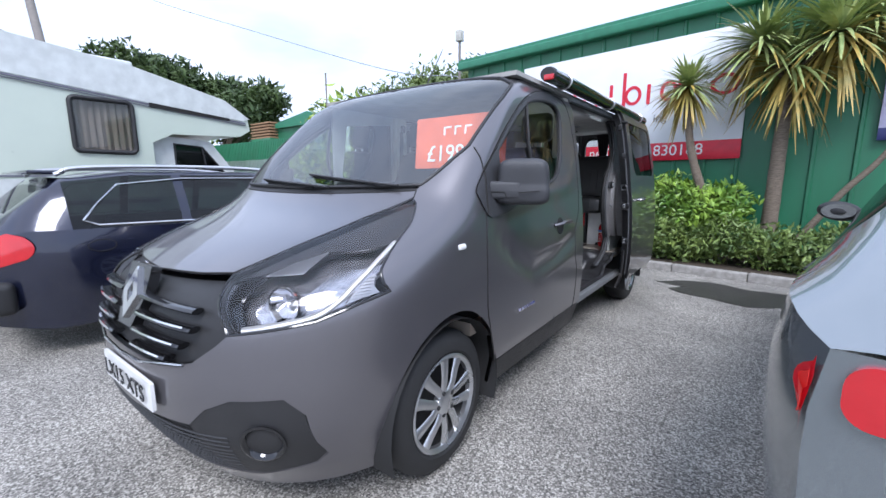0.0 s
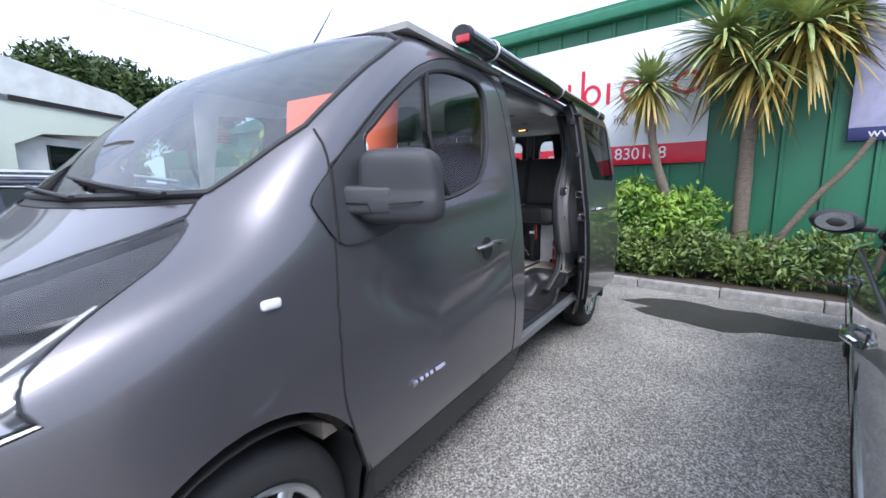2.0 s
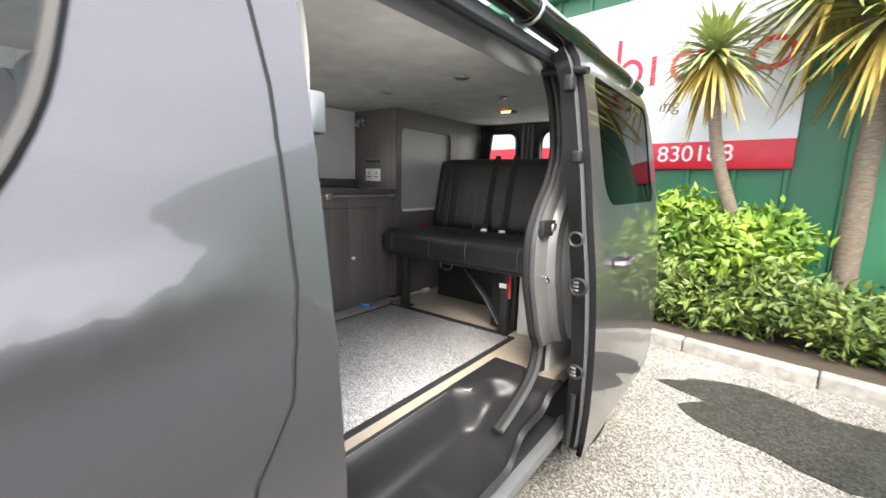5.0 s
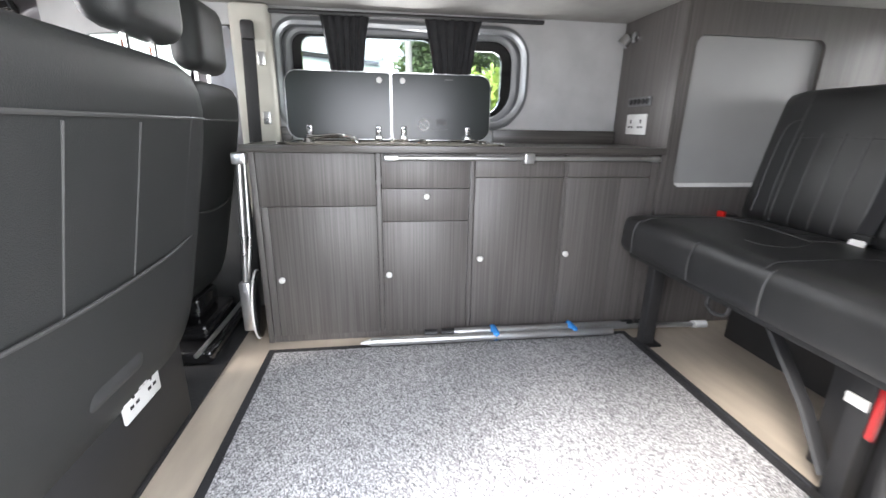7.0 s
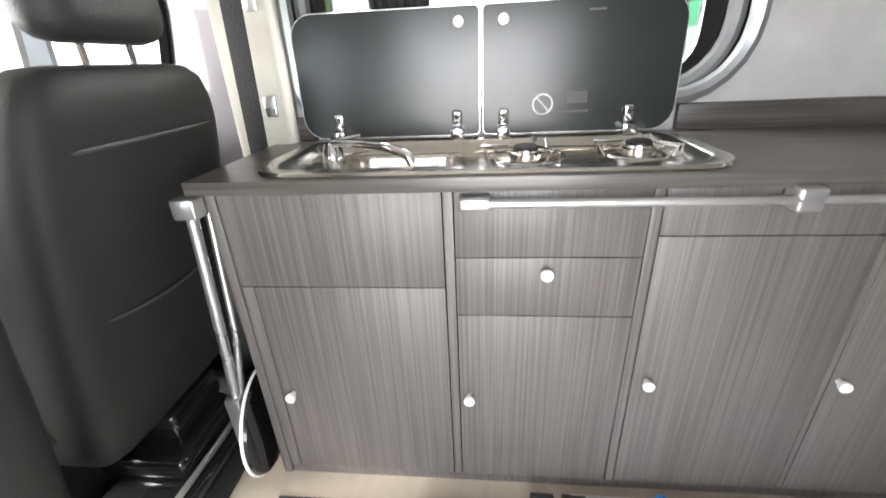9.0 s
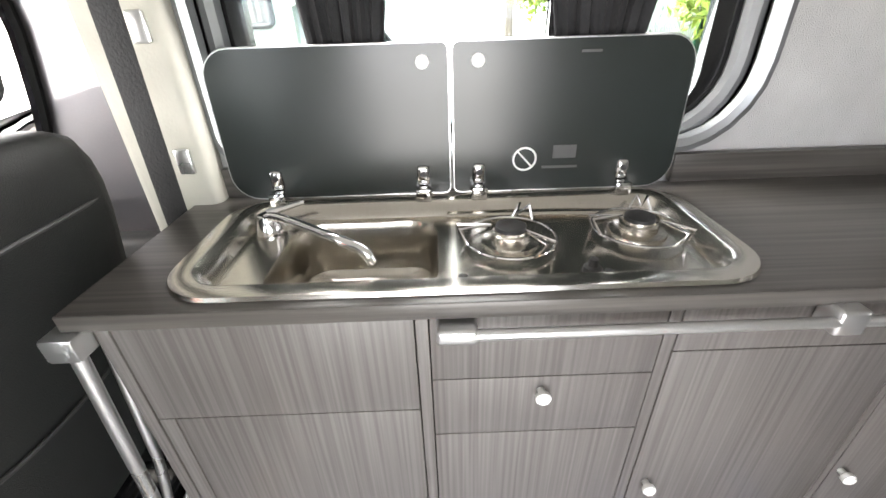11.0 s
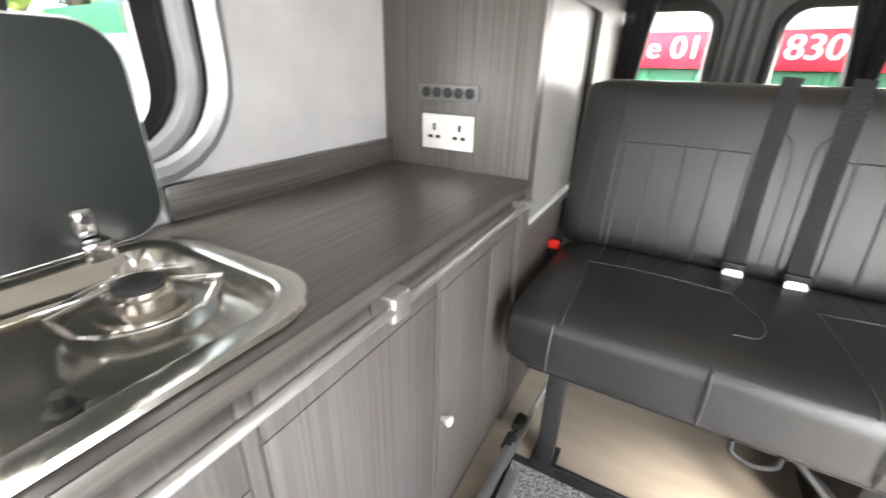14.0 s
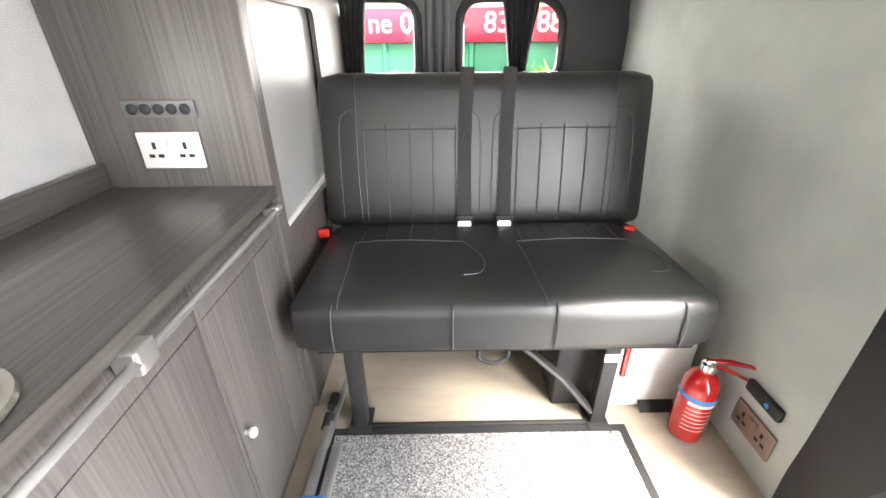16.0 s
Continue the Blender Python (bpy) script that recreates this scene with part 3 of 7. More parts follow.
hood = both(fr((0.0, 0.985), (0.3, 0.997), (0.455, 1.009)) + [(s + 0.004, z + 0.004) for s, z in light_top[::-1][1:-1]] + fr((0.745, 1.268), (0.735, 1.298), (0.55, 1.288), (0.3, 1.28), (0.0, 1.276)))
panel([hood], name="bonnet", material=M_PAINT, parent=van, thick=0.01, step=0.045)
part("bonnet_gap", seam(hood, 0.004, -0.001), M_GAP, van)
for sgn in (1, -1):
    lens = [(sgn * s, z) for s, z in light_low + light_rear + light_top]
    hl = panel([lens], out=-0.085, name="headlight", material=M_HEAD, parent=van, thick=0, label="headlight with clear cover and chrome reflectors")
    panel([lens], out=0.0, name="lens", material=M_LENS, parent=hl, thick=0)
    part("lens_edge", seam(lens, 0.006, -0.003), M_BLACKGLOSS, hl)
    for sx, zz, rr, nm in ((0.72, 0.955, 0.062, "reflector"),):
        q = skin(sgn * sz_front(sx, zz)[0], zz, -0.06)
        aim = Vector((sgn * 0.25, -1, 0.05)).normalized()
        mm = Matrix.Translation(q) @ aim.to_track_quat("Z", "Y").to_matrix().to_4x4()
        part(nm, lathe([(0.01, -0.05), (0.03, -0.045), (rr * 0.75, -0.015), (rr, 0.03), (rr + 0.006, 0.032), (rr + 0.004, 0.02)], 28, mm, caps=False), M_CHROME, hl, "chrome bowl")
        part("bulb", lathe([(0.008, -0.045), (0.011, -0.03), (0.011, 0.005), (0.004, 0.012)], 12, mm), M_ALU, hl)
    strip = [sz_front(x, z) for x, z in ((0.64, 0.85), (0.74, 0.868), (0.82, 0.892), (0.853, 0.935), (0.861, 0.985), (0.860, 1.03), (0.842, 1.11))]
    part("light_guide", tube(curve_points([skin(sgn * s, z, -0.014) for s, z in strip], 5), 0.017, 8, flat=0.6), M_WHITE, hl, "white light guide")
    cells = [(sgn * s, z) for s, z in fr((0.872, 0.925), (0.918, 0.946), (0.902, 0.972), (0.880, 1.02), (0.874, 1.0))]
    cell = panel([cells], out=-0.02, name="reflector", material=M_ALU, parent=hl, thick=0.004, label="pale ribbed side reflector")
    for k in range(7):
        zz = 0.938 + 0.011 * k
        part("reflector_rib", tube([skin(sgn * sz_front(xx, zz)[0], zz + 0.03 * (xx - 0.88), -0.017) for xx in (0.874, 0.888, 0.905 - 0.0025 * k)], 0.002, 5), M_ALU, cell)
    shade = [(sgn * s, z) for s, z in fr((0.475, 1.007), (0.535, 1.083), (0.62, 1.176), (0.745, 1.257), (0.768, 1.242), (0.818, 1.168), (0.842, 1.125), (0.77, 1.10), (0.66, 1.095), (0.56, 1.03))]
    panel([shade], out=-0.03, name="headlight_shade", material=M_HEADGREY, parent=hl, thick=0.012, label="smoked grey upper panel")
    cheek = [(sgn * s, z) for s, z in fr((0.47, 1.0), (0.605, 0.838), (0.645, 0.848), (0.575, 0.95), (0.56, 1.02))]
    panel([cheek], out=-0.03, name="headlight_cheek", material=M_BLACKGLOSS, parent=hl, thick=0.012, label="gloss black inner panel")
    amber = [(sgn * s, z) for s, z in fr((0.56, 1.02), (0.68, 1.03), (0.66, 1.09), (0.60, 1.06))]
    panel([amber], out=-0.025, name="indicator", material=M_ALU, parent=hl, thick=0.004)

cowl = both(fr((0.0, 1.276), (0.3, 1.28), (0.55, 1.288), (0.733, 1.298), (0.745, 1.325), (0.5, 1.318), (0.0, 1.31)))
panel([cowl], out=-0.012, name="scuttle", material=M_BLACK, parent=van, thick=0.01)
screen_edge = fr((0.742, 1.325), (0.779, 1.381), (0.842, 1.51), (0.838, 1.62), (0.832, 1.784), (0.815, 1.876))
screen_half = fr((0.0, 1.31), (0.5, 1.318)) + screen_edge + fr((0.72, 1.93), (0.5, 1.95), (0.0, 1.96))
windscreen = panel([both(screen_half)], name="windscreen", material=M_SCREEN, parent=van, thick=0, out=-0.004)
windscreen.visible_shadow = False
part("screen_rubber", seam(both(screen_half), 0.011, -0.004), M_BLACK, van)
for sgn, base, tip in ((1, (0.25, 1.295), (-0.42, 1.335)), (1, (0.66, 1.305), (0.02, 1.36))):
    pts = [skin(sz_front(base[0] + (tip[0] - base[0]) * k / 10, 1.25)[0], base[1] + (tip[1] - base[1]) * k / 10, 0.022) for k in range(11)]
    wiper = part("wiper", tube(pts, 0.009, 8, flat=0.7), M_BLACK, van)
    part("wiper_blade", tube([p + Vector((0, 0.012, -0.012)) for p in pts[2:]], 0.006, 6), M_RUBBER, wiper)

screen_kink = 1 + min(range(len(screen_edge)), key=lambda k: abs(screen_edge[k][1] - 1.51))
door_front = [(1.316, 0.405), (1.25, 0.58), (1.207, 0.74), (1.21, 0.97), (1.222, 1.18), (1.234, 1.30), (1.243, 1.385)]
door_top = [(1.291, 1.43), (1.395, 1.522), (1.531, 1.632), (1.711, 1.759), (1.823, 1.819), (1.955, 1.87), (2.113, 1.902), (2.32, 1.908), (2.45, 1.882), (2.505, 1.80)]
door_back = [(2.53, 1.6), (2.535, 1.3), (2.505, 1.12), (2.44, 1.02), (2.425, 0.80), (2.47, 0.72), (2.47, 0.42)]
band_outer = [(1.30, 1.432), (1.395, 1.516), (1.531, 1.626), (1.711, 1.752), (1.823, 1.812), (1.955, 1.862), (2.113, 1.894), (2.25, 1.895), (2.33, 1.85)]
window_line = [(1.425, 1.285), (1.398, 1.40), (1.395, 1.485), (1.45, 1.534), (1.523, 1.593), (1.606, 1.654), (1.70, 1.716), (1.822, 1.783), (1.962, 1.823), (2.141, 1.842), (2.27, 1.828), (2.317, 1.77), (2.29, 1.62), (2.255, 1.51), (2.19, 1.405), (2.105, 1.35), (1.92, 1.303), (1.69, 1.275), (1.50, 1.262)]
for sgn in (1, -1):
    def flip(pts, sgn=sgn):
        return [(sgn * s, z) for s, z in pts]
    wing = flip(light_low[-1:] + light_rear + fr((0.745, 1.266), (0.737, 1.30)) + screen_edge[:screen_kink] + sd((1.243, 1.457), *smooth_path(door_front)[::-1]) + sd(*arch(0.93, 0.39, 8, 117, tall=1.128)))
    panel([wing], name="front_wing", material=M_PAINT, parent=van, thick=0.012)
    pillar = flip(screen_edge[screen_kink - 1:] + fr((0.72, 1.932), (0.6, 1.97), (0.52, 2.02)) + sd((2.6, 2.015), (2.6, 0.42), *door_back[::-1], *smooth_path(door_front + door_top)[::-1][:-3 * (len(door_front) - 1)], (1.243, 1.457)))
    panel([pillar], name="cab_pillar", material=M_PAINT, parent=van, thick=0.014, label="roof rail and door pillars in body colour")
    dl = flip(sd(*smooth_path(door_front + door_top), *door_back))
    wl_ = flip(sd(*smooth_path(window_line + window_line[:1])[:-1]))
    fdoor = panel([dl, wl_], out=0.001, name="front_door", material=M_PAINT, parent=van, thick=0.03)
    pane = panel([wl_], out=-0.008, name="window", material=M_GLASS, parent=fdoor, thick=0)
    pane.visible_shadow = False
    part("window_rubber", seam(wl_, 0.011, -0.003), M_BLACK, fdoor)
    wing_gap = [(1.243, 1.385), (1.245, 1.42), (1.243, 1.457), (1.239, 1.50)]
    part("door_gap", seam(flip(sd(*wing_gap)), 0.004, 0.0, closed=False), M_GAP, van)
    band = flip(sd(*smooth_path(band_outer)) + sd(*smooth_path([(2.28, 1.826), (2.141, 1.844), (1.962, 1.826), (1.822, 1.786), (1.70, 1.719), (1.606, 1.657), (1.523, 1.596), (1.45, 1.537), (1.394, 1.488)])))
    panel([band], out=0.004, name="window_surround", material=M_MIRROR, parent=fdoor, thick=0.008, label="dark grey plastic strip round the window")
    a, b = sz_side(1.85, 1.30), sz_side(1.822, 1.783)
    part("window_post", tube([skin(sgn * (a[0] + (b[0] - a[0]) * k / 6), a[1] + (b[1] - a[1]) * k / 6, -0.004) for k in range(7)], 0.017, 6, flat=0.5), M_BLACK, fdoor)
    part("door_gap", seam(dl, 0.004, 0.0), M_GAP, van)
    tri = flip(sd(*smooth_path([(1.163, 1.286), (1.175, 1.312), (1.20, 1.341), (1.238, 1.378), (1.291, 1.43), (1.339, 1.472)]), (1.388, 1.506), (1.39, 1.40), (1.42, 1.278), (1.60, 1.262), *smooth_path([(1.60, 1.24), (1.465, 1.197), (1.37, 1.177), (1.301, 1.168), (1.261, 1.167), (1.232, 1.181), (1.206, 1.209), (1.175, 1.258), (1.163, 1.286)])[:-1]))
    mb = panel([tri], out=0.008, name="mirror_base", material=M_MIRROR, parent=fdoor, thick=0.02)
    part("mirror_base_gap", seam(flip(sd((1.228, 1.18), (1.234, 1.28), (1.243, 1.385))), 0.005, 0.008, closed=False), M_GAP, mb)
    c = Vector((VX + sgn * 1.045, 1.41, 1.335))
    turn = Matrix.Translation(c) @ pose(0, 0, 0, 0, 0, sgn * 25)
    body = bmesh.new()
    bmesh.ops.create_cube(body, size=1)
    bmesh.ops.subdivide_edges(body, edges=body.edges[:], cuts=11, use_grid_fill=True)
    for v in body.verts:
        u = v.co * 2
        k = (abs(u.x) ** 5 + abs(u.y) ** 3.4 + abs(u.z) ** 6) ** (1 / 5)
        v.co = u / k
        v.co.y *= 0.072 + 0.012 * v.co.z
        v.co.x *= 0.127 - 0.009 * v.co.z
        v.co.z *= 0.113
        if v.co.z < -0.02 and v.co.y < 0:
            v.co.y -= 0.008 * min(1.0, (-0.02 - v.co.z) / 0.012)
    bmesh.ops.transform(body, verts=body.verts[:], matrix=turn)
    mir = part("door_mirror", body, M_MIRROR, fdoor, "textured dark grey mirror housing")
    part("mirror_arm", box(-0.215 if sgn > 0 else 0.01, -0.01 if sgn > 0 else 0.215, -0.075, 0.03, -0.083, 0.004, 0.016, 3, m=turn), M_MIRROR, mir)
    part("arm_gap", tube([turn @ Vector((sgn * xx, -0.078, zz)) for xx, zz in ((-0.165, 0.006), (-0.17, -0.045), (-0.085, -0.048), (-0.075, -0.075))], 0.003, 6), M_GAP, mir)
    part("mirror_seam", tube([turn @ Vector((sgn * (-0.02 + 0.13 * k / 10), -0.084 + 0.045 * max(0.0, (k - 5) / 5) ** 2.2, -0.05 + 0.001 * k)) for k in range(11)], 0.0025, 6), M_GAP, mir)
    part("mirror_glass", plate([rrect(-0.10, 0.10, -0.09, 0.09, 0.03)], 0, 0.004, lambda a, b, c_: turn @ Vector((a, 0.066 + c_, b))), M_CHROME, mir)
    h = [skin(sgn * sz_side(y, 1.06)[0], 1.055 + 0.02 * math.sin((y - 2.05) / 0.24 * math.pi), 0.036 if 0.02 < y - 2.05 < 0.21 else 0.002) for y in (2.05, 2.085, 2.14, 2.20, 2.255, 2.285)]
    dh = part("door_handle", tube(curve_points(h, 4), 0.013, 8, flat=0.8), M_PAINT, fdoor)
    q = skin(sgn * sz_side(2.15, 1.05)[0], 1.045, 0.001)
    part("handle_cup", lathe([(0.055, 0.0), (0.052, 0.003), (0.03, 0.0012), (0.001, 0.001)], 24, Matrix.Translation(q) @ skin_normal(sgn * 2.0, 1.05).to_track_quat("Z", "Y").to_matrix().to_4x4(), caps=False), M_GAP, dh)
    sill = flip(sd((1.31, 0.43), (2.62, 0.43), (2.62, 0.24), (1.33, 0.24)))
    panel([sill], name="sill", material=M_BLACK, parent=van, thick=0.02, out=-0.008)
    q = skin(sgn * sz_side(1.0, 1.055)[0], 1.055, 0.003)
    part("side_repeater", box(-0.027, 0.027, -0.013, 0.013, -0.014, 0.006, 0.0095, 4, m=Matrix.Translation(q) @ skin_normal(sgn * sz_side(1.0, 1.055)[0], 1.055).to_track_quat("Z", "Y").to_matrix().to_4x4()), M_WHITE, van, "clear white side repeater lamp")
    bm = bmesh.new()
    for y0, y1 in ((1.525, 1.55), (1.565, 1.585), (1.60, 1.618), (1.63, 1.65), (1.668, 1.735)):
        tube([skin(sgn * sz_side(y0, 0.62)[0], 0.628, 0.002), skin(sgn * sz_side(y1, 0.62)[0], 0.628, 0.002)], 0.013, 6, bm=bm, flat=1.0)
    part("side_badge", bm, M_CHROME, fdoor, "small chrome lettering, shown as bars")
    # rear quarter with the wheel arch
    back = [(3.90, 1.97), (3.90, 1.48), (3.86, 1.26), (3.86, 1.0), (3.88, 0.82), (3.90, 0.62), (3.90, 0.24), (4.0, 0.24)]
    quarter = flip(sd(*back) + sd(*arch(4.43, 0.41, 195, -15)) + sd((5.38, 0.26), (5.38, 1.97)))
    if sgn > 0:
        panel([quarter], name="rear_quarter", material=M_PAINT, parent=van, thick=0.014)
    else:
        mid_hole = flip(sd(*rrect(2.70, 3.70, 1.47, 1.86, (0.1, 0.08, 0.06, 0.14))))
        panel([flip(sd((2.6, 2.0), (2.6, 0.24), (4.0, 0.24)) + sd(*arch(4.43, 0.41, 195, -15)) + sd((5.38, 0.26), (5.38, 2.0))), mid_hole], name="body_side", material=M_PAINT, parent=van, thick=0.014)
    panel([flip(sd((2.6, 2.03), (2.6, 1.96), (5.38, 1.96), (5.38, 2.03)))], name="roof_rail", material=M_PAINT, parent=van, thick=0.02, out=0.003)
part("roof", box(VX - 0.56, VX + 0.56, 2.35, 5.38, 2.005, 2.035, 0.01), M_PAINT, van)
panel([both(fr((0.0, 1.96), (0.5, 1.95), (0.72, 1.93), (0.6, 1.97), (0.52, 2.03), (0.0, 2.03)))], name="roof_front", material=M_PAINT, parent=van, thick=0.01, step=0.04)
part("antenna", tube([(VX, 1.95, 2.02), (VX + 0.02, 2.12, 2.3)], [0.006, 0.002], 6), M_BLACK, van)


def wheel(name, x, y):
    w = new(name)
    w.parent = van
    w.location = (x, y, 0.335)
    w.rotation_euler = (0, radians(90), 0)
    part("tyre", lathe([(0.225, -0.20), (0.29, -0.215), (0.325, -0.19), (0.335, -0.16), (0.335, -0.05), (0.325, -0.02), (0.29, 0.005), (0.245, 0.008), (0.228, -0.004), (0.222, -0.02), (0.222, -0.18)], 56, caps=False), M_RUBBER, w)
    part("rim", lathe([(0.222, -0.18), (0.215, -0.06), (0.222, -0.012), (0.229, -0.002), (0.222, 0.004), (0.208, -0.008), (0.20, -0.05), (0.19, -0.10), (0.001, -0.11)], 48, caps=False), M_BLACK, w)
    ring = part("rim_flange", lathe([(0.222, -0.02), (0.230, 0.002), (0.222, 0.006), (0.206, -0.006), (0.204, -0.03)], 48, caps=False), M_ALLOY, w)
    for i in range(5):
        for d in (-1, 1):
            a = radians(72 * i + 90)
            pts = [Vector((math.cos(a + d * o) * r, math.sin(a + d * o) * r, z)) for r, o, z in ((0.035, 0.6, -0.012), (0.10, 0.33, -0.006), (0.16, 0.27, -0.012), (0.212, 0.27, -0.016))]
            part("spoke", tube(pts, [0.022, 0.021, 0.024, 0.029], 8, flat=0.45), M_ALLOY, w)
    part("hub_cap", lathe([(0.06, -0.03), (0.058, -0.002), (0.05, 0.004), (0.03, 0.006), (0.001, 0.007)], 28, caps=False), M_ALLOY, w)
    for i in range(5):
        a = radians(72 * i + 54)
        part("wheel_bolt", lathe([(0.011, -0.02), (0.011, 0.004), (0.007, 0.006)], 8, Matrix.Translation((0.055 * math.cos(a), 0.055 * math.sin(a), 0))), M_BLACK, w)
    part("brake_disc", lathe([(0.14, -0.13), (0.14, -0.115), (0.05, -0.11)], 32, caps=False), M_ALU, w)
    return w


for sx in (1, -1):
    for wy in (0.93, 4.43):
        w = wheel("wheel", VX + sx * 0.925, wy)
        if sx < 0:
            w.rotation_euler = (0, radians(-90), 0)
        lin = bmesh.new()
        pts = [(wy + 0.40 * math.cos(radians(a)), 0.335 + 0.40 * math.sin(radians(a))) for a in range(-20, 201, 10)]
        rows = [[lin.verts.new((VX + sx * xx, y, z)) for y, z in pts] for xx in (0.965 if wy < 2 else 0.96, 0.60)]
        for k in range(len(pts) - 1):
            lin.faces.new((rows[0][k], rows[0][k + 1], rows[1][k + 1], rows[1][k]))
        part("arch_liner", lin, M_RUBBER, van)
part("underside", box(VX - 0.62, VX + 0.62, 0.35, 5.3, 0.24, 0.40, 0.02), M_RUBBER, van)
part("engine_cover", box(VX - 0.55, VX + 0.55, 0.25, 1.0, 0.35, 0.90, 0.05), M_RUBBER, van)
part("dashboard", box(VX - 0.80, VX + 0.80, 0.95, 1.45, 0.85, 1.20, 0.08, 4), M_BLACK, van)

# sliding door, pushed right back, standing proud of the side
slide = sd((3.68, 0.42), (3.675, 0.9), (3.67, 1.3), (3.685, 1.6), (3.71, 1.93), (4.76, 1.93), (4.80, 1.5), (4.80, 0.42))
slide_win = sd(*rrect(3.82, 4.70, 1.37, 1.85, (0.05, 0.05, 0.14, 0.06)))
sdoor = panel([slide, slide_win], out=0.105, name="sliding_door", material=M_PAINT, parent=van, thick=0.022)
panel([slide_win], out=0.10, name="window", material=M_TINT, parent=sdoor, thick=0)
inner = sd((3.64, 0.46), (3.635, 0.9), (3.63, 1.3), (3.645, 1.6), (3.67, 1.91), (4.74, 1.91), (4.76, 1.5), (4.76, 0.46))
panel([inner, slide_win], out=0.078, name="door_inner_shell", material=M_DOORIN, parent=sdoor, thick=0.05)
part("door_seal", seam(inner[:5], 0.012, 0.05, closed=False), M_RUBBER, sdoor)
for z, r in ((1.80, 0.02), (1.55, 0.016)):
    q = skin(sz_side(3.65, z)[0], z, 0.072)
    part("door_latch", box(-0.02, 0.015, -0.022, 0.022, -r * 1.4, r * 1.4, 0.008, 3, m=Matrix.Translation(q)), M_BLACK, sdoor)
for z, r0, mat_ in ((1.262, 0.03, M_DARKTRIM), (1.092, 0.036, M_BLACK), (0.77, 0.03, M_BLACK)):
    mm = Matrix.Translation(skin(sz_side(3.633, z)[0], z, 0.052)) @ pose(0, 0, 0, 90, 0, 0)
    cup = part("door_catch", lathe([(r0, -0.004), (r0, 0.004), (r0 * 0.8, 0.007), (r0 * 0.62, 0.002), (r0 * 0.5, -0.006), (0.001, -0.008)], 22, mm, caps=False), mat_, sdoor)
    if mat_ is M_BLACK:
        for dz in (-0.012, 0.002, 0.016):
            part("catch_bolt", box(-0.016, 0.004, -0.004 + dz, 0.004 + dz, 0.0, 0.012, 0.003, m=mm), M_ALU, cup)
hh = [skin(sz_side(y, 1.10)[0], 1.135, o) for y, o in ((3.86, 0.107), (3.88, 0.145), (3.97, 0.15), (4.05, 0.14), (4.08, 0.108))]
part("door_handle", tube(curve_points(hh, 4), 0.014, 8), M_PAINT, sdoor)

# rubber seal and sky-lit-coloured pillar at the back edge of the door opening
edge = [(3.80, 1.90), (3.79, 1.78), (3.785, 1.60), (3.74, 1.47), (3.66, 1.375), (3.607, 1.28), (3.595, 1.19), (3.605, 1.08), (3.64, 0.98), (3.685, 0.86), (3.735, 0.765), (3.69, 0.66), (3.57, 0.595), (3.42, 0.545)]
seal_pts = curve_points([(min(VX + half(z) - 0.062, -0.165), y + 0.006, z) for y, z in edge], 5)
part("opening_seal", tube(seal_pts, 0.014, 8), M_RUBBER, van)
part("opening_seal", tube([p + Vector((0.022, 0.006, 0)) for p in seal_pts], 0.011, 8), M_SEAL, van)
lining = bmesh.new()
rows = [[lining.verts.new((p.x - 0.008, p.y, p.z)) for p in seal_pts], [lining.verts.new((p.x - 0.03, p.y + 0.03, p.z)) for p in seal_pts], [lining.verts.new((-0.163, 3.87, p.z)) for p in seal_pts]]
for a, b in zip(rows, rows[1:]):
    for k in range(len(seal_pts) - 1):
        lining.faces.new((a[k], a[k + 1], b[k + 1], b[k]))
part("pillar_lining", lining, M_BLACK, van)
pil = bmesh.new()
post_pts = [p for p in seal_pts if p.z > 0.77]
rows = [[pil.verts.new(p + Vector((dx, dy, 0))) for p in post_pts] for dx, dy in ((0.012, 0.004), (0.028, 0.014), (0.034, 0.03), (0.042, 0.10), (0.07, 0.118), (0.078, 0.17), (0.13, 0.20))]
for a, b in zip(rows, rows[1:]):
    for k in range(len(post_pts) - 1):
        pil.faces.new((a[k], a[k + 1], b[k + 1], b[k]))
part("door_pillar", pil, M_PAINT_LIT, van, "door pillar in body paint, coloured lighter as if sky-lit")
striker = part("striker", box(-0.150, -0.128, 3.675, 3.725, 1.055, 1.115, 0.008, 3), M_ALU, van, "silver catch plate")
part("striker_loop", tube(curve_points([(-0.13, 3.685, 1.10), (-0.112, 3.685, 1.098), (-0.112, 3.71, 1.075), (-0.13, 3.712, 1.07)], 4), 0.005, 8), M_CHROME, striker)
part("door_track", box(-0.165, -0.112, 3.63, 3.86, 1.262, 1.325, 0.006), M_BLACK, van)
part("track_roller", box(-0.135, -0.104, 3.70, 3.80, 1.280, 1.312, 0.008), M_ALU, van)
part("pillar_clip", box(-0.13, -0.105, 3.79, 3.83, 1.215, 1.25, 0.008, 3), M_WHITE, van, "small white plastic clip")
part("upper_rail", box(-0.30, -0.15, 2.58, 3.80, 1.90, 1.955, 0.012), M_GREYTRIM, van)
part("upper_track", tube([(-0.16, 2.6, 1.905), (-0.15, 3.66, 1.905)], 0.012, 8), M_RUBBER, van)
part("hinge_arm", tube([(-0.2, 3.72, 1.885), (-0.08, 3.70, 1.875), (-0.01, 3.68, 1.86)], 0.013, 8), M_BLACK, van)
part("front_post", box(-0.20, -0.10, 2.54, 2.60, 0.45, 1.40, 0.015, 3), M_PAINT, van)
part("post_seal", tube([(-0.13, 2.605, 0.55), (-0.12, 2.61, 1.2), (-0.16, 2.615, 1.6), (-0.2, 2.62, 1.9)], 0.016, 8), M_RUBBER, van)
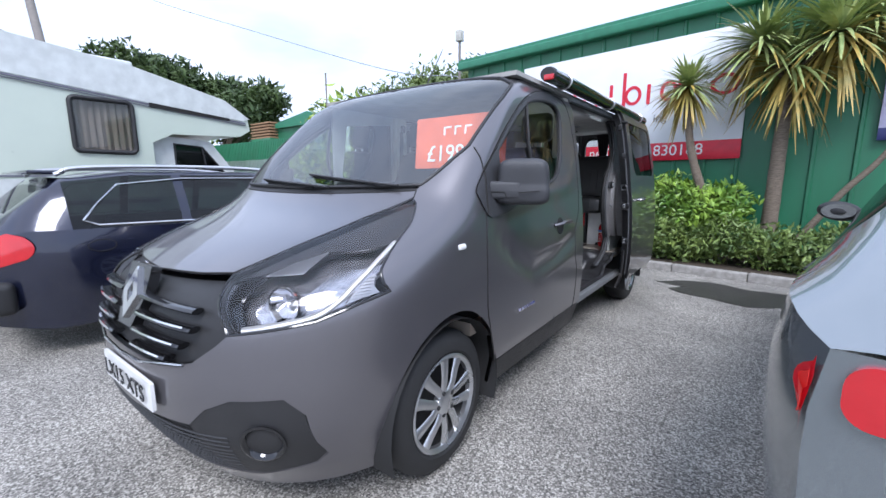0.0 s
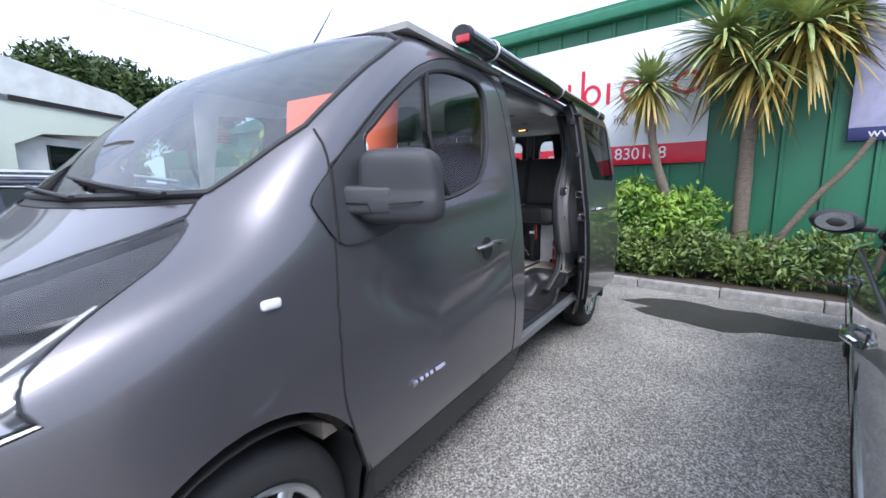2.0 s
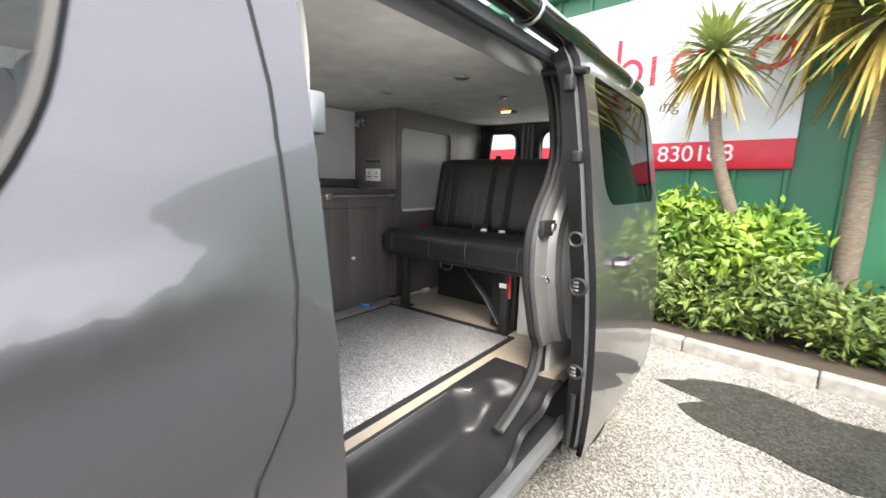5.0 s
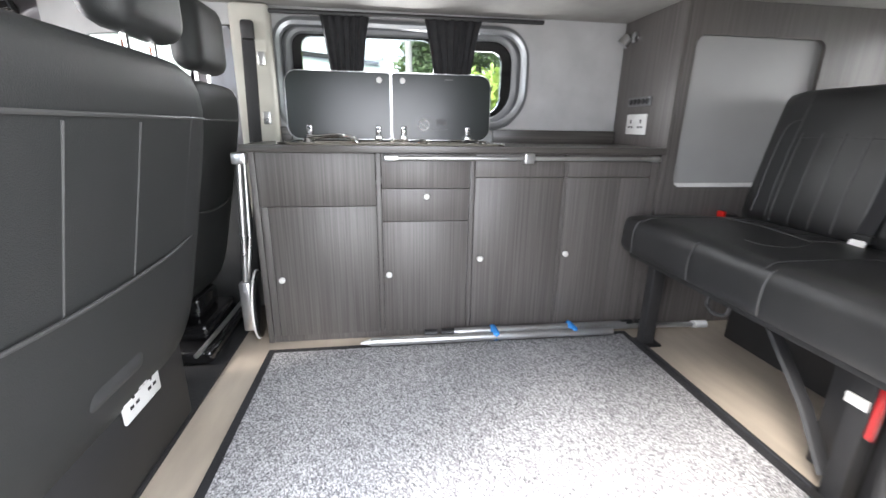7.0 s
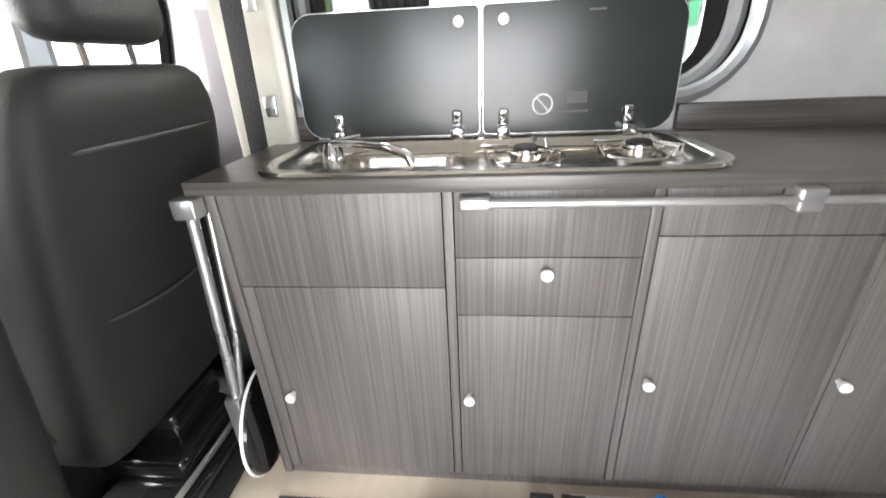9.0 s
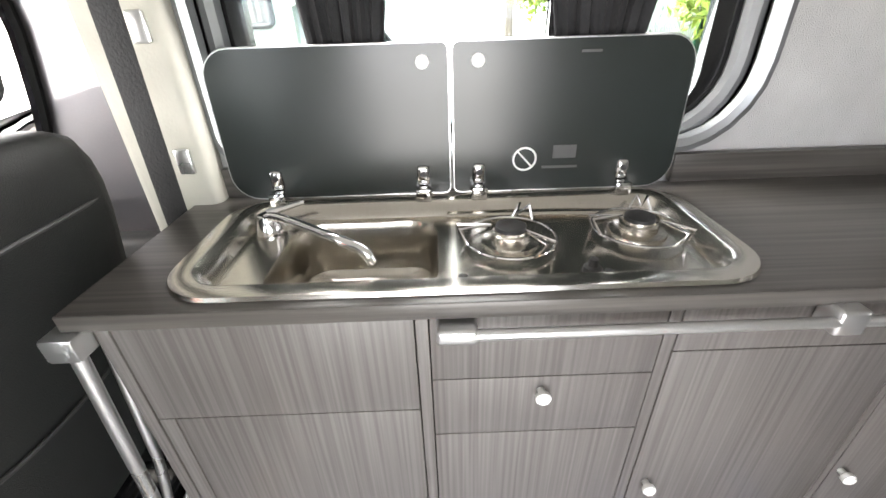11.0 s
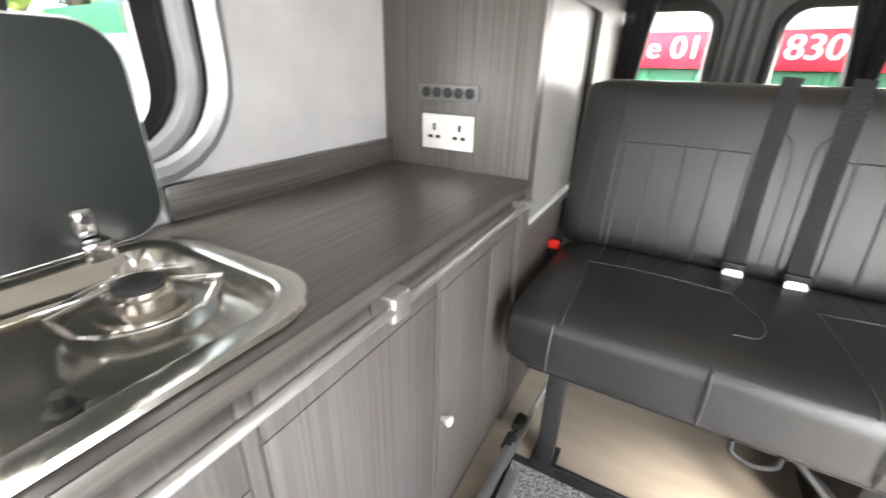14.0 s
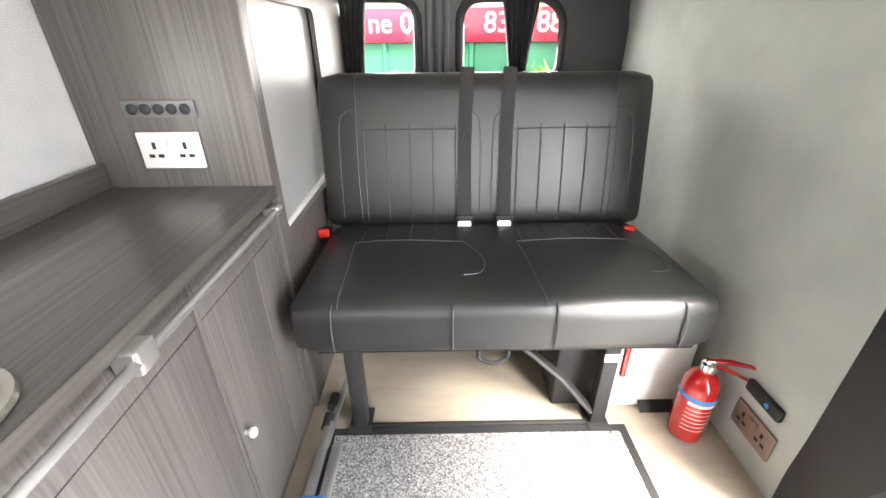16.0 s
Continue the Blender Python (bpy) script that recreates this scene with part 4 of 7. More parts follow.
part("post_latch", box(-0.125, -0.085, 2.598, 2.63, 1.54, 1.61, 0.006), M_FRAME, van, "pale catch on the door post")

check = part("door_stop", tube([(-0.19, 2.60, 1.186), (-0.19, 2.67, 1.176)], 0.009, 10), M_FRAME, van, "grey metal peg on the door post")
part("peg_head", tube([(-0.19, 2.665, 1.177), (-0.19, 2.682, 1.1745)], [0.017, 0.019], 14), M_FRAME, check)
part("peg_collar", tube([(-0.19, 2.60, 1.186), (-0.19, 2.612, 1.184)], [0.022, 0.018], 14), M_FRAME, check)

# step well
step = thing("entrance_step", "moulded black plastic step inside the side door", "step")
well, n_x, n_y = bmesh.new(), 34, 110
rows = []
for j in range(n_y + 1):
    y = 2.60 + 1.22 * j / n_y
    row = []
    for i in range(n_x + 1):
        x = -0.40 + 0.345 * i / n_x
        inner_edge = -0.385 + 0.06 * (1 / (1 + math.exp(-(y - 3.47) / 0.012))) + 0.06 * (1 / (1 + math.exp(-(y - 3.64) / 0.012)))
        drop = 1 / (1 + math.exp(-(x - inner_edge - 0.035) / 0.011))
        bottom = 0.462 + 0.10 / (1 + math.exp(-(y - 3.47 + 0.5 * (x + 0.2)) / 0.02)) + 0.055 / (1 + math.exp(-(y - 3.66) / 0.018))
        ribs = 0.006 * max(0.0, math.sin((y - 2.6) * 26)) ** 3 if -0.27 < x < -0.11 and y < 3.35 else 0.0
        lip = 0.012 * math.exp(-((x + 0.075) / 0.012) ** 2)
        row.append(well.verts.new((x, y, 0.634 * (1 - drop) + (bottom + ribs) * drop + lip * drop)))
    rows.append(row)
for a, b in zip(rows, rows[1:]):
    for i in range(n_x):
        well.faces.new((a[i], a[i + 1], b[i + 1], b[i]))
part("tread", well, M_BLACKSTEP, step, "moulded black plastic well")
part("well_base", box(-0.40, -0.06, 2.60, 3.80, 0.40, 0.455, 0.01), M_BLACK, step)
part("sill_plate", box(-0.075, -0.02, 2.58, 3.86, 0.40, 0.45, 0.01), M_GREYTRIM, step, "grey painted sill")

# roof awning
awning = thing("awning", "black roll-out awning cassette with red end cap", "awning")
part("cassette", tube([(-0.115, 2.10, 1.995), (-0.115, 4.75, 1.995)], 0.052, 14, flat=0.85), M_BLACKGLOSS, awning)
part("end_cap", tube([(-0.115, 2.075, 1.995), (-0.115, 2.10, 1.995)], [0.048, 0.055], 14, flat=0.85), M_BLACK, awning)
part("end_lens", box(-0.135, -0.07, 2.062, 2.078, 1.955, 1.99, 0.006), M_RED, awning, "red plastic insert")
for y in (2.35, 3.4, 4.5):
    part("clamp", tube([(-0.115 + 0.056 * math.cos(a), y, 1.995 + 0.05 * math.sin(a)) for a in [k * 0.5 for k in range(13)]], 0.006, 6, closed=True), M_ALU, awning)

# price card behind the screen
card = thing("price_card", "orange price card with white figures behind the windscreen", "sign")
cm = pose(-0.55, 1.73, 1.585, 84, 0, 0)
part("board", plate([rrect(-0.345, 0.345, -0.165, 0.165, 0.01)], -0.004, 0.0, lambda a, b, c: cm @ Vector((a, b, c))), M_ORANGE, card)
text_part("figures", "£19995", 0.15, M_WHITE, cm @ Matrix.Translation((-0.02, -0.075, 0.002)), card, 0.001)
bm = bmesh.new()
for k, wd in enumerate((0.06, 0.05, 0.055)):
    for a, b, cc, dd in ((-wd / 2, wd / 2, 0.035, 0.045), (-wd / 2, -wd / 2 + 0.012, -0.01, 0.035)):
        box(-0.085 + k * 0.08 + a, -0.085 + k * 0.08 + b, 0.055 + cc, 0.055 + dd, 0.001, 0.002, 0, bm=bm, m=cm)
part("mark_bars", bm, M_WHITE, card)


# ---- inside the van: shell ----
FL, WT = 0.627, 1.402
floor = tagged(part("floor", plate([[(-1.88, 1.2), (-0.10, 1.2), (-0.10, 2.60), (-0.385, 2.60), (-0.385, 3.45), (-0.325, 3.49), (-0.325, 3.62), (-0.265, 3.66), (-0.265, 3.80), (-0.10, 3.82), (-0.10, 5.33), (-1.88, 5.33)]], 0.56, FL, xy), M_LINO, smooth=False), "beige vinyl floor in the camper van", "floor", kind="structure")
cab_floor = tagged(part("cab_floor", box(-1.85, -0.12, 1.25, 2.515, FL + 0.002, FL + 0.014, 0.004), M_RUBBERMAT), "black rubber cab floor covering", "floor", kind="structure")
ceiling = tagged(part("ceiling", box(-1.86, -0.16, 1.75, 5.33, 1.935, 1.96, 0), M_CEIL), "cream headlining in the van", "ceiling", kind="structure")
win_r = rrect(2.74, 3.66, 1.50, 1.84, (0.1, 0.07, 0.05, 0.14))
wall_r = tagged(part("wall_right", plate([[(1.8, FL), (5.33, FL), (5.33, 1.935), (1.8, 1.935)], rrect(2.65, 3.75, 1.47, 1.885, (0.12, 0.08, 0.06, 0.16)), [(1.85, 1.2), (2.5, 1.2), (2.5, 1.86), (1.95, 1.8)]], -1.88, -1.862, yz()), M_CARPETW, smooth=False), "pale grey carpet-lined van side", "wall", kind="structure")
wall_l = tagged(part("wall_left", box(-0.165, -0.145, 3.86, 5.33, FL, 1.935, 0), M_CARPET), "grey-green carpet-lined van side", "wall", kind="structure")
rw = [rrect(-1.52, -1.115, 1.56, 1.88, (0.09, 0.12, 0.05, 0.05)), rrect(-0.925, -0.465, 1.56, 1.88, (0.12, 0.09, 0.05, 0.05))]
rear = tagged(part("wall_rear", plate([[(-1.88, 0.45), (-0.08, 0.45), (-0.10, 1.4), (-0.2, 1.96), (-1.76, 1.96), (-1.86, 1.4)], *rw], 5.30, 5.36, xz), M_DARKTRIM, smooth=False), "grey metal rear doors with two windows", "wall", kind="structure")
for k, lp in enumerate(rw):
    w = thing(f"window_{k + 1}", "rear door window with black rubber frame", "window", kind="structure")
    part("window_frame", tube([(x, 5.295, z) for x, z in lp], 0.02, 8, closed=True), M_BLACK, w)
    g = part("pane", plate([lp], 5.33, 5.334, xz), M_REARGLASS, w, smooth=False)
    g.visible_shadow = False
bm = bmesh.new()
for x in (-1.06, -1.02, -0.98):
    tube([(x, 5.285, 0.7), (x, 5.285, 1.93)], 0.016, 8, bm=bm)
tagged(part("trim", bm, M_GREYTRIM), "grey door seals between the rear doors", "trim", kind="structure")
w = thing("window_3", "side window in a bright grey frame above the worktop", "window", kind="structure")
o = rrect(2.665, 3.74, 1.475, 1.88, (0.12, 0.08, 0.06, 0.16))
part("window_frame", tube([(-1.858, y, z) for y, z in o], 0.02, 8, closed=True), M_FRAME, w, "bright grey frame")
part("inner_seal", tube([(-1.885, y, z) for y, z in rrect(2.70, 3.705, 1.49, 1.86, (0.11, 0.07, 0.05, 0.15))], 0.02, 8, closed=True), M_GREYTRIM, w)
part("sash", plate([rrect(2.70, 3.70, 1.485, 1.865, (0.1, 0.07, 0.05, 0.14)), rrect(2.755, 3.325, 1.53, 1.835, 0.05), rrect(3.36, 3.64, 1.53, 1.80, (0.05, 0.03, 0.03, 0.08))], -1.92, -1.895, yz()), M_BLACKGLOSS, w)
g = part("pane", plate([rrect(2.72, 3.68, 1.50, 1.85, 0.05)], -1.912, -1.909, yz()), M_GLASS, w, smooth=False)
g.visible_shadow = False
part("pull_handle", box(-1.895, -1.88, 2.90, 2.98, 1.56, 1.58, 0.004), M_BLACK, w)


def curtain(cx, cy, top, bottom, wide, narrow, along, seed):
    """A tied-back curtain: folds that gather downwards."""
    b = bmesh.new()
    rows = []
    for j in range(9):
        t = j / 8
        z = top + (bottom - top) * t
        wd = wide + (narrow - wide) * min(1.0, t * 1.25) ** 0.8
        row = []
        for i in range(29):
            u = i / 28 - 0.5
            f = 0.007 * math.sin(u * 38 + seed) + 0.004 * math.sin(u * 90 + t * 3)
            row.append(b.verts.new((cx + f * 0.8 - 0.012 * t, cy + u * wd, z) if along == "y" else (cx + u * wd, cy + f, z)))
        rows.append(row)
    for r0, r1 in zip(rows, rows[1:]):
        for i in range(28):
            b.faces.new((r0[i], r0[i + 1], r1[i + 1], r1[i]))
    ob = part("drape", b, M_FABRIC)
    so = ob.modifiers.new("thickness", "SOLIDIFY")
    so.thickness = 0.003
    return ob


for args, lab in (((-1.822, 2.95, 1.905, 1.50, 0.20, 0.11, "y", 0), "black gathered curtain at the side window"), ((-1.822, 3.40, 1.91, 1.50, 0.25, 0.13, "y", 2), "black gathered curtain at the side window"),
                  ((-1.42, 5.25, 1.93, 1.52, 0.20, 0.12, "x", 1), "black gathered curtain at the rear window"), ((-0.665, 5.25, 1.93, 1.52, 0.19, 0.08, "x", 3), "black gathered curtain at the rear window")):
    c = thing("curtain", lab, "curtain", "van curtains")
    curtain(*args).parent = c
tagged(part("trim", tube([(-1.82, 2.62, 1.905), (-1.82, 3.8, 1.912)], 0.009, 8), M_BLACK), "black curtain rail", "trim", kind="structure")
tagged(part("trim", box(-1.858, -1.80, 1.80, 2.495, 0.645, 1.33, 0.02, 3), M_SHELL), "dark grey plastic cab door trim", "trim", kind="structure")
pillar_r = tagged(part("trim", box(-1.865, -1.80, 2.50, 2.655, 0.64, 1.93, 0.02, 3), M_CREAM), "cream door pillar trim", "trim", kind="structure")
for z in (1.47, 1.70):
    tagged(part("trim", box(-1.80, -1.79, 2.60, 2.63, z, z + 0.05, 0.004), M_ALU), "metal fixing plate on the pillar", "trim", kind="structure")

rug = thing("rug", "grey speckled loop-pile rug with a black bound edge", "rug")
part("woven_top", box(-1.36, -0.475, 2.665, 4.085, FL, FL + 0.010, 0.003), M_RUG, rug)
part("binding", plate([[(-1.385, 2.64), (-0.45, 2.64), (-0.45, 4.11), (-1.385, 4.11)], [(-1.36, 2.665), (-0.475, 2.665), (-0.475, 4.085), (-1.36, 4.085)]], FL, FL + 0.008, xy), M_BELT, rug, "black bound edge")

# ---- kitchen ----
kit = thing("kitchen_unit", "dark ash laminate kitchen unit with small white knobs", "cabinet")
part("carcass", box(-1.84, -1.474, 2.645, 4.20, FL, 1.21, 0.001), M_GAP, kit)
part("end_panel", box(-1.845, -1.454, 2.622, 2.643, FL, 1.376, 0.002), M_OAK, kit)
part("plinth", box(-1.473, -1.458, 2.645, 4.20, FL, 0.655, 0.001), M_OAK, kit)
knob_prof = [(0.006, 0.0), (0.006, 0.008), (0.011, 0.012), (0.012, 0.02), (0.008, 0.024)]


def front(name, y0, y1, z0, z1, knob=None):
    g = 0.0009
    d = part(name, box(-1.472, -1.454, y0 + g, y1 - g, z0 + g, z1 - g, 0.0015), M_OAK, kit)
    if knob:
        part("knob", lathe(knob_prof, 16, Matrix.Translation((-1.454, *knob)) @ pose(0, 0, 0, 0, 90, 0)), M_WHITE, d, "round white knob")
    return d


front("fascia", 2.645, 3.064, 1.18, 1.376)
front("stile", 2.645, 2.672, 0.655, 1.18)
front("door", 2.672, 3.064, 0.655, 1.18, (2.70, 0.899))
front("stile", 3.064, 3.084, 0.655, 1.376)
front("fascia", 3.084, 3.420, 1.245, 1.376)
front("drawer", 3.084, 3.420, 1.118, 1.245, (3.252, 1.217))
front("door", 3.084, 3.420, 0.655, 1.118, (3.105, 0.908))
front("stile", 3.420, 3.440, 0.655, 1.376)
front("fascia", 3.440, 3.798, 1.286, 1.376)
front("door", 3.440, 3.798, 0.655, 1.286, (3.468, 0.964))
front("stile", 3.798, 3.812, 0.655, 1.376)
front("fascia", 3.812, 4.165, 1.286, 1.376)
front("door", 3.812, 4.042, 0.655, 1.286, (3.828, 0.975))
front("stile", 4.042, 4.165, 0.655, 1.286)
front("stile", 4.165, 4.20, 0.655, 1.376)
HOB = (-1.805, -1.455, 2.70, 3.575)
hob_hole = rrect(HOB[0] + 0.012, HOB[1] - 0.012, HOB[2] + 0.012, HOB[3] - 0.012, 0.07)
top = thing("worktop", "dark ash laminate worktop with lengthwise grain", "worktop")
part("board", plate([rrect(-1.845, -1.4385, 2.602, 4.207, 0.003, 2), hob_hole], 1.377, WT, xy), M_OAK_TOP, top, smooth=False)
part("front_edging", box(-1.4385, -1.436, 2.60, 4.207, 1.377, WT, 0.001), M_OAK_TOP, top)
part("end_edging", box(-1.845, -1.4385, 2.5995, 2.602, 1.377, WT, 0.001), M_OAK_TOP, top)
back = tagged(part("upstand", box(-1.858, -1.838, 3.60, 4.207, WT, 1.462, 0.002), M_OAK_TOP), "narrow laminate upstand behind the worktop", "upstand")
tagged(part("upstand", box(-1.858, -1.838, 2.61, 2.70, WT, 1.462, 0.002), M_OAK_TOP), "short laminate upstand beside the sink lid", "upstand")

hob = thing("sink_and_hob", "stainless steel sink and two-burner hob with smoked glass lids raised", "hob")
cx0, cx1, cy0, cy1 = HOB
b = bmesh.new()


def dish(lp_list, b):
    rows = [[b.verts.new((x, y, z)) for x, y in lp] for lp, z in lp_list]
    for r0, r1 in zip(rows, rows[1:]):
        for i in range(len(r0)):
            j = (i + 1) % len(r0)
            b.faces.new((r0[i], r0[j], r1[j], r1[i]))
    return rows


def inset(d, r, n=8):
    return rrect(cx0 + d, cx1 - d, cy0 + d, cy1 - d, max(0.01, r - d), n)


rows = dish([(inset(0, 0.09), WT + 0.001), (inset(0.003, 0.09), WT + 0.007), (inset(0.03, 0.09), WT + 0.008), (inset(0.04, 0.09), WT + 0.002), (inset(0.052, 0.09), WT - 0.022)], b)
tray_loop = [(v.co.x, v.co.y) for v in rows[-1]]
bowl_loop = rrect(-1.735, -1.495, 2.83, 3.10, 0.055, 8)
from_z = WT - 0.022
b2 = bmesh.new()
dish([(bowl_loop, from_z), (rrect(-1.73, -1.50, 2.835, 3.095, 0.05, 8), from_z - 0.012), (rrect(-1.725, -1.505, 2.842, 3.088, 0.045, 8), from_z - 0.10), (rrect(-1.70, -1.53, 2.87, 3.06, 0.03, 8), from_z - 0.118)], b2)
b2.faces.new([v for v in b2.verts][-36:])
part("rim", b, M_STEEL, hob)
part("tray", plate([tray_loop, bowl_loop], from_z - 0.001, from_z, xy), M_STEEL, hob, smooth=False)
part("bowl", b2, M_STEEL, hob)
part("waste", lathe([(0.03, 0), (0.028, 0.003), (0.01, 0.002)], 20, Matrix.Translation((-1.615, 2.965, from_z - 0.117))), M_CHROME, hob)
tap = part("tap", tube(curve_points([(-1.70, 2.79, from_z), (-1.695, 2.79, from_z + 0.035), (-1.66, 2.84, from_z + 0.045), (-1.58, 2.93, from_z + 0.052), (-1.555, 2.985, from_z + 0.04), (-1.55, 3.0, from_z + 0.02)], 6), 0.009, 10), M_CHROME, hob, "chrome folding tap")
part("tap_base", lathe([(0.028, 0), (0.026, 0.02), (0.02, 0.03), (0.018, 0.04), (0.008, 0.043)], 20, Matrix.Translation((-1.70, 2.79, from_z))), M_CHROME, tap)
part("tap_lever", tube([(-1.70, 2.79, from_z + 0.042), (-1.73, 2.85, from_z + 0.05)], [0.008, 0.005], 8), M_CHROME, tap)
for bx, by in ((-1.635, 3.225), (-1.655, 3.455)):
    bu = part("burner", lathe([(0.05, 0), (0.048, 0.006), (0.034, 0.008), (0.032, 0.02), (0.028, 0.022), (0.027, 0.027), (0.001, 0.029)], 28, Matrix.Translation((bx, by, from_z)), caps=False), M_STEEL, hob)
    part("burner_cap", lathe([(0.026, 0.027), (0.026, 0.033), (0.02, 0.036), (0.001, 0.036)], 24, Matrix.Translation((bx, by, from_z)), caps=False), M_BLACK, bu)
    part("drip_ring", tube([(bx + 0.078 * math.cos(a), by + 0.078 * math.sin(a), from_z + 0.012) for a in [k * math.tau / 32 for k in range(32)]], 0.0025, 6, closed=True), M_CHROME, bu)
    for k in range(3):
        a = k * math.tau / 3 + 0.6
        part("pan_support", tube([(bx + r * math.cos(a + da), by + r * math.sin(a + da), from_z + h) for r, da, h in ((0.08, -0.25, 0.012), (0.09, -0.1, 0.036), (0.035, 0.0, 0.036), (0.09, 0.1, 0.036), (0.08, 0.25, 0.012))], 0.0028, 6), M_CHROME, bu)
for kx, ky in ((-1.50, 3.135), (-1.535, 3.335), (-1.50, 3.345)):
    part("gas_knob", lathe([(0.016, 0), (0.014, 0.008), (0.008, 0.01), (0.007, 0.022), (0.003, 0.023)], 14, Matrix.Translation((kx, ky, from_z))), M_BLACK, hob)
part("rear_channel", tube(curve_points([(-1.755, 3.12, from_z + 0.002), (-1.75, 3.2, from_z + 0.004), (-1.745, 3.35, from_z + 0.004), (-1.735, 3.5, from_z + 0.002)], 5), 0.012, 8, flat=0.5), M_STEEL, hob)
for y0, y1, rs in ((2.695, 3.128, (0.012, 0.05, 0.05, 0.012)), (3.137, 3.57, (0.05, 0.012, 0.012, 0.05))):
    rs = (rs[0], rs[1], rs[2], rs[3])
    lid = part("lid", plate([rrect(y0, y1, 0.012, 0.285, rs)], 0, 0.006, lambda a, b_, c: (-1.80 - b_ * 0.03 + c, a, WT + b_)), M_LID, hob, "smoked black glass lid standing open")
    part("lid_edge", tube([(-1.797 - b_ * 0.03, a, WT + b_) for a, b_ in rrect(y0, y1, 0.012, 0.285, rs)], 0.0032, 6, closed=True), M_ALU, lid)
    ky = y1 - 0.045 if y0 < 3 else y0 + 0.045
    part("lid_bumper", lathe([(0.012, 0), (0.012, 0.004), (0.008, 0.005)], 18, Matrix.Translation((-1.801, ky, WT + 0.255)) @ pose(0, 0, 0, 0, 90, 0)), M_WHITE, lid, "round pale bumper")
    for hy in ((2.785, 3.075) if y0 < 3 else (3.185, 3.47)):
        hg = part("hinge", box(-1.80, -1.785, hy - 0.012, hy + 0.012, WT + 0.03, WT + 0.07, 0.007, 3), M_CHROME, lid)
        part("hinge_foot", box(-1.80, -1.765, hy - 0.016, hy + 0.016, WT + 0.004, WT + 0.03, 0.004), M_CHROME, hg)
        part("hinge_screw", lathe([(0.006, 0), (0.006, 0.003)], 10, Matrix.Translation((-1.785, hy, WT + 0.055)) @ pose(0, 0, 0, 0, 90, 0)), M_BLACK, hg)
    if y0 > 3:
        cyc = [(-1.7955, 3.275 + 0.022 * math.cos(a), WT + 0.075 + 0.022 * math.sin(a)) for a in [k * math.tau / 28 for k in range(28)]]
        ring = tube(cyc, 0.0022, 5, closed=True)
        tube([(-1.7955, 3.26, WT + 0.091), (-1.7955, 3.29, WT + 0.059)], 0.0018, 5, bm=ring)
        part("warning_sign", ring, M_WHITE, lid, "white crossed-out ring")
        bars = box(-1.797, -1.7945, 3.33, 3.375, WT + 0.075, WT + 0.10, 0, bm=box(-1.797, -1.7945, 3.31, 3.38, WT + 0.055, WT + 0.060, 0))
        part("warning_text", bars, M_STITCH, lid)
        part("print_bar", box(-1.803, -1.7995, 3.365, 3.40, WT + 0.262, WT + 0.266, 0), M_STITCH, lid)

rail = thing("grab_rail", "slim steel rail along the worktop edge", "rail")
part("bar", tube([(-1.422, 3.11, 1.360), (-1.422, 4.16, 1.360)], 0.008, 12), M_ALU, rail)
for y0, y1, h in ((3.095, 3.15, 0.011), (3.618, 3.66, 0.02), (4.135, 4.175, 0.011)):
    part("bracket", box(-1.454, -1.414, y0, y1, 1.36 - h, 1.36 + h, 0.006, 3), M_ALU, rail, "pale plastic bracket")

tall = thing("tall_cabinet", "dark ash tall cabinet with an open pale alcove beside the bench", "cabinet")
part("end_panel", box(-1.86, -1.445, 4.208, 4.226, FL, 1.934, 0.002), M_OAK, tall)
alc = rrect(4.262, 4.82, 1.245, 1.815, 0.04)
part("face", plate([[(4.227, FL), (5.295, FL), (5.295, 1.934), (4.227, 1.934)], alc], -1.462, -1.446, yz()), M_OAK, tall, smooth=False)
part("alcove_back", box(-1.482, -1.472, 4.24, 4.84, 1.22, 1.83, 0), mat("alcove lining", (0.34, 0.34, 0.335), 0.4, 0, (0.30, 0.30, 0.295), 3), tall)
part("alcove_sill", box(-1.4715, -1.4625, 4.26, 4.82, 1.235, 1.262, 0), M_WHITE, tall)


def socket(x, y, z, turn, plate_m, name, label):
    s = thing(name, label, "socket", m=pose(x, y, z, 90, 0, turn))
    p = part("faceplate", box(-0.073, 0.073, -0.043, 0.043, 0, 0.009, 0.004, 3), plate_m, s)
    for cx in (-0.036, 0.036):
        for dx, dy, w, h in ((0, 0.012, 0.004, 0.008), (-0.011, -0.012, 0.0065, 0.004), (0.011, -0.012, 0.0065, 0.004)):
            part("pin_hole", box(cx + dx - w, cx + dx + w, dy - h, dy + h, 0.008, 0.0098, 0), M_INK, s)
    for cx in (-0.009, 0.009):
        part("switch", box(cx - 0.008, cx + 0.008, 0.012, 0.03, 0.009, 0.013, 0.002), M_WHITE if plate_m is M_WHITE else M_BROWN, s)
    return s


socket(-1.664, 4.207, 1.494, 0, M_WHITE, "wall_socket", "white double mains socket on the tall cabinet")
sw = thing("switch_panel", "grey panel of five small round switches", "switch panel", m=pose(-1.665, 4.207, 1.588, 90, 0, 0))
part("strip", box(-0.083, 0.083, -0.019, 0.019, 0, 0.006, 0.002), M_GREYTRIM, sw)
for k in range(5):
    part("button", lathe([(0.012, 0.005), (0.012, 0.009), (0.009, 0.011), (0.001, 0.011)], 16, Matrix.Translation((-0.06 + 0.03 * k, 0, 0)), caps=False), M_BLACK, sw)
spot = thing("spot_lamp", "small chrome reading lamp on the tall cabinet", "lamp")
part("mount", lathe([(0.022, 0), (0.022, 0.01), (0.012, 0.014)], 18, pose(-1.76, 4.207, 1.86, 90, 0, 0)), M_CHROME, spot)
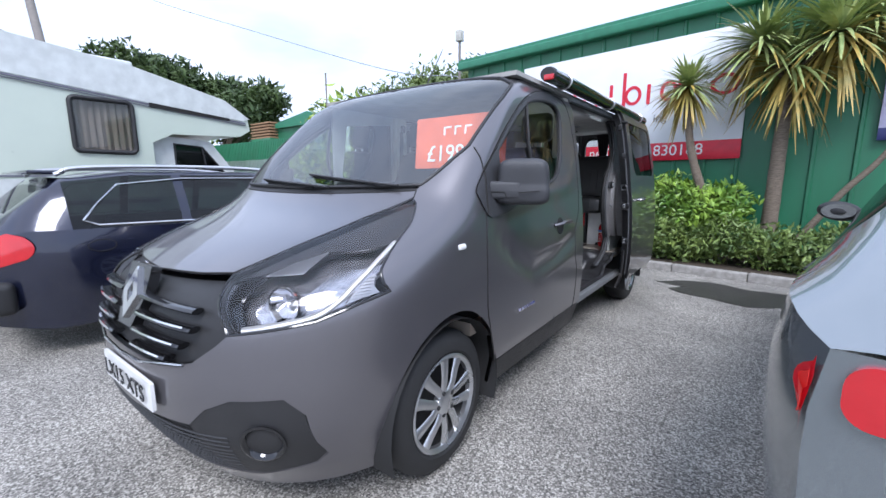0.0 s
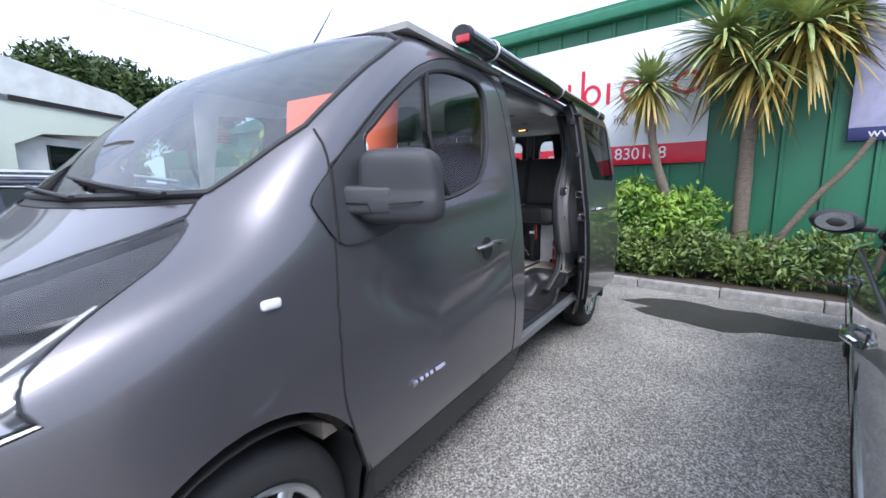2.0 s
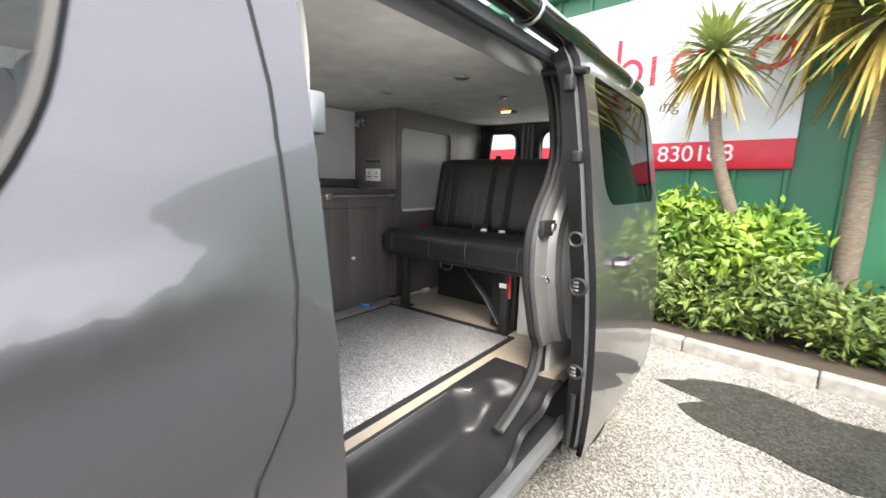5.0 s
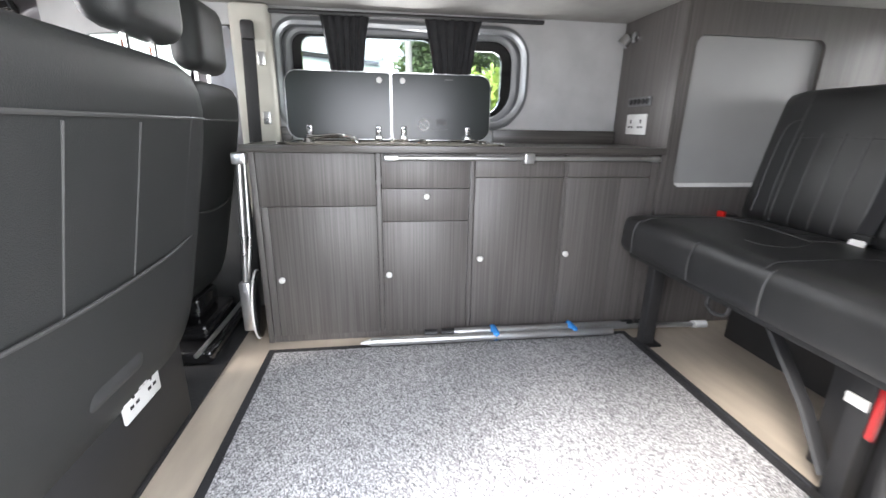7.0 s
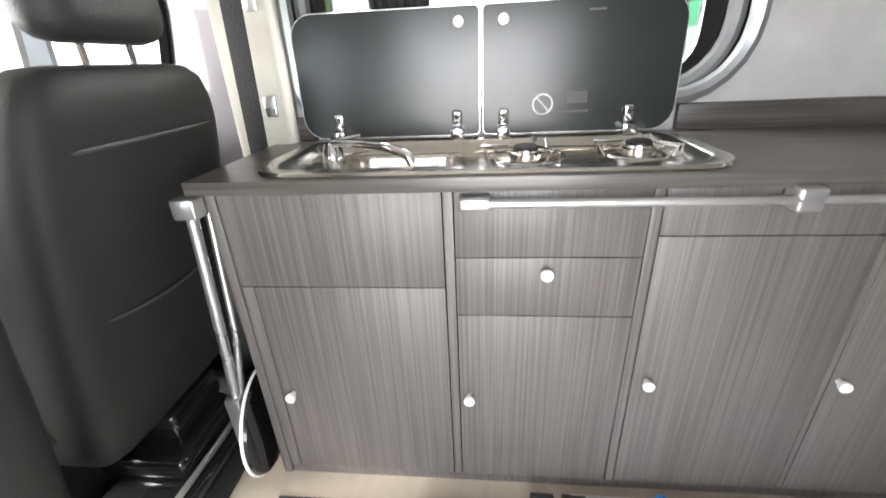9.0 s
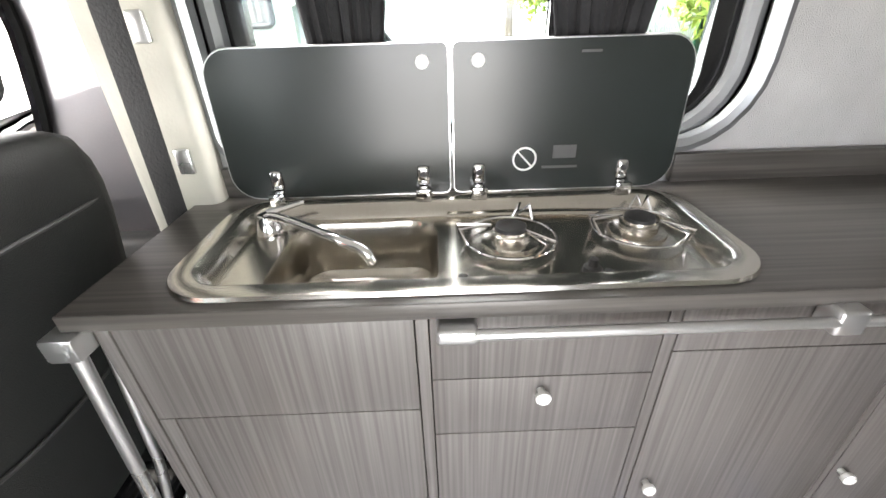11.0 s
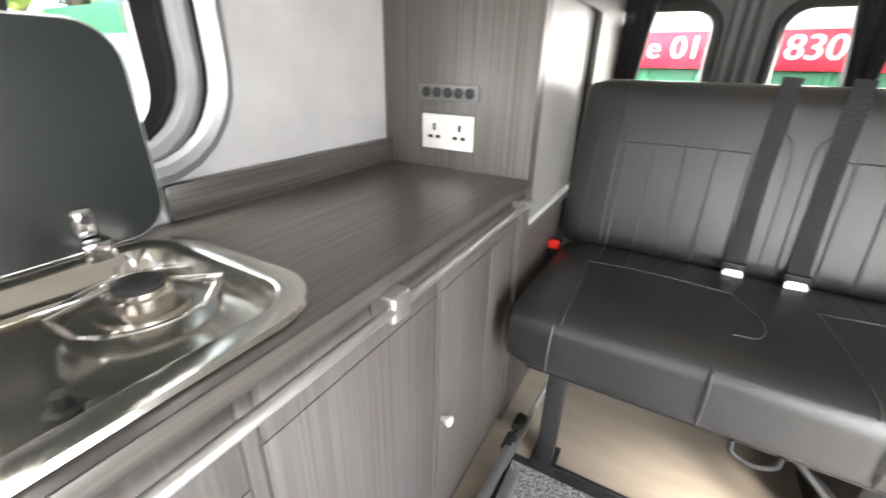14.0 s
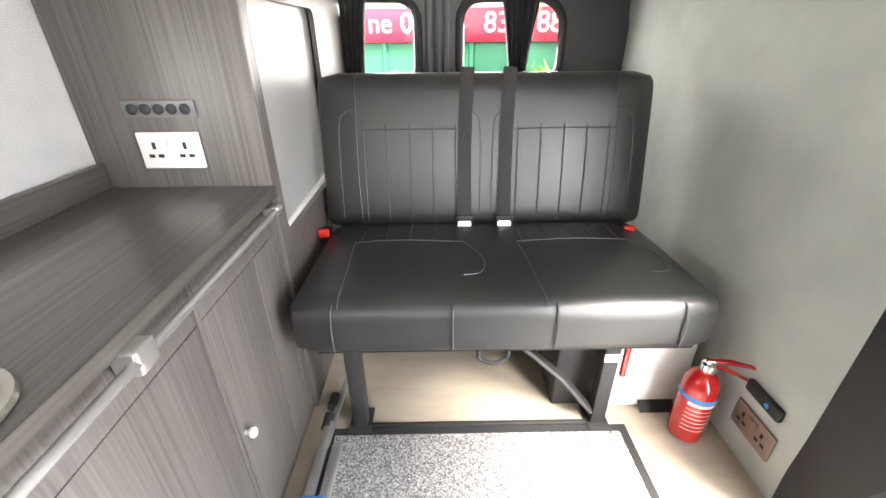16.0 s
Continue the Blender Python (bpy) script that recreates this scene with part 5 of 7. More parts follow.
part("head", lathe([(0.006, 0.0), (0.022, 0.012), (0.028, 0.05), (0.024, 0.052)], 20, pose(-1.75, 4.17, 1.868, 150, 20, 0)), M_CHROME, spot)
for x, y in ((-1.16, 3.84), (-1.14, 4.22), (-0.69, 4.27), (-0.63, 3.79)):
    d = thing("downlight", "small dark recessed ceiling light, unlit", "ceiling light", "ceiling lights")
    part("bezel", lathe([(0.036, 0), (0.034, -0.008), (0.026, -0.009), (0.024, -0.002)], 24, Matrix.Translation((x, y, 1.935)), caps=False), M_GREYTRIM, d)
    part("diffuser", lathe([(0.025, -0.004), (0.001, -0.004)], 20, Matrix.Translation((x, y, 1.935)), caps=False), M_BLACK, d)
d = thing("courtesy_lamp", "small amber courtesy lamp on the ceiling", "ceiling light")
part("body", box(-0.93, -0.83, 4.66, 4.72, 1.915, 1.935, 0.006), M_BLACK, d)
part("lens", box(-0.915, -0.845, 4.655, 4.66, 1.918, 1.930, 0.002), M_AMBER, d)

# ---- bench seat ----
bench = thing("bench_seat", "black leather double bench seat with fluted panels and grey piping", "bench seat")
bx0, bx1 = -1.405, -0.305


def pad(x0, x1, length, thick, m, name, r=0.05):
    """A stuffed cushion with soft edges and a slightly crowned face."""
    b = box(x0, x1, 0, length, 0, thick, 0.0)
    bmesh.ops.subdivide_edges(b, edges=b.edges[:], cuts=15, use_grid_fill=True)
    for v in b.verts:
        lo = Vector((x0 + r, r, r * 0.7))
        hi = Vector((x1 - r, length - r, thick - r))
        core = Vector(tuple(min(max(v.co[k], lo[k]), hi[k]) for k in range(3)))
        d = v.co - core
        if d.length > 1e-6:
            v.co = core + d.normalized() * min(r, max(abs(d.x), abs(d.y), abs(d.z)))
        u = (v.co.x - x0) / (x1 - x0)
        t = v.co.y / length
        if v.co.z > thick * 0.5:
            v.co.z += 0.006 * math.sin(u * math.tau * 2 - 1.57) * math.sin(t * math.pi) + 0.010 * math.sin(t * math.pi)
    bmesh.ops.transform(b, verts=b.verts[:], matrix=m)
    return part(name, b, M_LEATHER, bench)


seat_m = Matrix.Translation((0, 4.03, 1.005)) @ pose(0, 0, 0, -2.5, 0, 0)
cushion = pad(bx0 - 0.01, bx1 - 0.01, 0.58, 0.15, seat_m, "seat")
back_pad = pad(-1.435, -0.295, 0.53, 0.12, Matrix.Translation((0, 4.68, 1.09)) @ pose(0, 0, 0, 78, 0, 0), "backrest")


def crown_of(x, y, x0, x1, length):
    u, t = (x - x0) / (x1 - x0), y / length
    e = 0.0
    for d in (y, length - y):
        if d < 0.05:
            e = max(e, 0.05 - math.sqrt(max(0.0, 0.05 ** 2 - (0.05 - d) ** 2)))
    return 0.006 * math.sin(u * math.tau * 2 - 1.57) * math.sin(t * math.pi) + 0.010 * math.sin(t * math.pi) - e


def seat_line(pts, m, h, name, parent, r=0.0024):
    on_back = h < 0.14
    x0, x1, ln, th = (-1.435, -0.295, 0.53, 0.12) if on_back else (bx0 - 0.01, bx1 - 0.01, 0.58, 0.15)
    line = curve_points([Vector((x, y, 0)) for x, y in pts], 6)
    part(name, tube([m @ Vector((p.x, p.y, th + crown_of(p.x, p.y, x0, x1, ln))) for p in line], r, 6), M_STITCH, parent)


bk = Matrix.Translation((0, 4.68, 1.09)) @ pose(0, 0, 0, 78, 0, 0)
for c0 in (-1.125, -0.605):
    for k in range(5):
        x = c0 - 0.155 + k * 0.0775
        seat_line(((x, 0.03), (x, 0.18), (x, 0.36)), bk, 0.126, "piping", back_pad, 0.003)
        seat_line(((x, 0.36), (x, 0.45), (x, 0.53)), seat_m, 0.157, "piping", cushion, 0.0025)
    seat_line(((c0 - 0.175, 0.345), (c0, 0.347), (c0 + 0.175, 0.345)), bk, 0.126, "piping", back_pad)
    seat_line(((c0 - 0.175, 0.36), (c0, 0.358), (c0 + 0.175, 0.36)), seat_m, 0.158, "piping", cushion)
    for sg in (-1, 1):
        seat_line(((c0 + sg * 0.175, 0.02), (c0 + sg * 0.18, 0.2), (c0 + sg * 0.178, 0.40), (c0 + sg * 0.178, 0.52)), bk, 0.126, "piping", back_pad)
        seat_line(((c0 + sg * 0.178, 0.41), (c0 + sg * 0.215, 0.40), (c0 + sg * 0.238, 0.34), (c0 + sg * 0.24, 0.05)), bk, 0.122, "piping", back_pad)
    seat_line(((c0 - 0.175, 0.36), (c0 - 0.165, 0.2), (c0 - 0.16, 0.05), (c0 - 0.16, 0.012)), seat_m, 0.154, "piping", cushion)
    seat_line(((c0 + 0.175, 0.36), (c0 + 0.225, 0.24), (c0 + 0.21, 0.16), (c0 + 0.16, 0.14)), seat_m, 0.158, "piping", cushion)
for x in (bx0 + 0.105, -1.0, -0.74, bx1 - 0.115):
    part("front_seam", tube([(x, 4.028, 1.02), (x, 4.024, 1.06), (x, 4.026, 1.10), (x, 4.04, 1.135), (x, 4.08, 1.152)], 0.0028, 6), M_STITCH, cushion)
part("seat_base", box(bx0 + 0.05, bx1 - 0.05, 4.06, 4.56, 0.985, 1.006, 0.004), M_BLACK, bench)
for x in (-1.285, -0.535):
    lg = part("leg", box(x - 0.022, x + 0.022, 4.115, 4.165, FL, 0.99, 0.004), M_BLACK, bench)
    part("foot", box(x - 0.035, x + 0.035, 4.09, 4.19, FL, FL + 0.012, 0.003), M_BLACK, lg)
part("strut", tube([(-0.56, 4.13, 0.68), (-0.66, 4.15, 0.80), (-0.85, 4.18, 0.97)], 0.02, 8, flat=0.5), M_BLACK, bench)
part("release_loop", tube(curve_points([(-0.93, 4.06, 0.99), (-0.925, 4.055, 0.965), (-0.89, 4.05, 0.955), (-0.855, 4.055, 0.965), (-0.85, 4.06, 0.99)], 5), 0.006, 8), M_BLACK, bench)
part("rear_box", box(bx0 + 0.1, bx1 - 0.32, 4.52, 4.56, FL, 0.90, 0.004), M_BLACK, bench, "black panel under the seat")
part("rear_edge", box(bx0 + 0.1, bx1 - 0.32, 4.512, 4.56, 0.901, 0.909, 0.002), M_STITCH, bench)
part("side_box", box(-0.48, -0.235, 4.19, 4.60, FL, 0.985, 0.006), M_WHITE, bench, "pale boxed-in wheel arch")
part("side_plate", box(-0.66, -0.50, 4.20, 4.60, FL, 0.985, 0.006), M_BLACK, bench, "black folding frame plate")
part("floor_edge", box(-1.27, -0.5, 4.115, 4.13, FL, FL + 0.012, 0.003), M_BELT, bench)
part("warning_tag", box(-0.505, -0.49, 4.105, 4.12, 0.84, 0.985, 0.003), M_EXT, bench, "red tag")
part("tag_label", box(-0.56, -0.515, 4.108, 4.1145, 0.895, 0.92, 0.001), M_WHITE, bench)
for xx in (-0.94, -0.80):
    belt = thing("seat_belt", "black seat belt with chrome tongue lying on the bench", "seat belt", "bench belts")
    tp = [bk @ Vector((xx + d, y, 0.126 + h)) for y, h, d in ((0.54, -0.01, 0.01), (0.45, 0, 0.005), (0.3, 0.002, 0), (0.15, 0.004, 0), (0.05, 0.012, 0))]
    part("webbing", tube(curve_points(tp, 4), 0.023, 8, flat=0.06, up=(0, 1, 0)), M_BELT, belt)
    e = tp[-1]
    part("latch", box(-0.03, 0.03, -0.012, 0.012, -0.022, 0.004, 0.005, m=Matrix.Translation(e)), M_BLACK, belt)
    part("tongue", plate([rrect(-0.024, 0.024, -0.068, 0.006, 0.008), rrect(-0.010, 0.010, -0.052, -0.022, 0.004)], -0.0025, 0.0025, lambda a, b_, c: e + Vector((a, c - 0.012 + b_ * 0.3, b_ - 0.02))), M_ALU, belt)
for xx in (-1.425, -0.375):
    bk_ = thing("belt_buckle", "red and black seat belt buckle", "buckle", "bench belts")
    part("stalk", box(xx - 0.016, xx + 0.016, 4.50, 4.56, 1.09, 1.135, 0.006), M_BLACK, bk_)
    part("button", box(xx - 0.018, xx + 0.018, 4.488, 4.505, 1.12, 1.15, 0.005), M_BUCKLE, bk_, "red release button")

ext = thing("fire_extinguisher", "small red fire extinguisher standing on the floor", "extinguisher", m=Matrix.Translation((-0.275, 4.085, FL)))
part("cylinder", lathe([(0.03, 0.0), (0.046, 0.008), (0.05, 0.03), (0.05, 0.20), (0.045, 0.225), (0.03, 0.245), (0.017, 0.252), (0.016, 0.262)], 32), M_EXT, ext)
part("label_band", lathe([(0.0506, 0.168), (0.0506, 0.182)], 32, caps=False), M_BLUE, ext, "blue and white label")
bm = bmesh.new()
for k in range(7):
    z = 0.06 + k * 0.0155
    lathe([(0.0507, z), (0.0507, z + (0.012 if k == 6 else 0.0022))], 32, bm=bm, caps=False)
bmesh.ops.delete(bm, geom=[f for f in bm.faces if f.calc_center_median().y > -0.028], context="FACES")
part("label_lines", bm, M_WHITE, ext)
part("valve", lathe([(0.017, 0.26), (0.018, 0.28), (0.012, 0.285), (0.012, 0.295)], 16), M_CHROME, ext)
part("gauge", lathe([(0.013, 0), (0.013, 0.008), (0.01, 0.01)], 16, pose(0, -0.016, 0.272, 90, 0, 0)), M_ALU, ext)
part("handle", tube([(-0.01, 0, 0.292), (0.05, -0.015, 0.297), (0.13, -0.03, 0.282)], [0.009, 0.01, 0.007], 8, flat=0.6), M_EXT, ext)
part("lever", tube([(-0.01, 0, 0.28), (0.05, -0.012, 0.268), (0.12, -0.03, 0.235)], [0.009, 0.009, 0.006], 8, flat=0.6), M_EXT, ext)
socket(-0.165, 3.985, 0.762, 90, M_BROWN, "wall_socket", "brown metal double socket low on the carpeted wall").rotation_euler = Euler((radians(90), 0, radians(-90)))
ctl = thing("heater_control", "small black control with a blue light", "control", m=pose(-0.166, 3.985, 0.872, 90, 0, -90))
part("body", box(-0.062, 0.062, -0.02, 0.02, 0, 0.018, 0.009, 3), M_BLACK, ctl)
part("button", lathe([(0.007, 0.018), (0.007, 0.02), (0.001, 0.02)], 14, Matrix.Translation((0.02, 0, 0)), caps=False), M_BLUE, ctl)

# ---- poles, folded table leg, cab seats ----
poles = thing("awning_pole_pair", "two silver awning poles bound with blue tape on the floor", "pole")
p1 = part("pole", tube([(-1.345, 3.03, 0.668), (-1.335, 4.02, 0.668)], 0.016, 12), M_ALU, poles)
part("pole", tube([(-1.385, 3.33, 0.672), (-1.375, 4.10, 0.672)], 0.015, 12), M_ALU, poles)
part("pole_tip", tube([(-1.345, 2.99, 0.664), (-1.345, 3.04, 0.668)], [0.004, 0.015], 10), M_WHITE, poles)
part("inner_pole", tube([(-1.37, 4.02, 0.668), (-1.35, 4.42, 0.668)], 0.011, 10), M_ALU, poles)
part("end_cap", tube([(-1.35, 4.40, 0.668), (-1.35, 4.46, 0.668)], 0.017, 10), M_WHITE, poles)
for y in (3.24, 3.31, 4.08, 4.16):
    part("joint", tube([(-1.38, y, 0.672), (-1.38, y + 0.05, 0.672)], 0.018, 10), M_BLACK, poles)
for y in (3.51, 3.84):
    part("tape", box(-1.405, -1.325, y, y + 0.028, 0.651, 0.692, 0.012, 3), M_BLUE, poles, "blue tape")

trolley = thing("folding_table_leg", "folded silver table leg with a round black foot by the unit", "table leg")
part("clamp", box(-1.46, -1.42, 2.575, 2.622, 1.335, 1.375, 0.006), M_ALU, trolley)
part("leg_tube", tube([(-1.445, 2.595, 1.35), (-1.44, 2.575, 1.0), (-1.44, 2.565, 0.88)], 0.011, 10), M_ALU, trolley)
part("leg_tube", tube([(-1.49, 2.598, 1.34), (-1.47, 2.59, 1.05), (-1.45, 2.57, 0.88)], 0.008, 10), M_ALU, trolley)
part("bracket", box(-1.46, -1.42, 2.545, 2.585, 0.70, 0.90, 0.008), M_ALU, trolley)
part("foot_disc", lathe([(0.01, 0), (0.13, 0.002), (0.135, 0.012), (0.13, 0.018), (0.01, 0.022)], 36, pose(-1.49, 2.60, 0.785, 90, 0, 8)), M_BLACKGLOSS, trolley)
part("disc_rim", tube([(-1.49 + 0.134 * math.cos(a), 2.588 + 0.018 * math.cos(a), 0.785 + 0.134 * math.sin(a)) for a in [k * math.tau / 40 for k in range(40)]], 0.004, 6, closed=True), M_WHITE, trolley)


def cab_seat(x0, x1, name, label, heads, yb):
    s = thing(name, label, "seat", "cab seats")
    b = bmesh.new()
    bmesh.ops.create_cube(b, size=1)
    bmesh.ops.subdivide_edges(b, edges=b.edges[:], cuts=11, use_grid_fill=True)
    for v in b.verts:
        u = v.co * 2
        k = (abs(u.x) ** 7 + abs(u.y) ** 4 + abs(u.z) ** 6) ** (1 / 5.5)
        u = u / max(k, 0.6)
        t = (u.z + 1) / 2
        v.co = Vector(((x0 + x1) / 2 + u.x * (x1 - x0) / 2 * (1 - 0.07 * t * t), yb + u.y * (0.10 - 0.03 * t) - 0.10 + 0.20 * t, 0.82 + t * 0.78))
    bk2 = part("backrest", b, M_LEATHER2, s)
    for z, bow in ((1.20, -0.03), (1.48, 0.0)):
        pts = []
        for k in range(13):
            u = k / 12
            x = x0 + 0.03 + (x1 - x0 - 0.06) * u
            t = (z - 0.82) / 0.78
            pts.append((x, yb + 0.104 - 0.03 * t - 0.10 + 0.20 * t - 0.004 - 0.03 * (abs(u - 0.5) * 2) ** 6, z + bow * (1 - (2 * u - 1) ** 2)))
        part("back_seam", tube(pts, 0.004, 6), M_STITCH, bk2)
    for u in ((0.16, 0.40, 0.62, 0.86) if x1 - x0 > 0.6 else ()):
        pts = []
        for k in range(9):
            z = (1.17 if 0.3 < u < 0.7 else 1.185) + 0.30 * k / 8
            t = (z - 0.82) / 0.78
            pts.append((x0 + 0.03 + (x1 - x0 - 0.06) * u, yb + 0.104 - 0.03 * t - 0.10 + 0.20 * t - 0.004 - 0.03 * (abs(u - 0.5) * 2) ** 6, z))
        part("back_seam", tube(pts, 0.0024, 6), M_STITCH, bk2)
    part("seat", box(x0, x1, 1.82, 2.38, 0.92, 1.06, 0.05, 4), M_LEATHER2, s)
    part("seat_base", box(x0 + 0.05, x1 - 0.05, 1.75, 2.22, FL + 0.014, 0.93, 0.02), M_BLACK, s)
    for hx in heads:
        hr = part("headrest", box(hx - 0.125, hx + 0.125, yb + 0.05, yb + 0.15, 1.63, 1.85, 0.045, 4), M_LEATHER2, s)
        for d in (-0.05, 0.05):
            part("headrest_post", tube([(hx + d, yb + 0.10, 1.55), (hx + d, yb + 0.10, 1.66)], 0.007, 8), M_CHROME, hr)
    return s


cab_seat(-1.13, -0.20, "passenger_bench", "dark grey vinyl double passenger seat seen from behind", (-0.42, -0.88), 2.52)
cab_seat(-1.73, -1.24, "driver_seat", "dark grey vinyl driver seat seen from behind", (-1.49,), 2.40)
seatbox = thing("socket_housing", "grey moulded housing on the back of the passenger seat base", "housing")
part("shell", box(-0.83, -0.60, 2.44, 2.555, 0.925, 1.08, 0.045, 5), M_SHELL, seatbox)
socket(-0.823, 2.512, 0.864, 180, M_WHITE, "wall_socket", "white double socket on the passenger seat base").rotation_euler = Euler((radians(90), 0, radians(180)))
part("back_plate", box(-1.04, -0.22, 2.42, 2.51, FL + 0.014, 0.94, 0.01), M_BLACK, seatbox)
gear = thing("seat_mechanism", "black seat runners and jack gear under the driver seat", "mechanism")
for k, (xa, xb, ya, yb, za, zb) in enumerate(((-1.72, -1.28, 2.25, 2.48, 0.652, 0.70), (-1.66, -1.36, 2.22, 2.44, 0.70, 0.76), (-1.6, -1.42, 2.2, 2.4, 0.76, 0.84))):
    part("runner", box(xa, xb, ya, yb, za, zb, 0.015, 3), M_BLACKGLOSS, gear)
part("lever", tube([(-1.70, 2.46, 0.72), (-1.45, 2.47, 0.73), (-1.25, 2.44, 0.70)], 0.008, 8), M_ALU, gear)
belt = thing("seat_belt", "black driver seat belt hanging on the pillar", "seat belt")
part("webbing", tube([(-1.80, 2.57, 1.80), (-1.80, 2.55, 1.2), (-1.79, 2.5, 0.8)], 0.026, 8, flat=0.1), M_BELT, belt)
part("anchor", box(-1.80, -1.77, 2.55, 2.60, 1.79, 1.86, 0.01), M_BLACK, belt)

grab = thing("pillar_grab_handle", "pale curved grab handle on the door pillar", "handle")
part("grip", tube(curve_points([(-0.20, 2.615, 1.84), (-0.235, 2.67, 1.80), (-0.245, 2.69, 1.68), (-0.235, 2.67, 1.54), (-0.20, 2.615, 1.50)], 6), 0.017, 10), M_CREAM, grab)
part("mount", box(-0.225, -0.18, 2.60, 2.63, 1.81, 1.87, 0.01), M_CREAM, grab)
part("mount", box(-0.225, -0.18, 2.60, 2.63, 1.47, 1.53, 0.01), M_CREAM, grab)
tagged(part("trim", box(-0.245, -0.165, 2.50, 2.605, 1.50, 1.93, 0.02, 3), M_CREAM), "cream upper door pillar trim", "trim", kind="structure")


# ---- outside: yard, building, planting, other vehicles ----
ground = tagged(part("ground", box(-300, 300, -300, 400, -0.3, 0.0, 0), M_TARMAC), "grey stone-chip tarmac yard", "ground", kind="structure")
BM = Matrix.Translation((0.25, 7.86, 0)) @ pose(0, 0, 0, 0, 0, -6)
rng = random.Random(4)
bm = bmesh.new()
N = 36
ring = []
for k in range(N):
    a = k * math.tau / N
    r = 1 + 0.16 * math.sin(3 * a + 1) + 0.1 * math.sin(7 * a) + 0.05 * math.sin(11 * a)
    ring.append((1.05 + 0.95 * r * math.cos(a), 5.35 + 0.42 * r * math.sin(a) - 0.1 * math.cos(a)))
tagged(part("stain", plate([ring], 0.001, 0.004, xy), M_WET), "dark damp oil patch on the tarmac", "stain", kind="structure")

build = thing("industrial_building", "green metal-clad unit with a white and red sign", "building", m=BM)
part("wall", box(-5.2, 14, 0.03, 0.25, 0, 4.05, 0), M_CLAD, build)
bm = bmesh.new()
for k in range(-11, 30):
    x = k * 0.46
    if x > -5.1:
        plate([[(x - 0.035, 0.031), (x - 0.018, 0.0), (x + 0.018, 0.0), (x + 0.035, 0.031)]], 0.0, 4.0, xy, bm=bm)
part("cladding_ribs", bm, M_CLAD, build)
part("gutter", box(-5.4, 14, -0.16, 0.05, 3.98, 4.15, 0.03, 3), M_CLADTRIM, build, "paler green eaves trim")
part("roof", box(-5.4, 14, -0.1, 12, 4.15, 4.22, 0), M_CLADTRIM, build)
part("side_wall", box(-5.2, -5.0, 0.2, 12, 0, 4.1, 0), M_CLAD, build)
sign = thing("sign_board", "white sign with red lettering and red telephone band", "sign", m=BM)
part("board", box(-3.55, 0.50, -0.045, -0.012, 1.985, 3.72, 0.004), M_SIGN, sign)
part("red_band", box(-3.55, 0.50, -0.049, -0.012, 1.68, 1.985, 0.004), M_SIGNRED, sign)


def on_sign(x, z, dy=-0.05):
    return Matrix.Translation((x, dy, z)) @ pose(0, 0, 0, 90, 0, 0)


text_part("number", "830188", 0.262, M_WHITE, on_sign(-0.41, 1.845), sign, 0.002, stretch=1.0)
text_part("number", "5", 0.262, M_WHITE, on_sign(-1.04, 1.845), sign, 0.002)
text_part("number", "01", 0.262, M_WHITE, on_sign(-1.52, 1.845), sign, 0.002)
text_part("word", "ne", 0.262, M_WHITE, on_sign(-1.86, 1.845), sign, 0.002)
text_part("word", "ing", 0.2, M_SIGNGREY, on_sign(-0.73, 2.42), sign, 0.002)
# the trade name, as plain red strokes
bm = bmesh.new()
for x in (-2.35, -1.62, -1.38):
    box(x - 0.03, x + 0.03, -0.052, -0.046, 2.68, 3.1 if x != -1.38 else 3.28, 0, bm=bm)
for x, w in ((-2.0, 0.17), (-1.22, 0.15), (-0.62, 0.14), (0.2, 0.2)):
    lp = [(x + w * math.cos(a), 2.86 + 0.17 * math.sin(a)) for a in [k * math.tau / 28 for k in range(28)]]
    li = [(x + (w - 0.055) * math.cos(a), 2.86 + 0.115 * math.sin(a)) for a in [k * math.tau / 28 for k in range(28)]]
    plate([lp, li], -0.052, -0.046, xz, bm=bm)
for x in (-0.95, -0.45):
    box(x - 0.03, x + 0.03, -0.052, -0.046, 2.68, 3.02, 0, bm=bm)
part("name_strokes", bm, M_SIGNRED, sign, "red shapes of the trade name")
sign2 = thing("sign_board", "pale lilac sign with a navy foot band", "sign", m=BM)
part("board", box(2.0, 5.2, -0.045, -0.012, 2.02, 3.5, 0.004), M_LILAC, sign2)
part("foot_band", box(2.0, 5.2, -0.048, -0.012, 1.86, 2.02, 0.004), M_NAVY, sign2)
text_part("address", "www", 0.16, M_WHITE, on_sign(2.35, 1.945), sign2, 0.002)

kerb = thing("kerb", "row of worn concrete kerb stones", "kerb", kind="structure")
KM = Matrix.Translation((-0.2, 6.33, 0)) @ pose(0, 0, 0, 0, 0, -8)
stone = bpy.data.meshes.new("kerb_stone")
b = box(0.004, 0.911, 0, 0.13, -0.1, 0.115, 0.018, 3)
b.to_mesh(stone)
b.free()
stone.materials.append(M_KERB)
stone.shade_smooth()
for k in range(-6, 9):
    o = new("kerb_stone", stone)
    o.parent = kerb
    o.matrix_local = KM @ Matrix.Translation((0.32 + k * 0.915, rng.uniform(-0.004, 0.004), rng.uniform(-0.004, 0.004)))
tagged(part("soil", plate([[(-6, 7.2), (8, 5.35), (8, 7.1), (-6, 8.5)]], 0.0, 0.09, xy), M_SOIL, smooth=False), "dark soil of the planting bed", "ground", kind="structure")


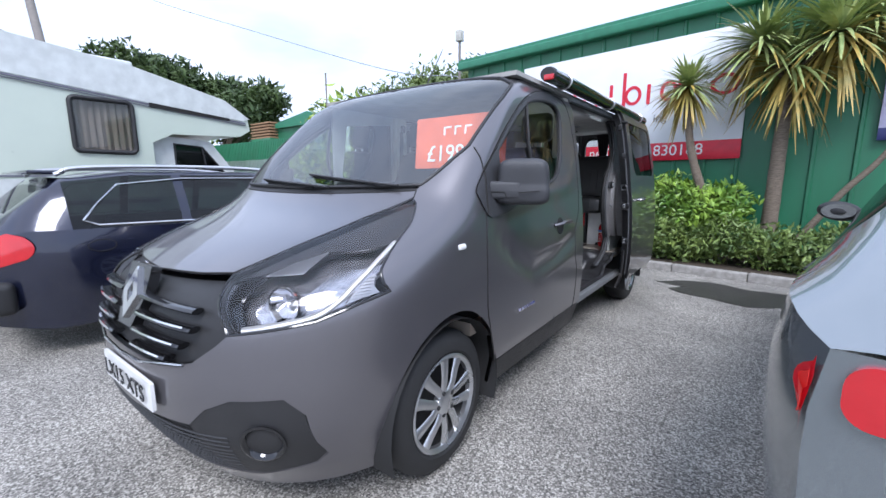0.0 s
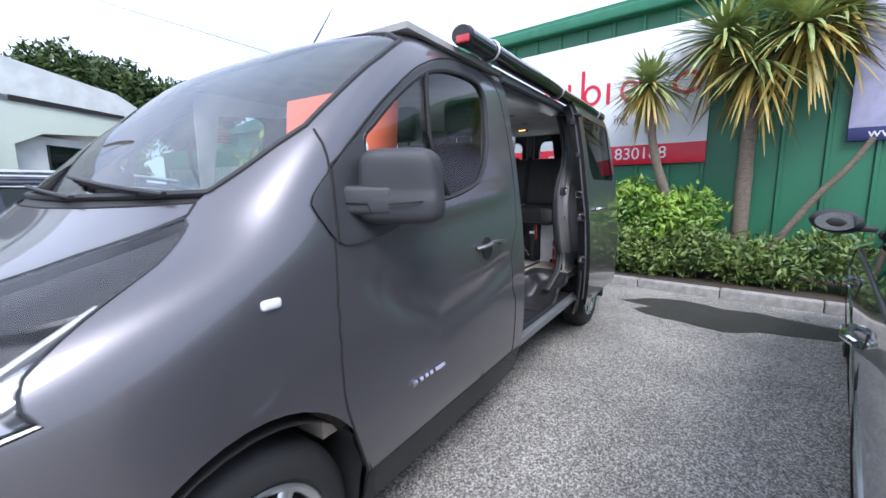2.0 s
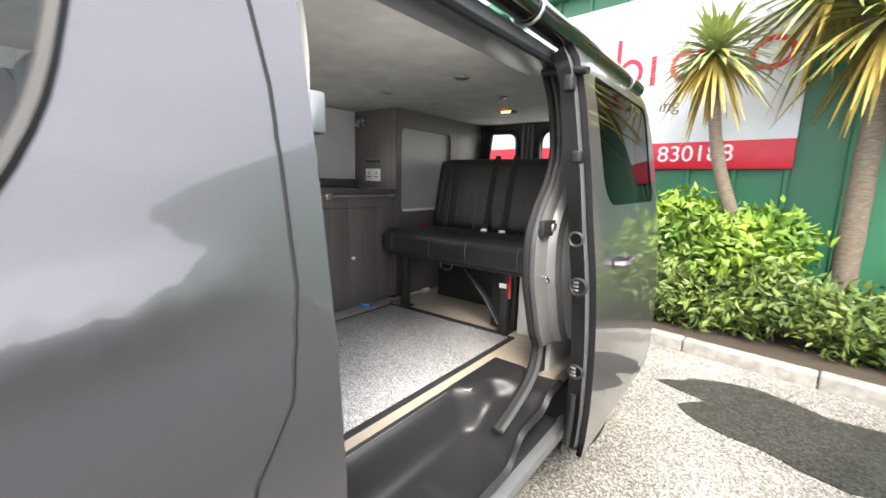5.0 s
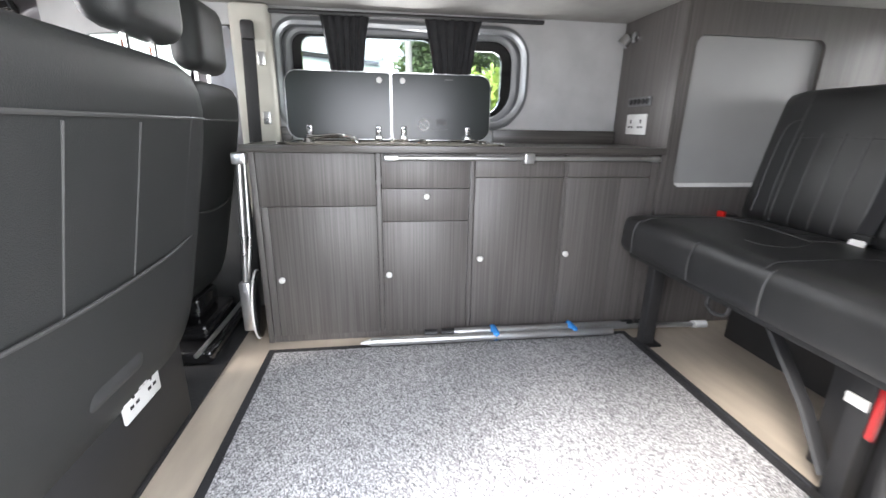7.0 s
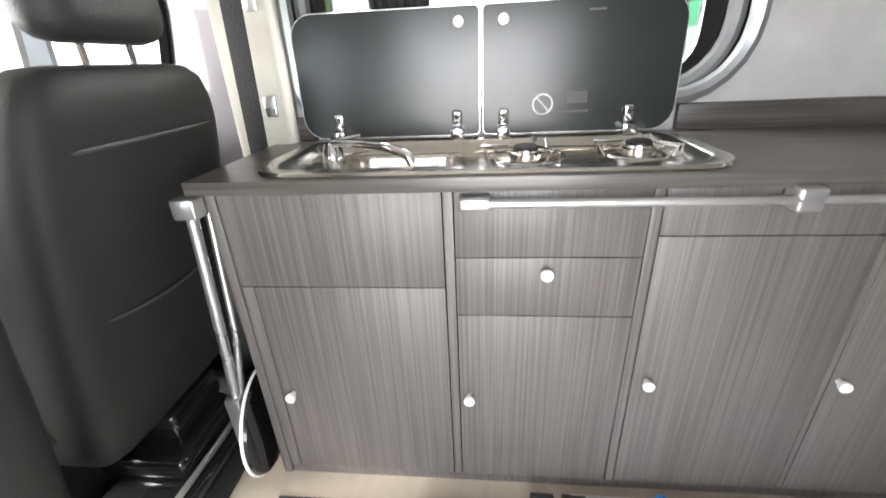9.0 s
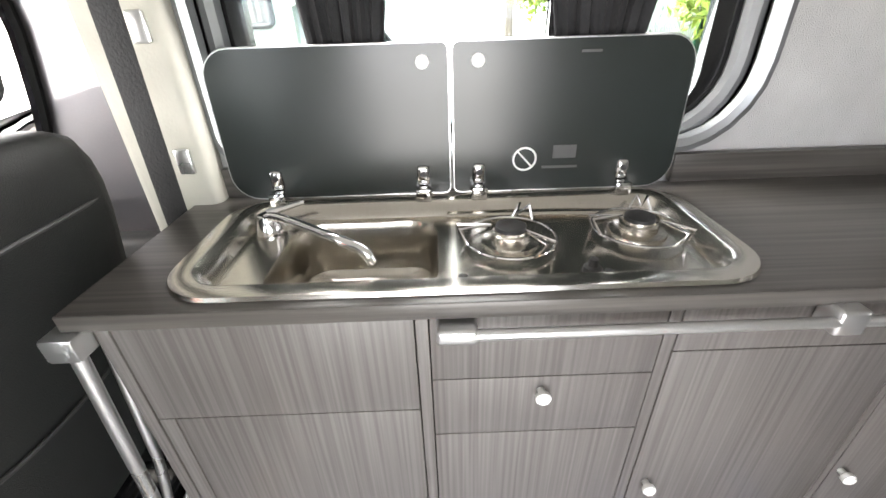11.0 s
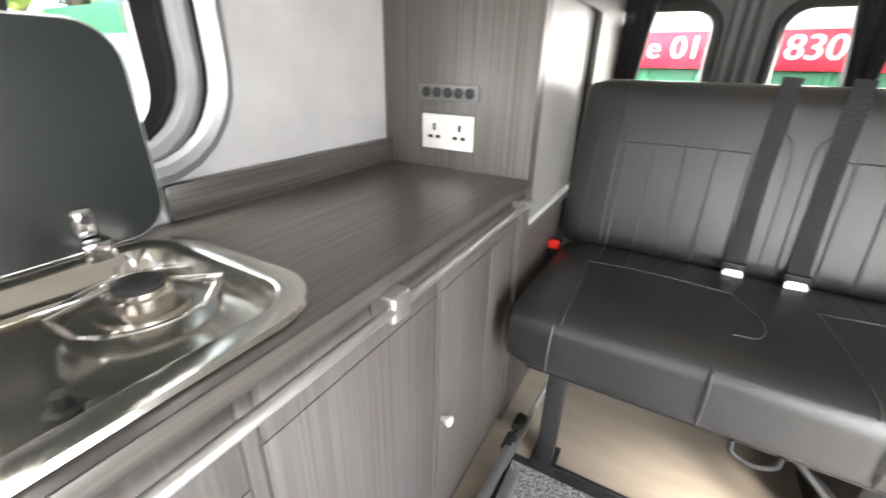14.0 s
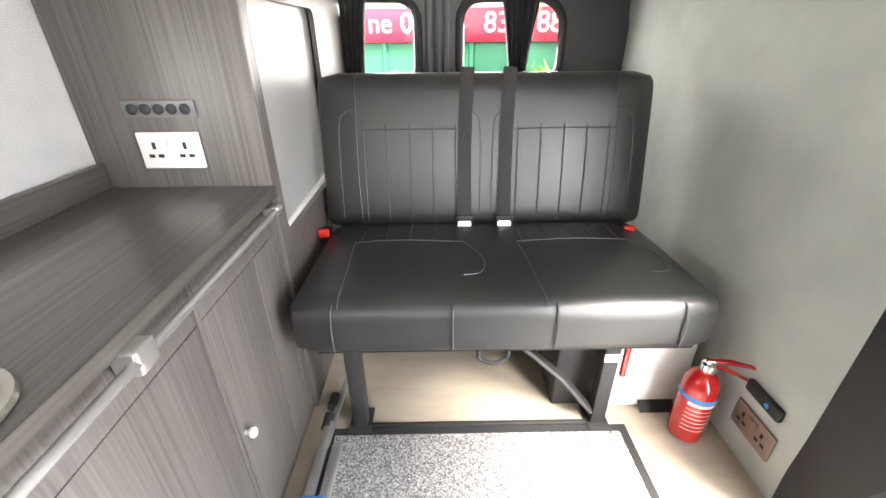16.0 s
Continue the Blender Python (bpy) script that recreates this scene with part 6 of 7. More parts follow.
def hedge(name, label, spots, count, size, seed, material):
    h = thing(name, label, "shrub", kind="stuff")
    leaf_cloud("leaves", material, h, spots, count, size, seed)
    bm = bmesh.new()
    r = random.Random(seed)
    for s in spots[::2]:
        for k in range(3):
            tube([(s[0] + r.uniform(-0.1, 0.1), s[1], 0.05), (s[0] + r.uniform(-0.2, 0.2), s[1] + r.uniform(-0.1, 0.1), s[2])], [0.012, 0.005], 5, bm=bm)
    part("stems", bm, M_BARK, h)


r_ = random.Random(9)
spots = [(x, 6.95 - 0.14 * x + r_.uniform(-0.12, 0.12), 0.42 + r_.uniform(-0.06, 0.1), 0.38, 0.36, 0.34 + r_.uniform(-0.05, 0.08)) for x in [-4 + 0.26 * k for k in range(38)]]
hedge("low_hedge", "low clipped green hedge behind the kerb", spots, 22000, 0.045, 3, M_LEAF2)
spots = [(x, 7.25 - 0.1 * x + r_.uniform(-0.15, 0.15), 0.95 + r_.uniform(-0.12, 0.15), 0.36, 0.32, 0.42) for x in [-4.2 + 0.27 * k for k in range(19)]]
hedge("leafy_shrub", "bright green leafy shrub in front of the sign", spots, 16000, 0.06, 5, M_LEAF)


def palm(name, x, y, height, lean, crowns, seed, size):
    """A cabbage palm: ringed trunk, heads of long sword leaves, the lowest yellow and hanging."""
    r = random.Random(seed)
    t = thing(name, "cabbage palm with green and yellowing sword leaves", "palm tree", "palms")
    base = Vector((x, y, 0.05))
    tip = base + Vector((lean, 0.0, height))
    pts = [base + (tip - base) * (k / 14) + Vector((lean * 0.25 * math.sin(k / 14 * math.pi), 0, 0)) for k in range(15)]
    part("trunk", tube(pts, [0.095 * (1 - 0.35 * k / 14) * size + 0.006 * (k % 2) for k in range(15)], 12), M_BARK, t)
    for cx, cy, cz, n, ln in crowns:
        c = tip + Vector((cx, cy, cz))
        if cz or cx:
            part("limb", tube([tip - Vector((0, 0, 0.1)), c], [0.055 * size, 0.045 * size], 8), M_BARK, t)
        for matl, frac, nm in ((M_FROND, 0.74, "crown"), (M_FROND_Y, 0.26, "dry_leaves")):
            vs, fs = [], []
            for i in range(int(n * frac)):
                az = r.uniform(0, math.tau)
                el = r.uniform(-0.35, 1.35) if matl is M_FROND else r.uniform(-1.2, 0.15)
                L = ln * r.uniform(0.7, 1.1)
                d = Vector((math.cos(az) * math.cos(el), math.sin(az) * math.cos(el), math.sin(el)))
                sidev = d.cross(Vector((0, 0, 1)))
                sidev = sidev.normalized() if sidev.length > 0.05 else Vector((1, 0, 0))
                droop = r.uniform(0.15, 0.5) * L
                w = r.uniform(0.014, 0.022) * (ln / 0.6) ** 0.5
                o = len(vs)
                for k in range(6):
                    s = k / 5
                    p = c + d * (L * s) - Vector((0, 0, droop * s * s))
                    ww = w * (0.55 + 1.6 * s) * (1 - s) ** 0.7 + 0.002
                    vs += [p - sidev * ww, p + sidev * ww]
                for k in range(5):
                    fs.append((o + 2 * k, o + 2 * k + 1, o + 2 * k + 3, o + 2 * k + 2))
            me = bpy.data.meshes.new(nm)
            me.from_pydata([tuple(v) for v in vs], [], fs)
            me.materials.append(matl)
            new(nm, me).parent = t
    return t


palm("palm_tree", 0.95, 7.2, 2.72, -0.95, [(0, 0, 0, 300, 0.62)], 1, 0.75)
palm("palm_tree", 1.2, 7.35, 2.75, 0.02, [(0, 0, 0.12, 200, 0.9), (0.45, -0.12, 0.42, 300, 0.95), (-0.35, 0.1, 0.5, 280, 0.9), (0.8, 0.2, 0.6, 220, 0.85)], 2, 1.15)
t = thing("bare_palm", "bare leaning brown palm stem", "palm tree")
part("trunk", tube(curve_points([(1.28, 7.2, 0.05), (1.68, 7.2, 0.73), (1.95, 7.2, 1.19), (2.20, 7.2, 1.53), (2.38, 7.2, 1.86)], 4), [0.05 - 0.0012 * k for k in range(17)], 10), M_BARK, t)
rr = random.Random(5)
bm = bmesh.new()
for k in range(70):
    p = Vector((2.95 + rr.uniform(-0.25, 0.25), 7.3 + rr.uniform(-0.2, 0.2), 3.1 + rr.uniform(-0.3, 0.4)))
    tube([p, p + Vector((rr.uniform(-0.4, 0.35), rr.uniform(-0.3, 0.3), rr.uniform(-0.2, 0.5)))], [0.006, 0.002], 4, bm=bm)
part("dry_twigs", bm, M_BARK, t)

# far trees, sheds, posts and wires
def tree(name, label, spots, count, size, seed, material, trunk=True):
    t = thing(name, label, "tree")
    leaf_cloud("crown", material, t, spots, count, size, seed, shell=0.4)
    if trunk:
        c = spots[0]
        bm = tube([(c[0], c[1], 0), (c[0], c[1], c[2] * 0.6), (c[0] + 0.3, c[1], c[2])], [0.4, 0.3, 0.1], 8)
        for s in spots[1:6]:
            tube([(c[0], c[1], c[2] * 0.5), ((c[0] + s[0]) / 2, (c[1] + s[1]) / 2, (c[2] * 0.6 + s[2]) / 2), s[:3]], [0.2, 0.12, 0.04], 6, bm=bm)
        part("trunk", bm, M_BARK, t)
    return t


def clump(cx, cy, cz, w, d, h, n, seed):
    r = random.Random(seed)
    return [(cx + r.uniform(-w, w), cy + r.uniform(-d, d), cz + r.uniform(-h, h), r.uniform(1.2, 2.4), r.uniform(1.2, 2.4), r.uniform(0.9, 1.8)) for _ in range(n)]


for cx, cy, cz, k in ((-43, 8.5, 8.6, 1), (-41, 12.5, 8.8, 2), (-40, 16.5, 8.2, 3), (-37.5, 20.6, 7.6, 4)):
    tree("tree", "dark green broadleaf tree beyond the yard", clump(cx, cy, cz, 2.2, 2.4, 2.0, 15, k), 7000, 0.3, 10 + k, M_TREE)
for cx, cz, k in ((-18.0, 4.3, 4), (-15.2, 4.7, 5), (-12.6, 4.9, 6), (-9.8, 5.0, 7)):
    tree("tree", "pale green bushy tree behind the van", clump(cx, 16.4, cz, 1.0, 0.8, 0.7, 8, k), 5000, 0.15, 14 + k, M_TREE2)
for k in range(5, 10):
    tree("tree", "broadleaf tree along the yard boundary", clump(-22 + k * 0.8 - 14 * (k % 2), -14 + 5 * k, 3.6, 2.2, 2.2, 1.6, 9, 20 + k), 2600, 0.28, 30 + k, M_TREE3)
shed = thing("shed", "dull green metal shed with low pitched roof", "building")
part("wall", box(-25.5, -18.3, 15.0, 21, 0, 4.6, 0), M_CLAD, shed)
part("roof", plate([[(-25.9, 4.6), (-17.9, 4.6), (-20.5, 5.35)]], 14.8, 21.2, xz), M_CLADTRIM, shed)
fence = thing("fence", "green corrugated sheet fence", "fence")
part("sheet", box(-31, -20.5, 14.3, 14.36, 0.3, 3.85, 0), M_CLAD, fence)
bm = bmesh.new()
for k in range(52):
    box(-31 + k * 0.2, -30.9 + k * 0.2, 14.22, 14.3, 0.3, 3.85, 0.005, bm=bm)
part("ribs", bm, M_CLAD, fence)
bm = bmesh.new()
for k in range(60):
    box(-29 + k * 0.16, -28.93 + k * 0.16, 13.6, 13.63, 0, 2.6, 0.004, bm=bm)
pal = thing("palisade_fence", "grey steel palisade fence", "fence")
part("pales", bm, M_ALU, pal)
part("rail", box(-29, -19.4, 13.63, 13.67, 2.0, 2.06, 0.004), M_ALU, pal)
stack = thing("pallet_stack", "stack of wooden pallets", "pallets")
part("base_block", box(-26.2, -23.9, 14.4, 15.0, 0.0, 4.0, 0.02), M_CLAD, stack)
for k in range(6):
    part("pallet", box(-26.2 + 0.1 * (k % 2), -23.9, 14.4, 15.0, 4.0 + k * 0.18, 4.1 + k * 0.18, 0.01), M_WOOD, stack)
post = thing("lamp_post", "slim post with a square yellow-grey flood lamp", "lamp post")
part("pole", tube([(-7.65, 12.0, 0), (-7.65, 12.0, 6.1)], 0.045, 8), M_POLE, post)
part("head", box(-7.76, -7.54, 11.9, 12.1, 6.05, 6.4, 0.02), M_CREAM, post)
pole2 = thing("telegraph_pole", "weathered leaning wooden pole", "pole")
part("shaft", tube([(-22.4, 4.5, 0), (-27.2, 4.5, 11.3)], [0.2, 0.17], 10), M_POLE, pole2)
pole3 = thing("pole", "thin grey metal pole in the distance", "pole")
part("shaft", tube([(-15.0, 12.0, 0), (-15.0, 12.0, 6.1)], 0.035, 8), M_POLE, pole3)
wire = thing("overhead_cable", "thin overhead cable against the sky", "cable")
part("wire", tube(curve_points([(-31.0, 8.5, 13.4), (-26.4, 9.5, 11.1), (-19.0, 10.8, 8.4), (-11.3, 12.0, 5.7), (-7.65, 12.0, 4.9)], 10), 0.016, 5), M_LINE, wire)
wire = thing("overhead_cable", "thin overhead cable against the sky", "cable")
part("wire", tube([(-27.0, 4.5, 11.0), (-29.5, 2.2, 7.0)], 0.03, 5), M_LINE, wire)


# ---- motorhome ----
mh = thing("motorhome", "pale green and white coachbuilt motorhome with over-cab nose", "motorhome")
prof = [(-3.2, 0.45), (1.75, 0.45), (1.75, 1.85), (2.0, 1.98), (2.95, 2.02), (3.12, 2.12), (3.1, 2.28), (2.75, 2.52), (1.6, 2.78), (0.3, 2.92), (-3.0, 2.98), (-3.2, 2.9)]
wn_ = rrect(0.93, 1.55, 1.70, 2.33, 0.06)
body = part("body", plate([[p for p in prof], wn_], -7.7, -5.6, yz()), M_MH, mh, smooth=False)
roof = part("roof", plate([[(-3.22, 2.56), (0.4, 2.50), (1.8, 2.36), (3.02, 2.26), (3.12, 2.30), (2.75, 2.54), (1.6, 2.80), (0.3, 2.94), (-3.0, 3.0), (-3.22, 2.92)]], -7.72, -5.585, yz()), M_MHROOF, mh, smooth=False)
for z0, z1, zz, nm, m_ in ((2.545, 2.49, 0.02, "stripe", M_STRIPE), (2.505, 2.455, 0.008, "stripe", M_STRIPE)):
    part(nm, plate([[(-3.2, z0), (0.4, z1), (1.8, z1 - 0.14), (3.05, z1 - 0.25), (3.05, z1 - 0.25 - zz), (1.8, z1 - 0.14 - zz), (0.4, z1 - zz), (-3.2, z0 - zz)]], -5.6, -5.58, yz()), m_, mh, smooth=False)
part("stripe", plate([[(1.75, 2.37), (2.8, 2.28), (2.8, 2.24), (1.75, 2.31)]], -5.6, -5.576, yz()), M_GAP, mh, smooth=False)
part("stripe", plate([[(-3.2, 1.37), (1.7, 1.42), (1.7, 1.40), (-3.2, 1.35)]], -5.6, -5.588, yz()), M_STRIPE, mh, smooth=False)
part("lower_panel", box(-5.6, -5.586, -3.2, 1.75, 0.45, 1.36, 0), M_MHROOF, mh)
part("blue_stripe", box(-5.6, -5.578, -3.2, 1.75, 1.05, 1.10, 0), M_NAVY, mh)
wf = part("window", tube([(-5.59, y, z) for y, z in wn_], 0.028, 8, closed=True), M_BLACK, mh, "side window in a black frame with closed pinkish curtains")
part("pane", plate([wn_], -5.600, -5.597, yz()), M_GLASS, wf, smooth=False).visible_shadow = False
b = bmesh.new()
rows = [[b.verts.new((-5.63 + 0.012 * math.sin(k * 1.9), 0.9 + k * 0.0225, z)) for k in range(31)] for z in (1.66, 2.36)]
for k in range(30):
    b.faces.new((rows[0][k], rows[0][k + 1], rows[1][k + 1], rows[1][k]))
part("curtain", b, M_CURTAIN, wf)
for y in (1.07, 1.42):
    part("catch", box(-5.60, -5.575, y, y + 0.05, 1.735, 1.75, 0.004), M_BLACK, wf)
cab_prof = [(1.7, 0.45), (3.9, 0.45), (3.9, 0.95), (3.75, 1.1), (3.1, 1.18), (2.55, 1.92), (1.7, 1.98)]
cabwin = [(2.05, 1.25), (2.9, 1.25), (2.42, 1.83), (2.05, 1.86)]
cab_ = part("cab", plate([cab_prof, cabwin], -7.45, -5.72, yz()), M_MHROOF, mh, smooth=False)
part("cab_window", plate([cabwin], -5.74, -5.735, yz()), M_TINT, cab_, smooth=False)
part("cab_window_frame", tube([(-5.72, y, z) for y, z in cabwin], 0.018, 6, closed=True), M_BLACK, cab_)
part("quarter_post", tube([(-5.718, 2.5, 1.25), (-5.718, 2.42, 1.82)], 0.014, 6), M_BLACK, cab_)
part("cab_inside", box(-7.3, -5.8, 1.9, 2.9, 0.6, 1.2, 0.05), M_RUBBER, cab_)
part("roof_vent", box(-6.6, -6.0, 0.9, 1.75, 2.86, 2.95, 0.03, 3), M_MHROOF, mh)
part("roof_dish", lathe([(0.05, 0), (0.2, 0.05), (0.22, 0.08), (0.05, 0.12)], 24, Matrix.Translation((-6.1, 0.35, 2.94))), M_CREAM, mh)
for wy in (-1.6, 3.1):
    wv = part("wheel", lathe([(0.22, -0.1), (0.32, -0.1), (0.34, -0.05), (0.34, 0.06), (0.3, 0.09), (0.2, 0.07), (0.001, 0.05)], 32, pose(-5.78, wy, 0.34, 0, 90, 0), caps=False), M_RUBBER, mh)


# ---- shared shape of the two cars ----
def car(name, label, m, paint, spec):
    """A car as lengthwise sections: y from its tail forward, half width, belt and roof line."""
    c = thing(name, label, "car", m=m)
    L, W = spec["length"], spec["width"] / 2
    top, belt = spec["top"], spec["belt"]
    n = 60

    def line(tbl, y):
        return float(np.interp(y, [p[0] for p in tbl], [p[1] for p in tbl]))

    def wid(y, z):
        e = min(y, L - y)
        taper = (1 - max(0.0, 1 - e / 0.55) ** 2.4 * spec.get("taper", 0.30))
        bz = line(belt, y)
        if z <= bz:
            k = (z - 0.2) / (bz - 0.2)
            return W * taper * (0.93 + 0.07 * math.sin(min(1, max(0, k) * 1.25) * math.pi / 2)) * (1 - 0.03 * max(0, k - 0.8) / 0.2)
        tz = line(top, y)
        k = (z - bz) / max(0.02, tz - bz)
        return W * taper * (0.97 - 0.22 * k ** 1.2)
    body = bmesh.new()
    ys = [L * k / n for k in range(n + 1)]
    fr_ = [0, 0.08, 0.2, 0.35, 0.5, 0.65, 0.8, 0.92, 1.0]
    secs = []
    for y in ys:
        bz = line(belt, y)
        lo = 0.22 + 0.06 * (max(0, 1 - min(y, L - y) / 0.3))
        zs = [lo + (bz - lo) * q for q in fr_]
        sec = [(wid(y, z), z) for z in zs]
        secs.append((y, sec))
    for sgn in (1, -1):
        vs = [[body.verts.new((sgn * x, y, z)) for x, z in sec] for y, sec in secs]
        for a, b_ in zip(vs, vs[1:]):
            for k in range(len(a) - 1):
                mid = (a[k].co + b_[k + 1].co) / 2
                if any(math.hypot(mid.y - wy, mid.z - 0.32) < 0.35 for wy in spec["wheels"]):
                    continue
                body.faces.new((a[k], a[k + 1], b_[k + 1], b_[k]))
    # tail and nose
    for y, sec in (secs[0], secs[-1]):
        for (xa, za), (xb, zb) in zip(sec, sec[1:]):
            vv = [body.verts.new(p) for p in ((-xa, y, za), (xa, y, za), (xb, y, zb), (-xb, y, zb))]
            body.faces.new(vv)
    part("body", body, paint, c)
    # deck (bonnet, roof, tailgate) over the belt
    deck, panes = bmesh.new(), {}
    rows = []
    for y in ys:
        bz, tz = line(belt, y), line(top, y)
        kk = [0, 0.5, 0.93, 0.99, 1.0, 1.0]
        row = []
        for q, inn in zip(kk, (1, 1, 1, 0.97, 0.80, 0.0)):
            z = bz + (tz - bz) * q
            row.append((wid(y, z) * inn, z + (0.012 if inn == 0 else 0)))
        rows.append((y, row))
    for sgn in (1, -1):
        for (y0, r0), (y1, r1) in zip(rows, rows[1:]):
            ym = (y0 + y1) / 2
            for k in range(5):
                side_glass = k < 2 and any(a < ym < b_ for a, b_ in spec["glass"]) and line(top, ym) - line(belt, ym) > 0.12
                end_glass = k >= 4 and any(a < ym < b_ for a, b_ in spec["screens"])
                tgt = deck
                if side_glass or end_glass:
                    key = (sgn, [a < ym < b_ for a, b_ in spec["glass"]].index(True)) if side_glass else (0, [a < ym < b_ for a, b_ in spec["screens"]].index(True))
                    tgt = panes.setdefault(key, None) or bmesh.new()
                    panes[key] = tgt
                vv = [tgt.verts.new(p) for p in ((sgn * r0[k][0], y0, r0[k][1]), (sgn * r0[k + 1][0], y0, r0[k + 1][1]), (sgn * r1[k + 1][0], y1, r1[k + 1][1]), (sgn * r1[k][0], y1, r1[k][1]))]
                if len({tuple(round(q, 5) for q in v.co) for v in vv}) > 2:
                    try:
                        tgt.faces.new(vv)
                    except ValueError:
                        pass
    for t in (deck, *panes.values()):
        bmesh.ops.remove_doubles(t, verts=t.verts[:], dist=1e-4)
    part("upper_body", deck, paint, c)
    for t in panes.values():
        part("window", t, M_TINT, c)
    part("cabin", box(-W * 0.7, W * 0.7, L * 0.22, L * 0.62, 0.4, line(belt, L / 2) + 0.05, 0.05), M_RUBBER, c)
    for wy in spec["wheels"]:
        for sgn in (1, -1):
            w = new("wheel")
            w.parent = c
            w.location, w.rotation_euler = (sgn * (W - 0.05), wy, 0.32), (0, radians(90 * sgn), 0)
            part("tyre", lathe([(0.20, -0.2), (0.29, -0.2), (0.315, -0.17), (0.32, -0.05), (0.30, 0.0), (0.25, 0.008), (0.21, 0.0)], 40, caps=False), M_RUBBER, w)
            part("rim", lathe([(0.21, 0.0), (0.215, 0.006), (0.19, -0.02), (0.12, -0.03), (0.05, -0.01), (0.001, -0.008)], 40, caps=False), M_ALLOY, w)
            part("arch_liner", lathe([(0.34, -0.26), (0.345, -0.02)], 32, caps=False), M_RUBBER, w)
    return c, wid, line


# silver-blue hatchback
hm = Matrix.Translation((1.87, 0.514, 0)) @ pose(0, 0, 0, 0, 0, -11)
hatch, hw, hline = car("hatchback", "silver-blue hatchback with red tail lamps", hm, M_SILVER, dict(
    length=5.0, width=1.80, taper=0.15, wheels=(1.0, 4.05), belt=((0, 1.0), (0.25, 1.03), (0.6, 1.04), (2.5, 0.98), (3.4, 0.94), (4.3, 0.87), (5.0, 0.62)),
    top=((0, 1.01), (0.08, 1.04), (0.35, 1.14), (0.8, 1.32), (1.3, 1.43), (2.1, 1.47), (2.6, 1.40), (3.15, 1.18), (3.6, 0.99), (4.4, 0.90), (5.0, 0.66)),
    glass=((0.75, 1.25), (1.29, 2.05), (2.1, 3.15)), screens=((0.3, 0.95), (2.7, 3.4))))


def car_lamp(c, wid, y0, y1, z0, z1, side, name, material, off=0.008):
    b = bmesh.new()
    g = []
    for j in range(9):
        z = z0 + (z1 - z0) * j / 8
        row = []
        for i in range(15):
            y = y0 + (y1 - y0) * i / 14
            k = math.sin(math.pi * j / 8) ** 0.5
            yy = max(0.0, y - 0.12 * (1 - k) * i / 14)
            row.append(b.verts.new((side * (wid(max(yy, 0.001), z) + off), yy, z + 0.05 * i / 14)))
        g.append(row)
    for r0, r1 in zip(g, g[1:]):
        for i in range(14):
            b.faces.new((r0[i], r0[i + 1], r1[i + 1], r1[i]))
    return part(name, b, material, c)


for sd_ in (1, -1):
    tl = car_lamp(hatch, hw, 0.0, 0.05, 0.80, 0.93, sd_, "tail_lamp", M_RED)
    car_lamp(tl, hw, 0.01, 0.03, 0.84, 0.90, sd_, "lamp_core", M_BUCKLE, 0.011)
    edge_x = hw(0.001, 0.85)
    part("lamp_end", plate([rrect(min(sd_ * 0.56, sd_ * (edge_x - 0.05)), max(sd_ * 0.56, sd_ * (edge_x - 0.05)), 0.85, 0.985, 0.05)], -0.016, 0.0, xz), M_RED, tl)
    mc = Vector((sd_ * 0.985, 3.23, 1.104))
    b = bmesh.new()
    bmesh.ops.create_icosphere(b, subdivisions=3, radius=1)
    for v in b.verts:
        u = v.co
        v.co = Vector((u.x * 0.13, u.y * 0.08, u.z * 0.075 + 0.012 * u.x * sd_)) + mc
    mir = part("door_mirror", b, M_BLACK, hatch)
    part("mirror_glass", lathe([(0.001, 0), (1.0, 0.0)], 28, Matrix.Translation(mc + Vector((0, -0.074, 0.004))) @ pose(0, 0, 0, 90, 0, 0) @ Matrix.Diagonal((0.098, 0.055, 1, 1)), caps=False), M_DARKMIRROR, mir)
    part("mirror_arm", box(min(sd_ * 0.80, sd_ * 0.98), max(sd_ * 0.80, sd_ * 0.98), 3.22, 3.28, 1.045, 1.08, 0.01), M_BLACK, mir)
    for y in (1.4, 2.4):
        part("door_handle", tube([(sd_ * (hw(y, 0.86) + 0.004), y, 0.86), (sd_ * (hw(y, 0.86) + 0.03), y + 0.05, 0.865), (sd_ * (hw(y, 0.86) + 0.03), y + 0.15, 0.867), (sd_ * (hw(y, 0.86) + 0.004), y + 0.19, 0.865)], 0.012, 8), M_CHROME, hatch)
    part("side_crease", tube([(sd_ * (hw(y, 0.74 + 0.02 * y) + 0.001), y, 0.74 + 0.02 * y) for y in [0.5 + 0.15 * k for k in range(20)]], 0.004, 6), M_SILVER, hatch)
    for y in (1.27, 2.08, 3.35):
        part("door_gap", tube([(sd_ * (hw(y, z) + 0.001), y, z) for z in (0.35, 0.5, 0.65, 0.8, 0.93)], 0.0035, 6), M_GAP, hatch)
    part("window_trim", tube([(sd_ * (hw(y, hline(((0, 0.90), (0.25, 1.02), (0.6, 1.04), (2.5, 0.98), (3.4, 0.94)), y)) + 0.002), y, hline(((0, 0.90), (0.25, 1.02), (0.6, 1.04), (2.5, 0.98), (3.4, 0.94)), y)) for y in [0.75 + 0.12 * k for k in range(21)]], 0.007, 6), M_BLACK, hatch)

